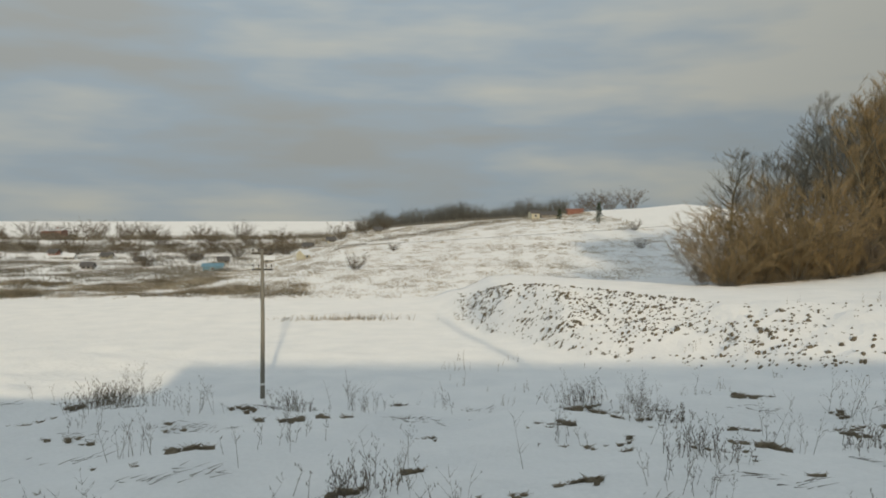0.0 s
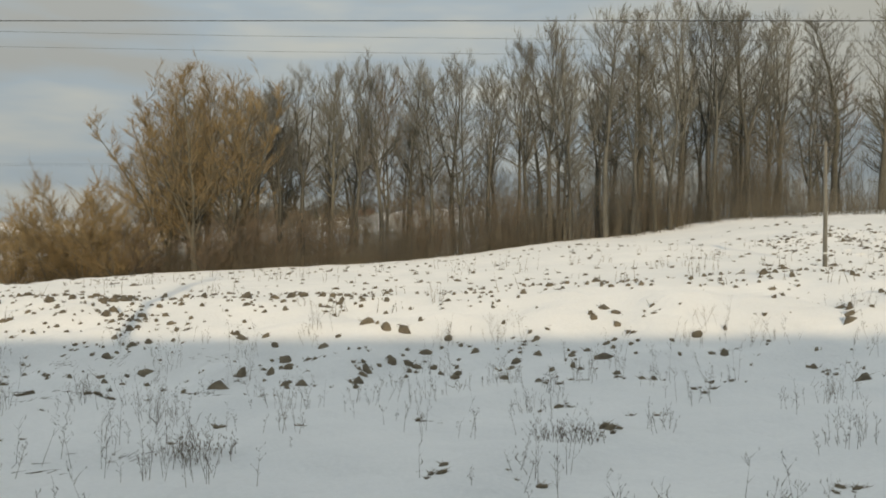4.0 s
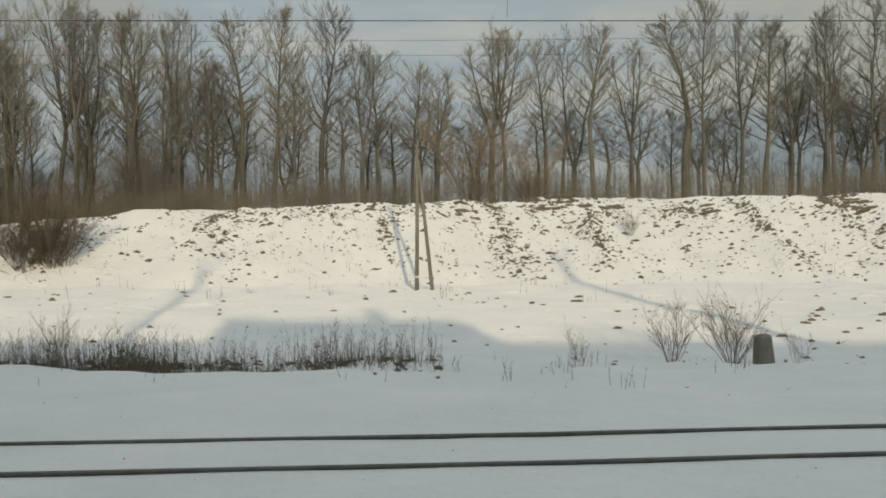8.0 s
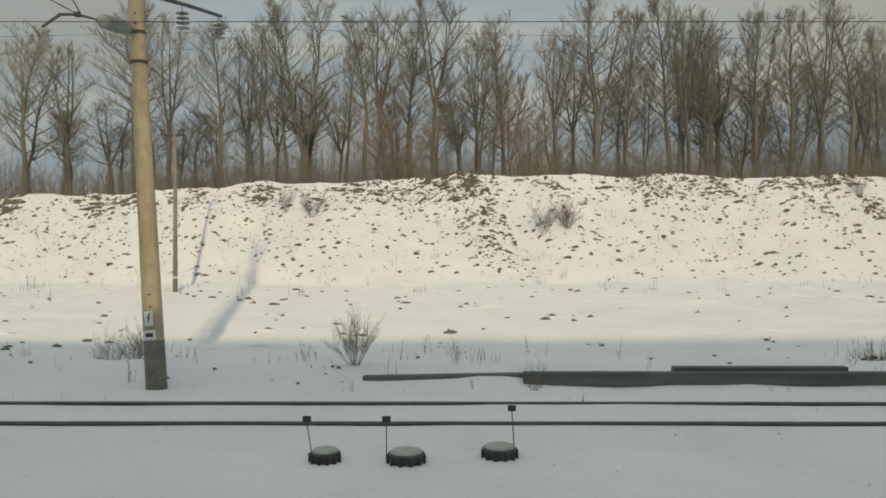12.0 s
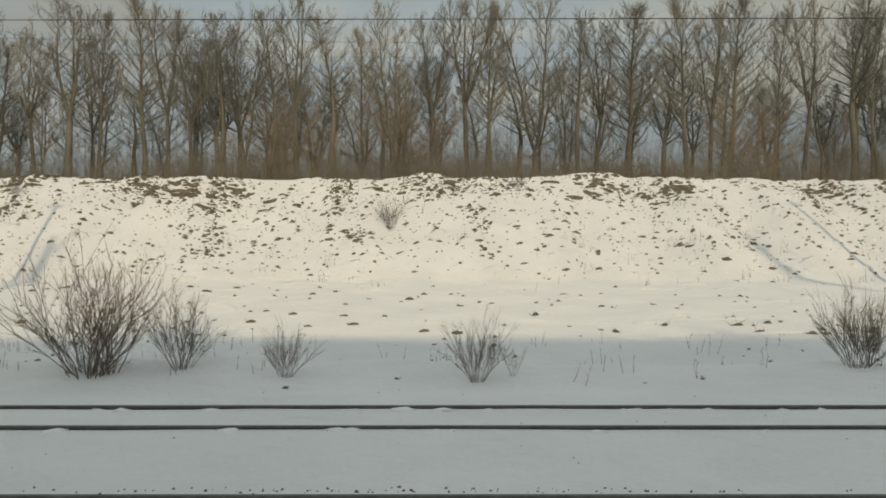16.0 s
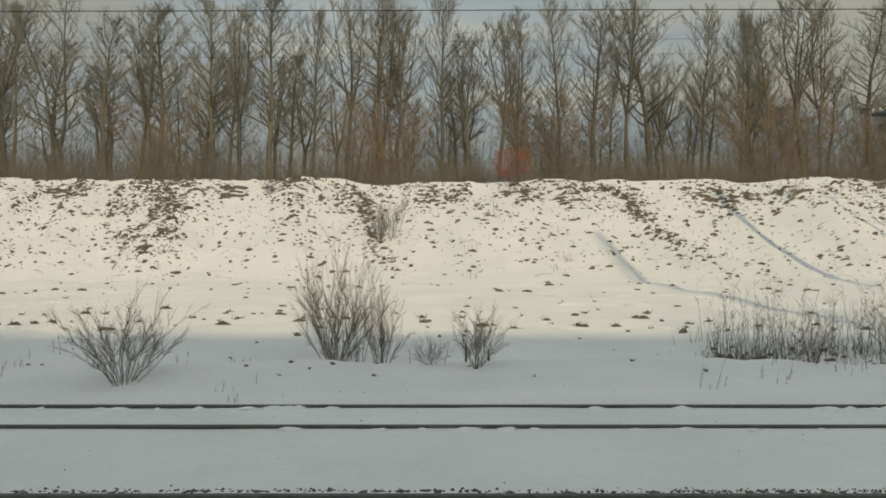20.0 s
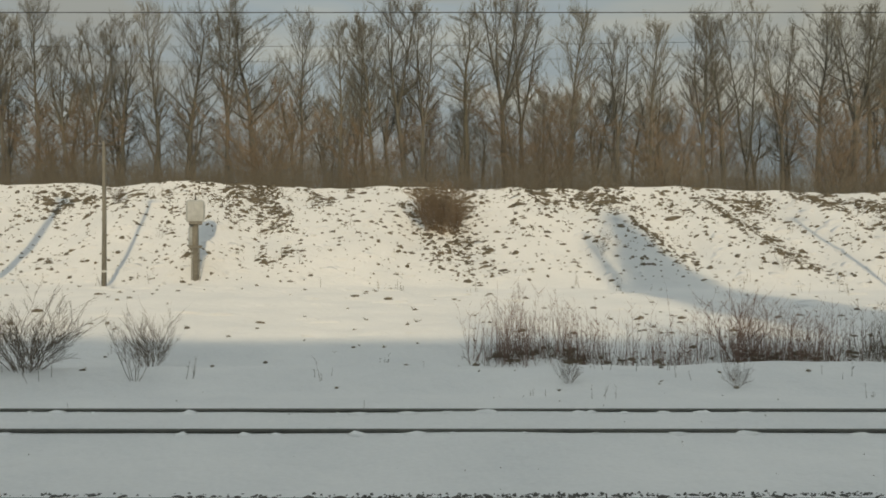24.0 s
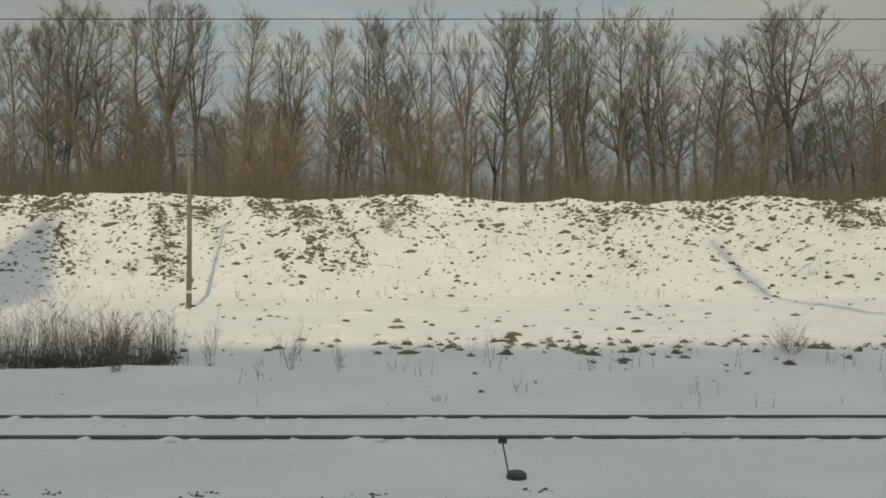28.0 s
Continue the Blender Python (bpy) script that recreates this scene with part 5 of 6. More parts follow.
lumps("rail_snow", x, np.where(nr.random(n) < 0.5, 11.99, 13.51) + nr.normal(0, 0.02, n), nr.uniform(0.1, 0.26, n), 0.22, SNOW_CAP, "small snow drifts lying against the rails", 0)
px_, pd_ = [], []
for cx, cd, w, h, n in ((376.2, 11.2, 0.35, 0.08, 26), (377.7, 11.4, 0.9, 0.07, 60), (385.0, 10.9, 0.9, 0.1, 60), (386.8, 11.1, 1.0, 0.09, 80), (385.4, 9.9, 1.1, 0.08, 22), (387.5, 10.5, 0.9, 0.12, 16), (394.6, 9.5, 2.5, 0.1, 10)):
    px_.append(nr.normal(cx, w, n)), pd_.append(nr.normal(cd, h, n))
x, d = np.concatenate(px_), np.concatenate(pd_)
x, d = np.repeat(x, 7) + nr.normal(0, 0.12, len(x) * 7), np.repeat(d, 7) + nr.normal(0, 0.06, len(x) * 7)
clods("ballast_patch", x, d, nr.uniform(0.025, 0.062, len(x)), "bare dark ballast patches beside the siding", 0, 2.6, 0.5, BLOCK)


n = 5200
x, d = nr.uniform(96, 442, n), 23.5 + 24 * nr.random(n)
keep = nr.random(n) < np.clip(0.35 + 0.8 * vnoise(x * 0.4, d, 2.2, 61), 0.04, 1)
lumps("snow_ripples", x[keep], d[keep], 0.10 + 0.34 * nr.random(keep.sum()) ** 2, 0.26, SNOW, "low wind-carved snow ripples on the flat strip", 0, 2.0)
n = 5200
x, s_ = nr.uniform(100, 442, n), nr.random(n)
lumps("snow_bumps", x, ip(x, FOOT) + s_ * (ip(x, CREST_D) - ip(x, FOOT)), 0.12 + 0.34 * nr.random(n) ** 2, 0.3, SNOW, "soft snow bumps on the cutting slope", 0, 1.3)
n = 1700
x, d = nr.uniform(100, 442, n), 24 + 20 * nr.random(n)
keep = nr.random(n) < np.clip(0.3 + 0.9 * vnoise(x * 0.5, d, 3.0, 62), 0.05, 1)
lumps("strip_tussocks", x[keep], d[keep], 0.06 + 0.13 * nr.random(keep.sum()) ** 2, 0.7, EARTH, "dark tussocks and clods scattered over the flat snow strip", 6, 1.5)
n = 1500
x, d = nr.uniform(100, 440, n), 16.3 + 8.5 * nr.random(n)
keep = nr.random(n) < np.clip(0.3 + 0.9 * vnoise(x, d, 3.5, 55), 0.03, 1)
lumps("verge_litter", x[keep], d[keep], nr.uniform(0.03, 0.09, keep.sum()), 0.7, EARTH, "small dark tufts poking through the verge snow", 5)


# ---- dry stalks ----
def stalks(name, x, d, hlo, hhi, r, mat, label, side=2, lean=0.16, heads=0.0):
    n = len(x)
    h = nr.uniform(hlo, hhi, n) * (0.85 + 0.35 * vnoise(x, d, 1.1, 44))
    base = np.stack([x, d, ground_z(x, d) - 0.04], 1)
    tip = base + np.stack([nr.normal(0, lean, n) * h, nr.normal(0, lean, n) * h, h], 1)
    bs, ts, rs = [base], [tip], [np.full(n, r)]
    for k in range(side):
        s = nr.uniform(0.3, 0.95, n)[:, None]
        b2 = base + (tip - base) * s
        a = nr.uniform(0, 6.28, n)
        ts.append(b2 + np.stack([np.cos(a) * 0.6, np.sin(a) * 0.6, np.full(n, 0.7)], 1) * (h * nr.uniform(0.12, 0.3, n))[:, None])
        bs.append(b2)
        rs.append(np.full(n, r * 0.7))
        if heads:
            pick = nr.random(n) < 0.6
            q = ts[-1][pick]
            bs.append(q - np.array([0, 0, 0.012])), ts.append(q + nr.normal(0, 0.012, q.shape) + np.array([0, 0, 0.035])), rs.append(nr.uniform(0.5, 1.0, len(q)) * heads)
    many_cones(name, np.concatenate(bs), np.concatenate(ts), np.concatenate(rs), mat, label, "dry stalks")


def tufts(n, x0, x1, d0, d1, per, spread):
    cx, cd = nr.uniform(x0, x1, n), nr.uniform(d0, d1, n)
    k = nr.integers(1, per, n)
    return np.repeat(cx, k) + nr.normal(0, spread, k.sum()), np.repeat(cd, k) + nr.normal(0, spread, k.sum())


x, d = tufts(560, -14, 104, 8.3, 26, 13, 0.24)
x2, d2 = tufts(70, 92, 118, 13.0, 19.5, 9, 0.22)
x, d = np.concatenate([x, x2]), np.concatenate([d, d2])
stalks("verge_weeds", x, d, 0.25, 1.0, 0.0046, STALK, "dry weeds standing in the rough verge snow", 7, 0.18, 0.008)
x, d = tufts(330, 100, 440, 16.4, 23, 8, 0.25)
stalks("verge_stalks", x, d, 0.2, 0.7, 0.008, STALK, "dry stalks along the shaded verge", 3)
px_ = np.concatenate([nr.normal(171.25, 0.10, 16), nr.normal(399.15, 0.09, 12)])
stalks("lone_weeds", px_, np.concatenate([nr.normal(9.32, 0.05, 16), nr.normal(15.4, 0.06, 12)]), 0.12, 0.36, 0.006, STALK, "small lone weeds beside the tracks", 4, 0.2)
n = 1100
x, d = nr.uniform(100, 440, n), nr.uniform(9.2, 16.5, n)
lumps("track_specks", x, d, nr.uniform(0.008, 0.028, n), 0.8, EARTH, "specks of ballast and dirt on the track snow", 0)
x, d = tufts(60, 150, 440, 13.9, 16, 5, 0.15)
stalks("track_weeds", x, d, 0.12, 0.4, 0.007, STALK, "small weeds beside the siding", 2)
x, d = tufts(420, 96, 440, 40, 57, 7, 0.25)
stalks("slope_grass", x, d, 0.25, 0.9, 0.012, SEDGE, "thin dry grass on the cutting slope", 2)
x, d = tufts(200, 0, 100, 28, 56, 7, 0.3)
stalks("bank_grass", x, d, 0.3, 0.9, 0.014, SEDGE, "thin dry grass on the lower bank", 2)
cx = np.array([-7.6, -6.9, -7.3, -3.4, 3.1, 4.3, 7.2, 4.0, -1.2, 10.5, 12.0, 24.0, 27.5, 29.0, 33.0, 41.5, 45.5, 46.5, 47.5, 48.5, 60.5, 62.5, 64.0, 70.0, 76.0, 83.0])
cd = np.array([17.0, 16.8, 17.6, 18.0, 17.8, 15.5, 13.0, 12.0, 10.5, 12.5, 11.5, 11.0, 12.0, 10.8, 12.5, 11.5, 12.2, 11.4, 12.6, 11.8, 14.0, 13.5, 15.0, 12.5, 13.0, 14.0])
k = 46
stalks("verge_tufts", np.repeat(cx, k) + nr.normal(0, 0.32, k * len(cx)), np.repeat(cd, k) + nr.normal(0, 0.25, k * len(cx)), 0.12, 0.62, 0.006, STALK, "dense dark tufts of dry weeds in the verge snow", 6, 0.26, 0.013)
# belts of dry reed and osier along the ditch
for x0, x1, d0, n, h0, h1, mat, text in ((100.5, 112.3, 20.2, 780, 0.4, 1.25, STALK, "dark dry reed belt along the ditch"), (121, 128, 20.4, 220, 0.4, 1.0, STALK, "sparse dry reed along the ditch"), (128, 136, 20.3, 560, 0.5, 1.25, STALK, "dark dry reed belt along the ditch"),
                                  (133.8, 142.4, 20.4, 420, 0.5, 1.25, STALK, "dark dry reed belt along the ditch"), (217, 223.5, 20.5, 220, 0.4, 1.1, STALK, "sparse dry reed along the ditch"), (288.2, 292.8, 20.5, 150, 0.5, 1.3, WILLOW, "low grey osier belt along the ditch"),
                                  (324.8, 332, 20.7, 240, 0.8, 2.1, WILLOW, "grey osier belt along the ditch"), (332.0, 344.0, 20.8, 950, 1.0, 2.2, WILLOW_RED, "reddish osier belt along the ditch"), (363.3, 373, 21.2, 620, 1.0, 2.2, WILLOW_RED, "reddish osier belt along the ditch"),
                                  (373.5, 392, 21.4, 1300, 0.8, 2.1, WILLOW, "dense grey osier belt along the ditch")):
    x = nr.uniform(x0, x1, n * 2)
    x = x[nr.random(n * 2) < np.clip(0.6 + 0.5 * vnoise(x, x * 0, 0.9, 41) + 0.25 * vnoise(x, x * 0, 2.8, 59), 0.25, 1)]
    stalks("osier_belt", x, d0 + 0.5 * vnoise(x, x * 0, 2.5, 56) + nr.normal(0, 0.55, len(x)), h0, h1, 0.008, mat, text, 4, 0.15)
    xb = np.repeat(x, 2) + nr.normal(0, 0.3, len(x) * 2)
    stalks("belt_litter", xb, d0 + 0.3 * vnoise(xb, xb * 0, 2.5, 56) + nr.normal(0, 0.35, len(xb)), 0.12, 0.55, 0.009, SHRUB, "dark tangled litter at the foot of the belt", 1, 0.6)
    e = x[::9] if len(x) > 500 else x[::5]
    lumps("belt_earth", e, d0 + nr.normal(0, 0.5, len(e)), nr.uniform(0.06, 0.16, len(e)), 0.6, EARTH, "dark earth and litter at the foot of the belt")


# ---- bushes, one by one ----
def build_bush(seed, stems, width, tone, label, m, twigs=7, upright=0.0):
    """A leafless bush one metre high: curved stems from one stool, side shoots, twigs."""
    r = random.Random(seed)
    t = thing("bush", label, "bush", "bushes along the verge", m)
    for i in range(stems):
        sb, wb = Buf(), Buf()
        a, o = i * 2.399 + r.uniform(-0.3, 0.3), math.sqrt((i + 0.6) / stems)
        way = Vector((math.cos(a) * o * width, math.sin(a) * o * width * 0.8, 1)).normalized()
        pts = bough(r, sb, Vector((math.cos(a) * o * 0.09 * width, math.sin(a) * o * 0.09 * width, -0.04)), way, r.uniform(0.5, 1.1) * (1.08 - 0.2 * o), 0.0042, 0.0014, 6, 4, 0.13, 0.01 + upright)
        for j in range(twigs):
            q, e = spot(pts, 0.25 + 0.72 * (j + r.random()) / twigs)
            b = r.uniform(0, 6.28)
            w = (e + Vector((math.cos(b), math.sin(b), 0.2)) * 0.6).normalized()
            pp = bough(r, sb, q, w, r.uniform(0.12, 0.34), 0.0022, 0.0012, 2, 3, 0.14, 0.05)
            for k in range(6):
                u, e2 = spot(pp, r.uniform(0.1, 0.95))
                sb.cone(u, u + swerve(r, e2, 0.4) * r.uniform(0.07, 0.2), 0.0014)
        part("stem", sb, tone, t)
    return t


BUSH_KINDS = {
    "wide": (51, 27, 1.1, WILLOW, "spreading leafless grey willow bush in the snow", 8, 0.0),
    "round": (52, 26, 0.85, WILLOW, "round leafless willow bush on the verge", 8, 0.01),
    "red": (53, 18, 0.62, WILLOW_RED, "upright reddish osier bush by the ditch", 5, 0.03),
    "thin": (54, 7, 0.5, WILLOW, "sparse upright sapling bush in the snow", 6, 0.02),
    "low": (55, 30, 1.5, WILLOW, "low dark tangled bush on the verge", 8, 0.0),
    "tan": (56, 13, 0.7, WILLOW, "small thin brown shrub on the snowy slope", 9, 0.015),
    "thorn": (58, 34, 0.95, SHRUB, "dense dark thorn bush on the snowy slope", 14, 0.0),
    "rust": (57, 32, 0.6, TWIG_RUST, "upright rust-brown shrub on the snowy slope", 12, 0.02),
}
BUSHES = {}


def put_bush(kind, x, d, h, w):
    seed, stems, width, tone, label, twigs, upright = BUSH_KINDS[kind]
    side = max(0.6, min(1.6, w / (h * width * 1.25)))
    m = pose(x, d, gz(x, d), 0, 0, rng.uniform(0, 360)) @ Matrix.Diagonal((h * side, h * side, h, 1))
    if kind not in BUSHES:
        BUSHES[kind] = build_bush(seed, stems, width, tone, label, Matrix.Identity(4), twigs, upright)
        BUSHES[kind].matrix_basis = m
    else:
        copy_thing(BUSHES[kind], Matrix.Identity(4)).matrix_basis = m


BUSH_STRETCH_A = [("thin", 3.9, 15.8, 0.9, 0.4), ("thorn", 51.2, 21.6, 1.3, 1.8), ("round", 51.8, 21.3, 2.3, 2.6), ("round", 51.9, 11.4, 1.0, 1.2), ("thin", 52.3, 10.8, 1.0, 0.8), ("low", 52.6, 21.5, 1.7, 2.6), ("wide", 52.9, 11.3, 1.35, 1.8), ("round", 53.4, 10.7, 1.35, 1.5),
                  ("round", 53.9, 11.0, 1.55, 1.8), ("wide", 54.4, 10.9, 1.4, 1.7), ("wide", 55.0, 10.6, 1.15, 1.5), ("round", 55.1, 11.2, 1.2, 1.4), ("thin", 56.97, 13.2, 1.05, 0.95), ("thin", 57.6, 13.4, 0.9, 0.8), ("thorn", 116.6, 48.5, 3.64, 4.24), ("thorn", 117.2, 49.2, 4.45, 4.56),
                  ("thorn", 118.15, 49.1, 5.10, 5.30), ("tan", 118.9, 49.4, 3.66, 4.07), ("thin", 131.93, 17.6, 1.9, 0.9), ("thin", 132.6, 20.2, 2.0, 1.0), ]
BUSH_STRETCH_B = [("red", 149.0, 22.4, 1.9, 1.6), ("round", 150.7, 22.4, 2.2, 2.0), ("thin", 152.6, 22.5, 1.3, 0.8), ("thin", 146.2, 22.0, 1.2, 0.8),
                   ("tan", 156.4, 58.8, 2.06, 1.73), ("round", 160.2, 17.2, 1.75, 1.15), ("round", 164.1, 20.1, 2.07, 2.68), ("thin", 166, 20.1, 1.01, 0.56), ("thin", 167.4, 19.8, 1.12, 0.56),
                  ("round", 170.6, 20.1, 1.84, 1.45), ("red", 175, 19.8, 1.01, 1.01), ("thin", 176.6, 19.9, 0.78, 0.45), ("low", 180.1, 20.6, 0.89, 1.06), ("thin", 181.2, 20.4, 1.23, 0.78), ("wide", 181.9, 20.3, 1.84, 1.90), ("tan", 194.8, 55.8, 2.32, 1.58), ("tan", 196.9, 54.9, 2.32, 2.32),
                  ("low", 197.3, 20.5, 1.00, 1.34), ("round", 198.2, 20.1, 1.28, 1.23), ("round", 203.9, 17.9, 1.35, 1.3), ("thin", 206.2, 18, 0.6, 0.6), ("low", 207.7, 15.4, 0.6, 0.75), ("tan", 212.5, 51.8, 2.56, 2.24)]
BUSH_STRETCH_C = [("round", 214.1, 52.3, 2.24, 2.24), ("tan", 235, 55.3, 1.67, 1.36), ("low", 236.9, 17.6, 0.5, 0.8), ("wide", 238.0, 18.5, 2.3, 2.3), ("round", 239.7, 19.4, 2.4, 1.6), ("thin", 241.4, 16.9, 1.7, 1.1), ("low", 243.2, 17.6, 0.7, 1.5), ("thorn", 243.8, 17.0, 0.7, 1.2),
                  ("low", 244.0, 17.2, 0.85, 1.8), ("low", 244.3, 16.9, 0.75, 2.0), ("wide", 248.84, 18.3, 3.6, 3.6), ("low", 248.9, 18.4, 1.0, 1.8), ("round", 249.3, 18.0, 2.0, 1.8), ("low", 250.7, 18.0, 0.7, 1.5), ("low", 253.9, 17.5, 0.6, 1.2), ("wide", 257.2, 17.3, 3.2, 3.9),
                  ("low", 257.4, 17.4, 1.0, 1.8), ("red", 257.6, 17.5, 2.6, 2.0), ("round", 259.1, 17.8, 1.9, 1.9), ("wide", 261.5, 17.5, 1.35, 1.3), ("tan", 261.6, 51.4, 2.58, 2.16), ("wide", 265.7, 16.7, 1.65, 1.5)]
BUSH_STRETCH_D = [("thin", 266.5, 17.2, 0.9, 0.5), ("tan", 270.2, 54.5, 2.02, 1.41), ("wide", 274.5, 18.2, 2.15, 2.4), ("round", 274.9, 18.4, 1.7, 1.4), ("thin", 275.8, 18.6, 1.0, 0.7), ("low", 286.9, 20.3, 1.1, 0.9), ("red", 290.2, 20.3, 1.5, 1.9), ("red", 291.9, 20.4, 1.55, 1.8),
                  ("low", 294.3, 20.3, 1.7, 2.0), ("thin", 297.6, 20.2, 1.3, 1.0), ("wide", 300.2, 19.8, 3.0, 3.9), ("low", 300.6, 18.2, 1.1, 2.0), ("thin", 302.2, 19.9, 3.2, 2.0), ("low", 302.3, 18.8, 0.9, 1.6), ("thin", 304.7, 19.3, 1.25, 0.9), ("low", 305.6, 18.0, 1.0, 1.6),
                  ("round", 305.8, 17.9, 2.05, 2.6), ("tan", 306, 53.5, 1.28, 1.47), ("wide", 310.9, 16.8, 2.2, 2.8), ("round", 313.9, 47.6, 2.75, 1.57), ("thin", 314.7, 47.7, 3.32, 2.15), ("wide", 315.0, 19.6, 3.3, 2.6)]
BUSH_STRETCH_E = [("low", 315.2, 19.4, 1.0, 1.6), ("thin", 315.6, 19.6, 3.2, 1.2), ("round", 316.2, 19.5, 2.1, 1.0), ("low", 317.4, 18.6, 0.7, 1.2), ("round", 318.5, 18.0, 1.45, 1.5), ("red", 326.3, 18.4, 1.2, 1.15), ("red", 328.2, 18.3, 1.6, 1.5), ("wide", 329.6, 14.8, 0.6, 1.0),
                  ("wide", 330.6, 15.1, 0.6, 1.2), ("round", 334.4, 14.6, 0.85, 1.0), ("round", 335.0, 14.7, 0.85, 0.9), ("red", 336.9, 20.4, 1.5, 1.6), ("low", 338.8, 14.9, 0.45, 0.9), ("red", 339.9, 20.6, 1.6, 2.0), ("tan", 340.9, 52.6, 1.65, 1.46), ("low", 349.6, 18.2, 1.2, 1.4),
                  ("wide", 353.2, 17.8, 2.0, 3.2), ("low", 353.4, 17.9, 1.2, 2.2), ("round", 355.3, 19.8, 1.7, 1.6), ("thin", 355.8, 17.5, 1.5, 1.0), ("rust", 361.8, 49.2, 2.90, 2.71), ("rust", 362.5, 48.9, 3.21, 2.92)]
BUSH_STRETCH_F = [("rust", 363.3, 49.3, 3.01, 2.33), ("low", 365.3, 16.8, 0.7, 0.85), ("low", 368.8, 16.6, 0.65, 0.85), ("red", 370.3, 20.6, 1.9, 2.2), ("thin", 372, 46.5, 1.78, 0.99), ("wide", 376.0, 20.6, 2.1, 2.6), ("red", 377.6, 20.8, 2.0, 2.4), ("red", 381.3, 15.2, 1.35, 1.0),
                  ("thin", 381.8, 44.4, 1.38, 0.99), ("thin", 381.9, 15.4, 1.1, 0.7), ("red", 390.4, 21.0, 1.8, 1.9), ("round", 391.7, 18.3, 1.5, 1.0), ("thin", 393.2, 20.6, 1.7, 0.7), ("thin", 395.3, 20.6, 1.35, 0.8), ("tan", 395.8, 48.8, 1.70, 1.42), ("thin", 396.6, 20.2, 1.0, 0.4),
                  ("low", 409, 22.2, 0.9, 1.8)]
for kind, x, d, h, w in BUSH_STRETCH_A + BUSH_STRETCH_B + BUSH_STRETCH_C + BUSH_STRETCH_D + BUSH_STRETCH_E + BUSH_STRETCH_F:
    put_bush(kind, x, d, h, w)

# the little oak that kept its dead leaves
oak = build_bush(61, 7, 0.7, BARK, "young oak holding rust-red dead leaves at the crest", Matrix.Identity(4), 8, 0.01)
oak.name = "young_oak"
tagged(oak, category="tree", group="trees of the wood")
oak.matrix_basis = pose(322.5, 54.6, gz(322.5, 54.6)) @ Matrix.Diagonal((3.0, 3.0, 3.2, 1))
lv = Buf()
r2 = random.Random(3)
for i in range(1500):
    a, q = r2.uniform(0, 6.28), r2.random() ** 0.5 * 0.44
    p = Vector((math.cos(a) * q, math.sin(a) * q, 0.66 + r2.uniform(-0.4, 0.34) * (1.1 - q)))
    s, t = swerve(r2, Vector((1, 0, 0)), 1.0) * 0.022, swerve(r2, Vector((0, 1, 0)), 1.0) * 0.014
    k = len(lv.v)
    lv.v += [p - s, p + t, p + s, p - t]
    lv.f.append((k, k + 1, k + 2, k + 3))
part("leaves", lv, LEAF_RED, oak, "rust-red dead leaves")


# ---- trackside things ----
def block(name, label, category, x, d, size, mat, turn=0, snow=True, sink=0.05, group="", bevel=0.015):
    """A squared block half sunk in the snow, with a cap of snow on top."""
    t = thing(name, label, category, group, pose(x, d, gz(x, d) - sink, 0, 0, turn))
    b = Buf()
    b.box((-size[0] / 2, -size[1] / 2, 0), (size[0] / 2, size[1] / 2, size[2] + sink), bevel, 0.97)
    part("body", b, mat, t)
    if snow:
        s = Buf()
        s.box((-size[0] * 0.46, -size[1] * 0.40, size[2] + sink), (size[0] * 0.46, size[1] * 0.46, size[2] + sink + 0.035), 0.02, 0.85)
        part("snow_cap", s, SNOW_CAP, t, "thin cap of snow")
    return t


block("relay_box", "black steel relay box sunk in the verge snow", "equipment box", 42.83, 10.3, (0.5, 0.4, 0.36), STEEL, 8)
block("cable_marker", "small black cable marker in the snow", "marker", 61.1, 13.9, (0.3, 0.18, 0.12), STEEL, 4)
for x, d, w in ((110.62, 12.3, 0.44), (111.28, 12.33, 0.4), (111.76, 12.25, 0.24)):
    block("concrete_block", "dark concrete block beside the siding in snow", "concrete block", x, d, (w, 0.36, 0.31), BLOCK, rng.uniform(-6, 6), group="blocks by the mast")
drum = thing("marker_stone", "rounded white concrete marker leaning in the snow", "marker", at=pose(112.02, 12.5, gz(112, 12.5) - 0.05, 0, 8, 0))
b = Buf()
b.tube([Vector((0, 0, 0)), Vector((0, 0, 0.42)), Vector((0, 0, 0.52)), Vector((0, 0, 0.56))], [0.17, 0.16, 0.13, 0.06], 12, True)
part("body", b, WHITEWASH, drum, smooth=True)
for x, d, w, h in ((156.6, 13.5, 0.46, 0.26), (157.32, 13.7, 0.5, 0.09), (157.94, 13.75, 0.43, 0.22)):
    block("concrete_block", "dark concrete block at the foot of the mast", "concrete block", x, d, (w, 0.34, h), BLOCK, rng.uniform(-6, 6), group="blocks by the mast")

sig = thing("dwarf_signal", "grey dwarf railway signal with two hooded lamps", "railway signal", at=pose(158.6, 13.75, gz(158.6, 13.75) - 0.05))
b = Buf()
b.tube([Vector((0, 0, 0)), Vector((0, 0, 0.35)), Vector((0, 0, 0.55)), Vector((0, 0, 0.6))], [0.2, 0.17, 0.12, 0.1], 12, True)
part("pedestal", b, WHITEWASH, sig, smooth=True)
b = Buf()
b.box((-0.22, -0.1, 0.6), (-0.02, 0.12, 1.05), 0.03)
head = part("lamp_housing", b, GALV, sig)
for zz in (0.71, 0.92):
    b = Buf()
    b.tube([Vector((-0.03, 0, zz)), Vector((0.1, 0, zz + 0.005)), Vector((0.27, 0, zz + 0.01))], [0.085, 0.082, 0.06], 10, True)
    part("lamp_hood", b, STEEL, head)
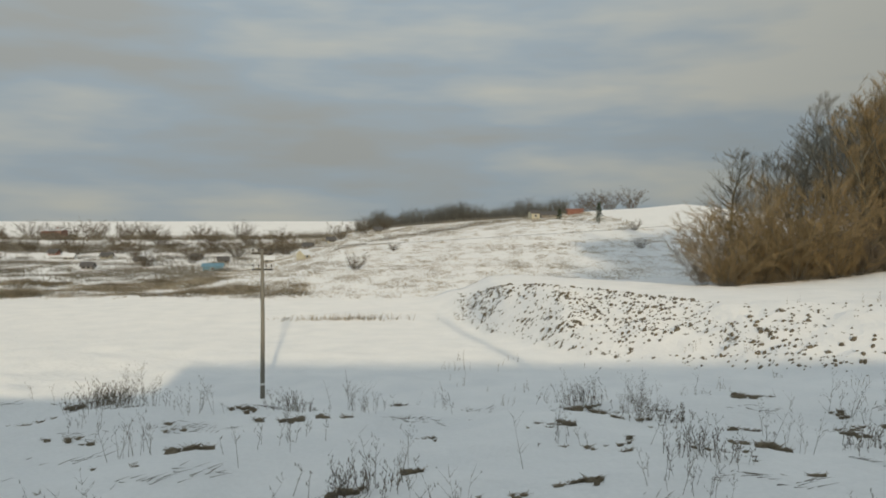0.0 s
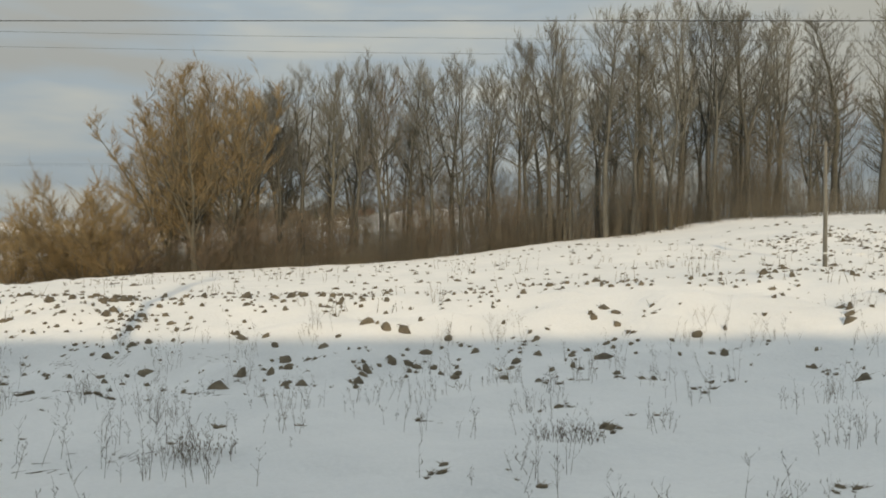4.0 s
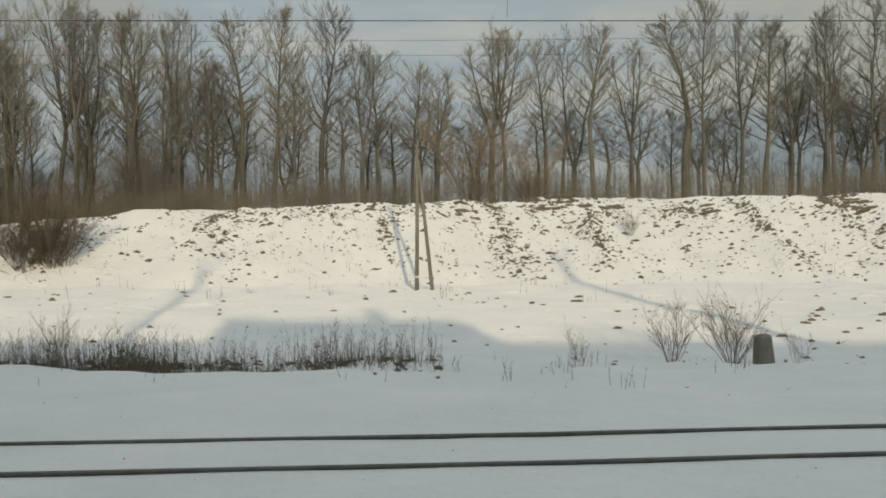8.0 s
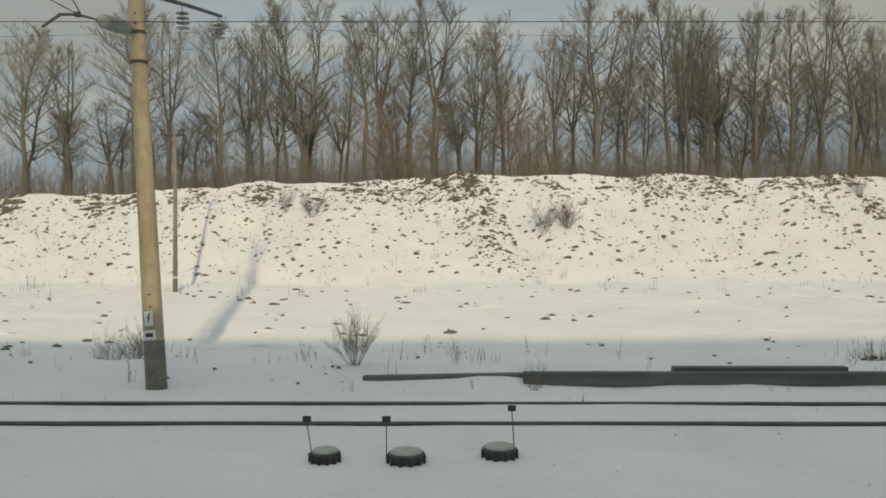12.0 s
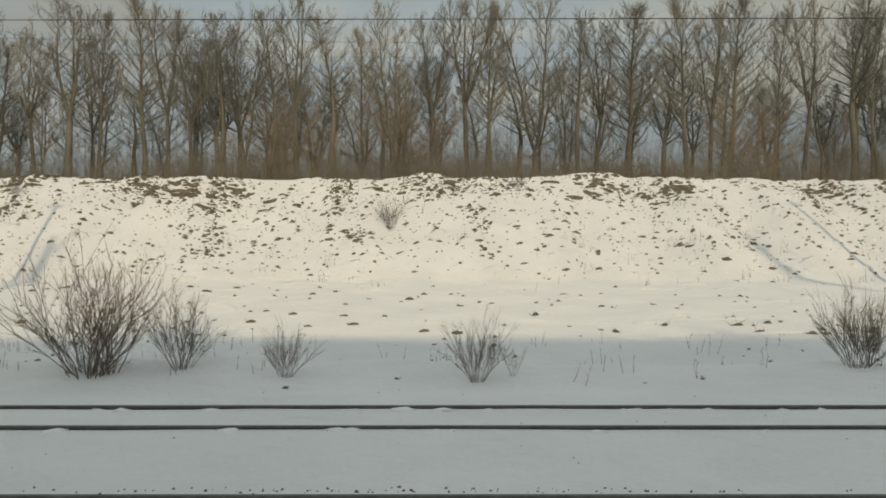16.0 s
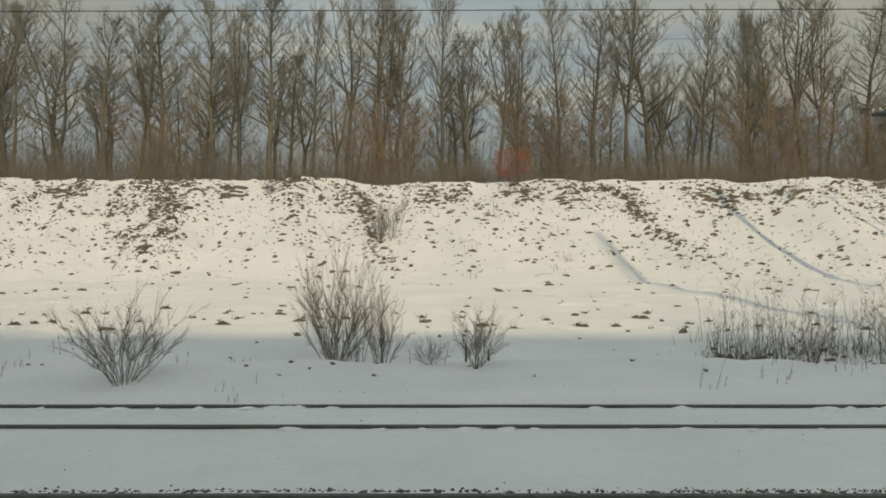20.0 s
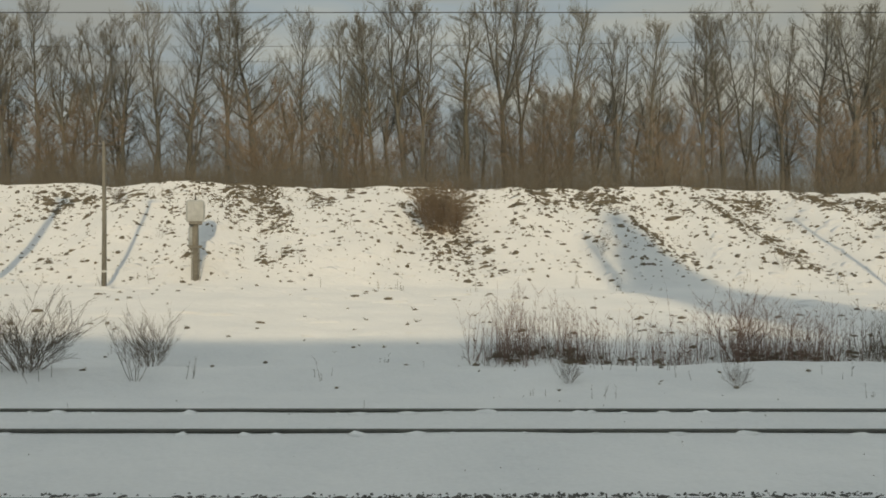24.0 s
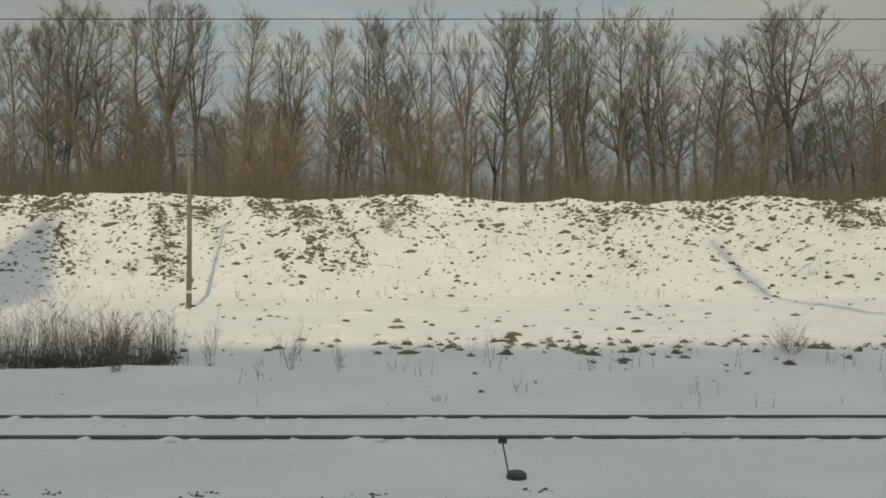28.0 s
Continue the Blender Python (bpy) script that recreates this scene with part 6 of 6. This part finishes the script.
for x, d, h, r in ((158.25, 13.95, 0.38, 0.035), (159.05, 14.1, 0.5, 0.05), (159.15, 14.3, 0.62, 0.045), (159.4, 14.3, 0.3, 0.03)):
    st = thing("cable_stub", "short dark cable stub standing in snow", "cable stub", "stubs by the signal", pose(x, d, gz(x, d) - 0.05, rng.uniform(-8, 8), rng.uniform(-8, 8), 0))
    b = Buf()
    b.tube([Vector((0, 0, 0)), Vector((0, 0, h)), Vector((0.03, 0, h + 0.06))], [r, r * 0.9, r * 0.6], 8, True)
    part("body", b, STEEL, st)

stone = thing("stone_stump", "weathered dark stone stump beside a bush", "stone", at=pose(151.75, 22.8, gz(151.75, 22.8) - 0.05, 0, -4, 20))
b = Buf()
b.box((-0.3, -0.2, 0), (0.3, 0.2, 0.92), 0.07, 0.82)
part("body", b, CONCRETE_DARK, stone)
block("relay_box", "dark steel relay box with snow against it", "equipment box", 149.15, 9.7, (0.55, 0.42, 0.36), STEEL, 5)
for x, d, h in ((156.97, 9.1, 0.28), (302.83, 14.8, 0.26), (304.6, 14.8, 0.27), (318.3, 20.4, 0.62), (318.9, 20.6, 0.4)):
    st = thing("wooden_stub", "small dark wooden stake in the snow", "stake", "stakes along the siding", pose(x, d, gz(x, d) - 0.04, 0, rng.uniform(-6, 6), rng.uniform(0, 90)))
    b = Buf()
    b.box((-0.032, -0.03, 0), (0.032, 0.03, h), 0.01, 0.5)
    part("body", b, TIMBER, st)
    b = Buf()
    b.box((-0.07, -0.05, 0), (0.07, 0.05, 0.07), 0.02, 0.7)
    part("root", b, TIMBER, st)


def build_marker(x, d, r, rod_x, lean, tall):
    """An old tyre-like ring round a cable pit with a flag rod."""
    t = thing("cable_pit_marker", "dark round pit cover with a small flag rod in snow", "marker", "markers of the cable pits", pose(x, d, gz(x, d) - 0.03))
    b = Buf()
    b.tube([Vector((0, 0, 0)), Vector((0, 0, 0.07)), Vector((0, 0, 0.11)), Vector((0, 0, 0.12))], [r * 0.84, r * 0.9, r * 0.94, r * 0.9], 18, True)
    ring = part("ring", b, BLOCK, t)
    b = Buf()
    b.tube([Vector((0, 0, 0.12)), Vector((0, 0, 0.15)), Vector((0, 0, 0.165))], [r * 0.98, r, r * 0.92], 20, True)
    part("rim", b, STEEL, t)
    b = Buf()
    b.tube([Vector((0, 0.01, 0.165)), Vector((0, 0.01, 0.19)), Vector((0, 0.01, 0.2))], [r * 0.88, r * 0.8, r * 0.55], 18, True)
    part("cover", b, PALE_LID, t, "dull grey lid with a dusting of snow")
    for k in range(6):
        a = -2.95 + k * 0.55
        b = Buf()
        px, py = math.cos(a) * r * 0.99, math.sin(a) * r * 0.99
        b.box((px - 0.02, py - 0.018, 0.0), (px + 0.02, py + 0.018, 0.15), 0.006)
        part("tread", b, MARKING, ring)
    b = Buf()
    b.tube([Vector((rod_x + lean, 0.05, 0.0)), Vector((rod_x, 0.05, tall))], [0.008, 0.007], 5, True)
    rod = part("rod", b, STEEL, t)
    b = Buf()
    b.box((rod_x - 0.055, 0.04, tall - 0.005), (rod_x + 0.055, 0.06, tall + 0.075))
    part("flag", b, MARKING, rod)
    return t


build_marker(204.36, 10.4, 0.2, -0.25, 0.08, 0.54)
build_marker(205.43, 10.36, 0.245, -0.265, 0.0, 0.55)
build_marker(206.67, 10.6, 0.235, 0.17, 0.04, 0.64)
lever = thing("point_marker", "small bent marker rod on a round dark base", "marker", at=pose(400.2, 10.1, gz(400.2, 10.1)))
b = Buf()
b.tube([Vector((0, 0, -0.03)), Vector((0, 0, 0.05)), Vector((0, 0, 0.08))], [0.13, 0.13, 0.1], 14, True)
part("base", b, STEEL, lever)
b = Buf()
b.tube([Vector((-0.1, 0, 0.05)), Vector((-0.13, 0, 0.2)), Vector((-0.18, 0, 0.46))], [0.011, 0.011, 0.011], 6, True)
rod = part("rod", b, STEEL, lever)
b = Buf()
b.box((-0.235, -0.012, 0.44), (-0.125, 0.012, 0.52))
part("flag", b, MARKING, rod)
block("relay_box", "low dark equipment box in the snow between tracks", "equipment box", 335.8, 10.0, (0.54, 0.45, 0.26), STEEL, -8)
lamp = thing("ground_lamp", "small dark lantern on a short stem between tracks", "lamp", at=pose(301.6, 10.3, gz(301.6, 10.3) - 0.05, 0, 0, 6))
b = Buf()
b.tube([Vector((0, 0, 0)), Vector((0, 0, 0.13))], [0.032, 0.03], 8, True)
part("stem", b, STEEL, lamp)
b = Buf()
b.tube([Vector((0, 0, 0.11)), Vector((0, 0, 0.15)), Vector((0, 0, 0.19)), Vector((0, 0, 0.205))], [0.04, 0.085, 0.095, 0.09], 10, True)
part("bowl", b, STEEL, lamp)
b = Buf()
b.tube([Vector((0, 0, 0.2)), Vector((0, 0, 0.225)), Vector((0, 0, 0.235))], [0.085, 0.075, 0.03], 10, True)
part("snow_cap", b, SNOW_CAP, lamp, "thin cap of snow")

# long stack of dark timber beside the siding
for x0, x1, d, h, sunk, tip in ((204.2, 209.4, 16.95, 0.13, 0.17, 1.0), (207.6, 216.4, 16.6, 0.27, 0.03, 0.0), (210.8, 214.5, 16.84, 0.36, 0.03, 0.0)):
    t = thing("timber_beam", "long dark creosoted beam lying in the snow", "timber beam", "beams beside the siding", pose(x0, d, gz((x0 + x1) / 2, d) - sunk, 0, -tip, 0))
    b = Buf()
    b.box((0, -0.11, 0), (x1 - x0, 0.11, h), 0.01)
    part("body", b, BEAM, t)
for x, turn in ((275.57, 86), (279.5, 88), (284.3, 94)):
    za, zb = gz(x, 14.75), gz(x, 17.45)
    t = thing("old_sleeper", "mossy old sleeper half buried in the verge snow", "sleeper", "sleepers by the siding", pose(x, 16.1, (za + zb) / 2 - 0.07, 0, -math.degrees(math.atan2(zb - za, 2.7)), turn))
    b = Buf()
    b.box((-1.35, -0.14, -0.1), (1.35, 0.14, 0.12), 0.02)
    part("body", b, MOSS, t)
    b = Buf()
    b.box((-0.1, -0.17, 0.06), (0.75, 0.05, 0.17), 0.04, 0.8)
    part("snow_cap", b, SNOW_CAP, t, "patch of snow on the sleeper")

# equipment cabinet on two posts
cab = thing("signal_cabinet", "pale grey transformer cabinet on two concrete posts", "equipment cabinet", at=pose(349.3, 42.6, gz(349.3, 42.6) - 0.1, 0, 0, -73))
for u in (-0.5, 0.5):
    b = Buf()
    b.tube([Vector((u, 0, -0.3)), Vector((u, 0, 2.0)), Vector((u, 0, 2.76))], [0.17, 0.16, 0.155], 12, True)
    part("post", b, CONCRETE_DARK, cab, smooth=True)
for zz in (1.5, 2.76):
    b = Buf()
    b.box((-0.78, -0.34, zz), (0.78, 0.34, zz + 0.15), 0.02)
    part("shelf", b, CONCRETE_DARK, cab)
b = Buf()
b.box((-0.62, -0.46, 2.92), (0.62, 0.46, 4.05), 0.07)
box = part("housing", b, GALV, cab)
for y in (-0.485, 0.475):
    for u in (-0.45, -0.15, 0.15, 0.45):
        b = Buf()
        b.box((u - 0.1, y - 0.01, 3.05), (u + 0.1, y + 0.02, 3.9), 0.01)
        part("cooling_rib", b, GALV, box)
b = Buf()
b.tube([Vector((-0.18, -0.1, 1.66)), Vector((-0.18, -0.1, 2.6)), Vector((-0.18, -0.1, 2.75))], [0.27, 0.27, 0.2], 14, True)
part("drum", b, GALV, cab, smooth=True)
for u in (-0.45, -0.2, 0.05, 0.3):
    b = Buf()
    b.tube([Vector((u, 0, 4.05)), Vector((u, 0, 4.12)), Vector((u, 0, 4.2)), Vector((u, 0, 4.32))], [0.05, 0.06, 0.04, 0.025], 8, True)
    part("bushing", b, GLASS_INS, box)
b = Buf()
for y in (-0.2, 0.2):
    b.tube([Vector((1.0, y, -0.2)), Vector((0.78, y, 1.6))], [0.022, 0.022], 6, True)
for k in range(6):
    z = 0.15 + 0.25 * k
    b.tube([Vector((0.98 - 0.122 * z, -0.2, z)), Vector((0.98 - 0.122 * z, 0.2, z))], [0.016, 0.016], 6, True)
part("ladder", b, CONCRETE_DARK, cab)


# ---- valley and hill ----
def build_house(x, d, w, dep, wall_h, roof_h, turn, wall, roof, label, windows=2, chimney=True, name="house"):
    """A small gabled house with windows, door, roof and chimney."""
    h = thing(name, label, "house", "houses of the village", pose(x, d, gz(x, d) - 0.3, 0, 0, turn))
    b = Buf()
    k = w / 2
    b.v += [Vector((s * k, t * dep / 2, z)) for z in (0, wall_h) for s, t in ((-1, -1), (1, -1), (1, 1), (-1, 1))]
    b.v += [Vector((-k, 0, wall_h + roof_h)), Vector((k, 0, wall_h + roof_h))]
    b.f += [(0, 1, 5, 4), (1, 2, 6, 9, 5), (2, 3, 7, 6), (3, 0, 4, 8, 7), (3, 2, 1, 0)]
    part("wall", b, wall, h)
    r = Buf()
    o, lift = 0.35, 0.12
    for s in (-1, 1):
        at = len(r.v)
        for u in (-k - o, k + o):
            for yy, zz in ((0, wall_h + roof_h + lift), (s * (dep / 2 + o), wall_h - o * roof_h / dep * 2 + lift), (s * (dep / 2 + o), wall_h - o * roof_h / dep * 2 - 0.05), (0, wall_h + roof_h - 0.05)):
                r.v.append(Vector((u, yy, zz)))
        r.f += [(at, at + 1, at + 5, at + 4), (at + 1, at + 2, at + 6, at + 5), (at + 2, at + 3, at + 7, at + 6), (at, at + 3, at + 2, at + 1), (at + 4, at + 5, at + 6, at + 7)]
    rf = part("roof", r, roof, h)
    if chimney:
        c = Buf()
        c.box((k * 0.3 - 0.3, -0.3, wall_h + roof_h * 0.5), (k * 0.3 + 0.3, 0.3, wall_h + roof_h + 0.8), 0.03)
        part("chimney", c, BRICK_RED, rf)
    for i in range(windows):
        u = -k + w * (i + 0.7) / (windows + 0.4)
        f = Buf()
        f.box((u - 0.45, -dep / 2 - 0.05, wall_h * 0.38), (u + 0.45, -dep / 2 + 0.02, wall_h * 0.80))
        fr = part("window", f, PLATE, h, "white window frame")
        g = Buf()
        g.box((u - 0.36, -dep / 2 - 0.07, wall_h * 0.42), (u + 0.36, -dep / 2 - 0.052, wall_h * 0.76))
        part("pane", g, PANE, fr)
    return h


build_house(-56.7, 195, 4.6, 3.0, 1.5, 0.6, 12, WALL_BLUE, WALL_BLUE, "low blue painted wooden shed with a blue roof", 1, False, "shed")
build_house(-35.3, 200, 2.5, 2.4, 1.7, 1.0, 60, WALL_CREAM, SNOW_CAP, "small cream hut with a snowy roof on the hillside", 1, False)
build_house(-162, 330, 8, 7, 4.0, 0.8, 4, BRICK_RED, SNOW_CAP, "two-storey red brick house among dark trees", 4)
build_house(-185, 326, 7, 6, 2.4, 1.6, -8, WALL_GREY, SNOW_CAP, "grey wooden village house with a snowy roof", 3)
build_house(31, 270, 3.0, 2.8, 2.4, 1.0, 20, WALL_CREAM, ROOF_DARK, "small yellow house on the brow of the hill", 1, False)
build_house(36.5, 273, 6, 3.5, 1.3, 1.0, 5, WALL_GREY, ROOF_DARK, "low grey barn beside the yellow house", 1, False, "barn")
build_house(46.6, 280, 5.5, 3, 1.9, 0.3, 0, BRICK_RED, BRICK_RED, "bright red flat shed on the hilltop", 0, False, "shed")
for x, d, turn, wall in ((-82, 214, 5, WALL_GREY), (-70, 224, -12, WALL_GREY), (-60, 216, 20, WALL_GREY), (-47, 214, 8, WALL_GREY), (-96, 226, 0, WALL_CREAM), (-105, 222, 14, WALL_GREY), (-42, 246, -10, WALL_GREY), (-36, 255, 12, WALL_CREAM), (-88, 196, 4, WALL_GREY), (-116, 236, -6, BRICK_RED), (-22, 268, 8, WALL_GREY)):
    build_house(x, d, 2.6, 2.2, 1.2, 0.8, turn, wall, SNOW_CAP if x % 2 else ROOF_DARK, "small garden house with a pitched roof in the valley", 2, False)


def build_pine(x, d, h):
    """A small pine with tiers of drooping needle sprays."""
    t = thing("pine", "small dark green pine on the snowy hillside", "tree", "pines on the hill", pose(x, d, gz(x, d) - 0.1))
    r = random.Random(int(x))
    b, n = Buf(), Buf()
    b.tube([Vector((0, 0, 0)), Vector((0, 0, h))], [0.12, 0.02], 7, True)
    for i in range(130):
        s = r.random() ** 0.8
        z = h * (0.12 + 0.85 * s)
        reach = h * 0.30 * (1.02 - s) * r.uniform(0.7, 1.1) + 0.15
        a = r.uniform(0, 6.28)
        q = Vector((math.cos(a) * reach, math.sin(a) * reach, z - reach * 0.15))
        b.cone(Vector((0, 0, z)), q, 0.02)
        for k in range(9):
            p = Vector((0, 0, z)).lerp(q, r.uniform(0.3, 1))
            n.cone(p, p + Vector((r.gauss(0, 0.6), r.gauss(0, 0.6), r.gauss(0.25, 0.4))).normalized() * h * 0.06, 0.055)
    part("trunk", b, BARK, t)
    part("needles", n, SPRUCE, t)


def build_spruce(x, d, h, w):
    """A tall spruce: drooping whorls of boughs with needle sprays."""
    t = thing("spruce", "tall dark spruce standing beyond the coaches", "tree", at=pose(x, d, gz(x, d) - 0.1))
    r = random.Random(8)
    b, n = Buf(), Buf()
    b.tube([Vector((0, 0, 0)), Vector((0, 0, h))], [0.25, 0.03], 8, True)
    for i in range(520):
        s = (i + r.random()) / 520
        z, reach = h * (0.1 + 0.89 * s), (w * 0.5 * (1.0 - s) + 0.2) * r.uniform(0.75, 1.1)
        a = i * 2.4
        q = Vector((math.cos(a) * reach, math.sin(a) * reach, z - reach * 0.25))
        b.cone(Vector((0, 0, z)), q, 0.035)
        for k in range(12):
            p = Vector((0, 0, z)).lerp(q, r.uniform(0.15, 1))
            n.cone(p, p + Vector((r.gauss(0, 0.7), r.gauss(0, 0.7), r.gauss(-0.3, 0.4))).normalized() * r.uniform(0.4, 0.8), 0.2)
    part("trunk", b, BARK, t)
    part("needles", n, SPRUCE, t)


build_spruce(384.5, -14, 17.6, 15.0)
# unseen building, added only for the low shadow hump on the flat strip
build_house(145.5, -9.5, 9.0, 5.0, 5.2, 2.6, 0, WALL_GREY, SNOW_CAP, "unseen gabled building added behind the coaches to cast a hump of shadow", 3)
build_pine(42.4, 215, 6.0)
build_pine(35.3, 240, 3.6)
for x0, x1, d, h in ((-130, -86, 246, 1.0), (-80, -30, 238, 1.0), (-118, -66, 206, 0.9), (-22, 28, 284, 1.1)):
    t = thing("garden_fence", "grey wooden garden fence on the snow", "fence", "fences of the village", pose(0, 0, 0))
    n = int((x1 - x0) / 2.5)
    for i in range(n):
        x = x0 + i * 2.5
        b = Buf()
        z = gz(x, d)
        b.box((x - 0.06, d - 0.05, z - 0.2), (x + 0.06, d + 0.05, z + h))
        part("post", b, WALL_GREY, t)
    b = Buf()
    for zz in (0.35, 0.8):
        b.tube([Vector((x0 + i * 2.5, d, gz(x0 + i * 2.5, d) + h * zz)) for i in range(n)], [0.06] * n, 4)
    part("rail", b, WALL_GREY, t)
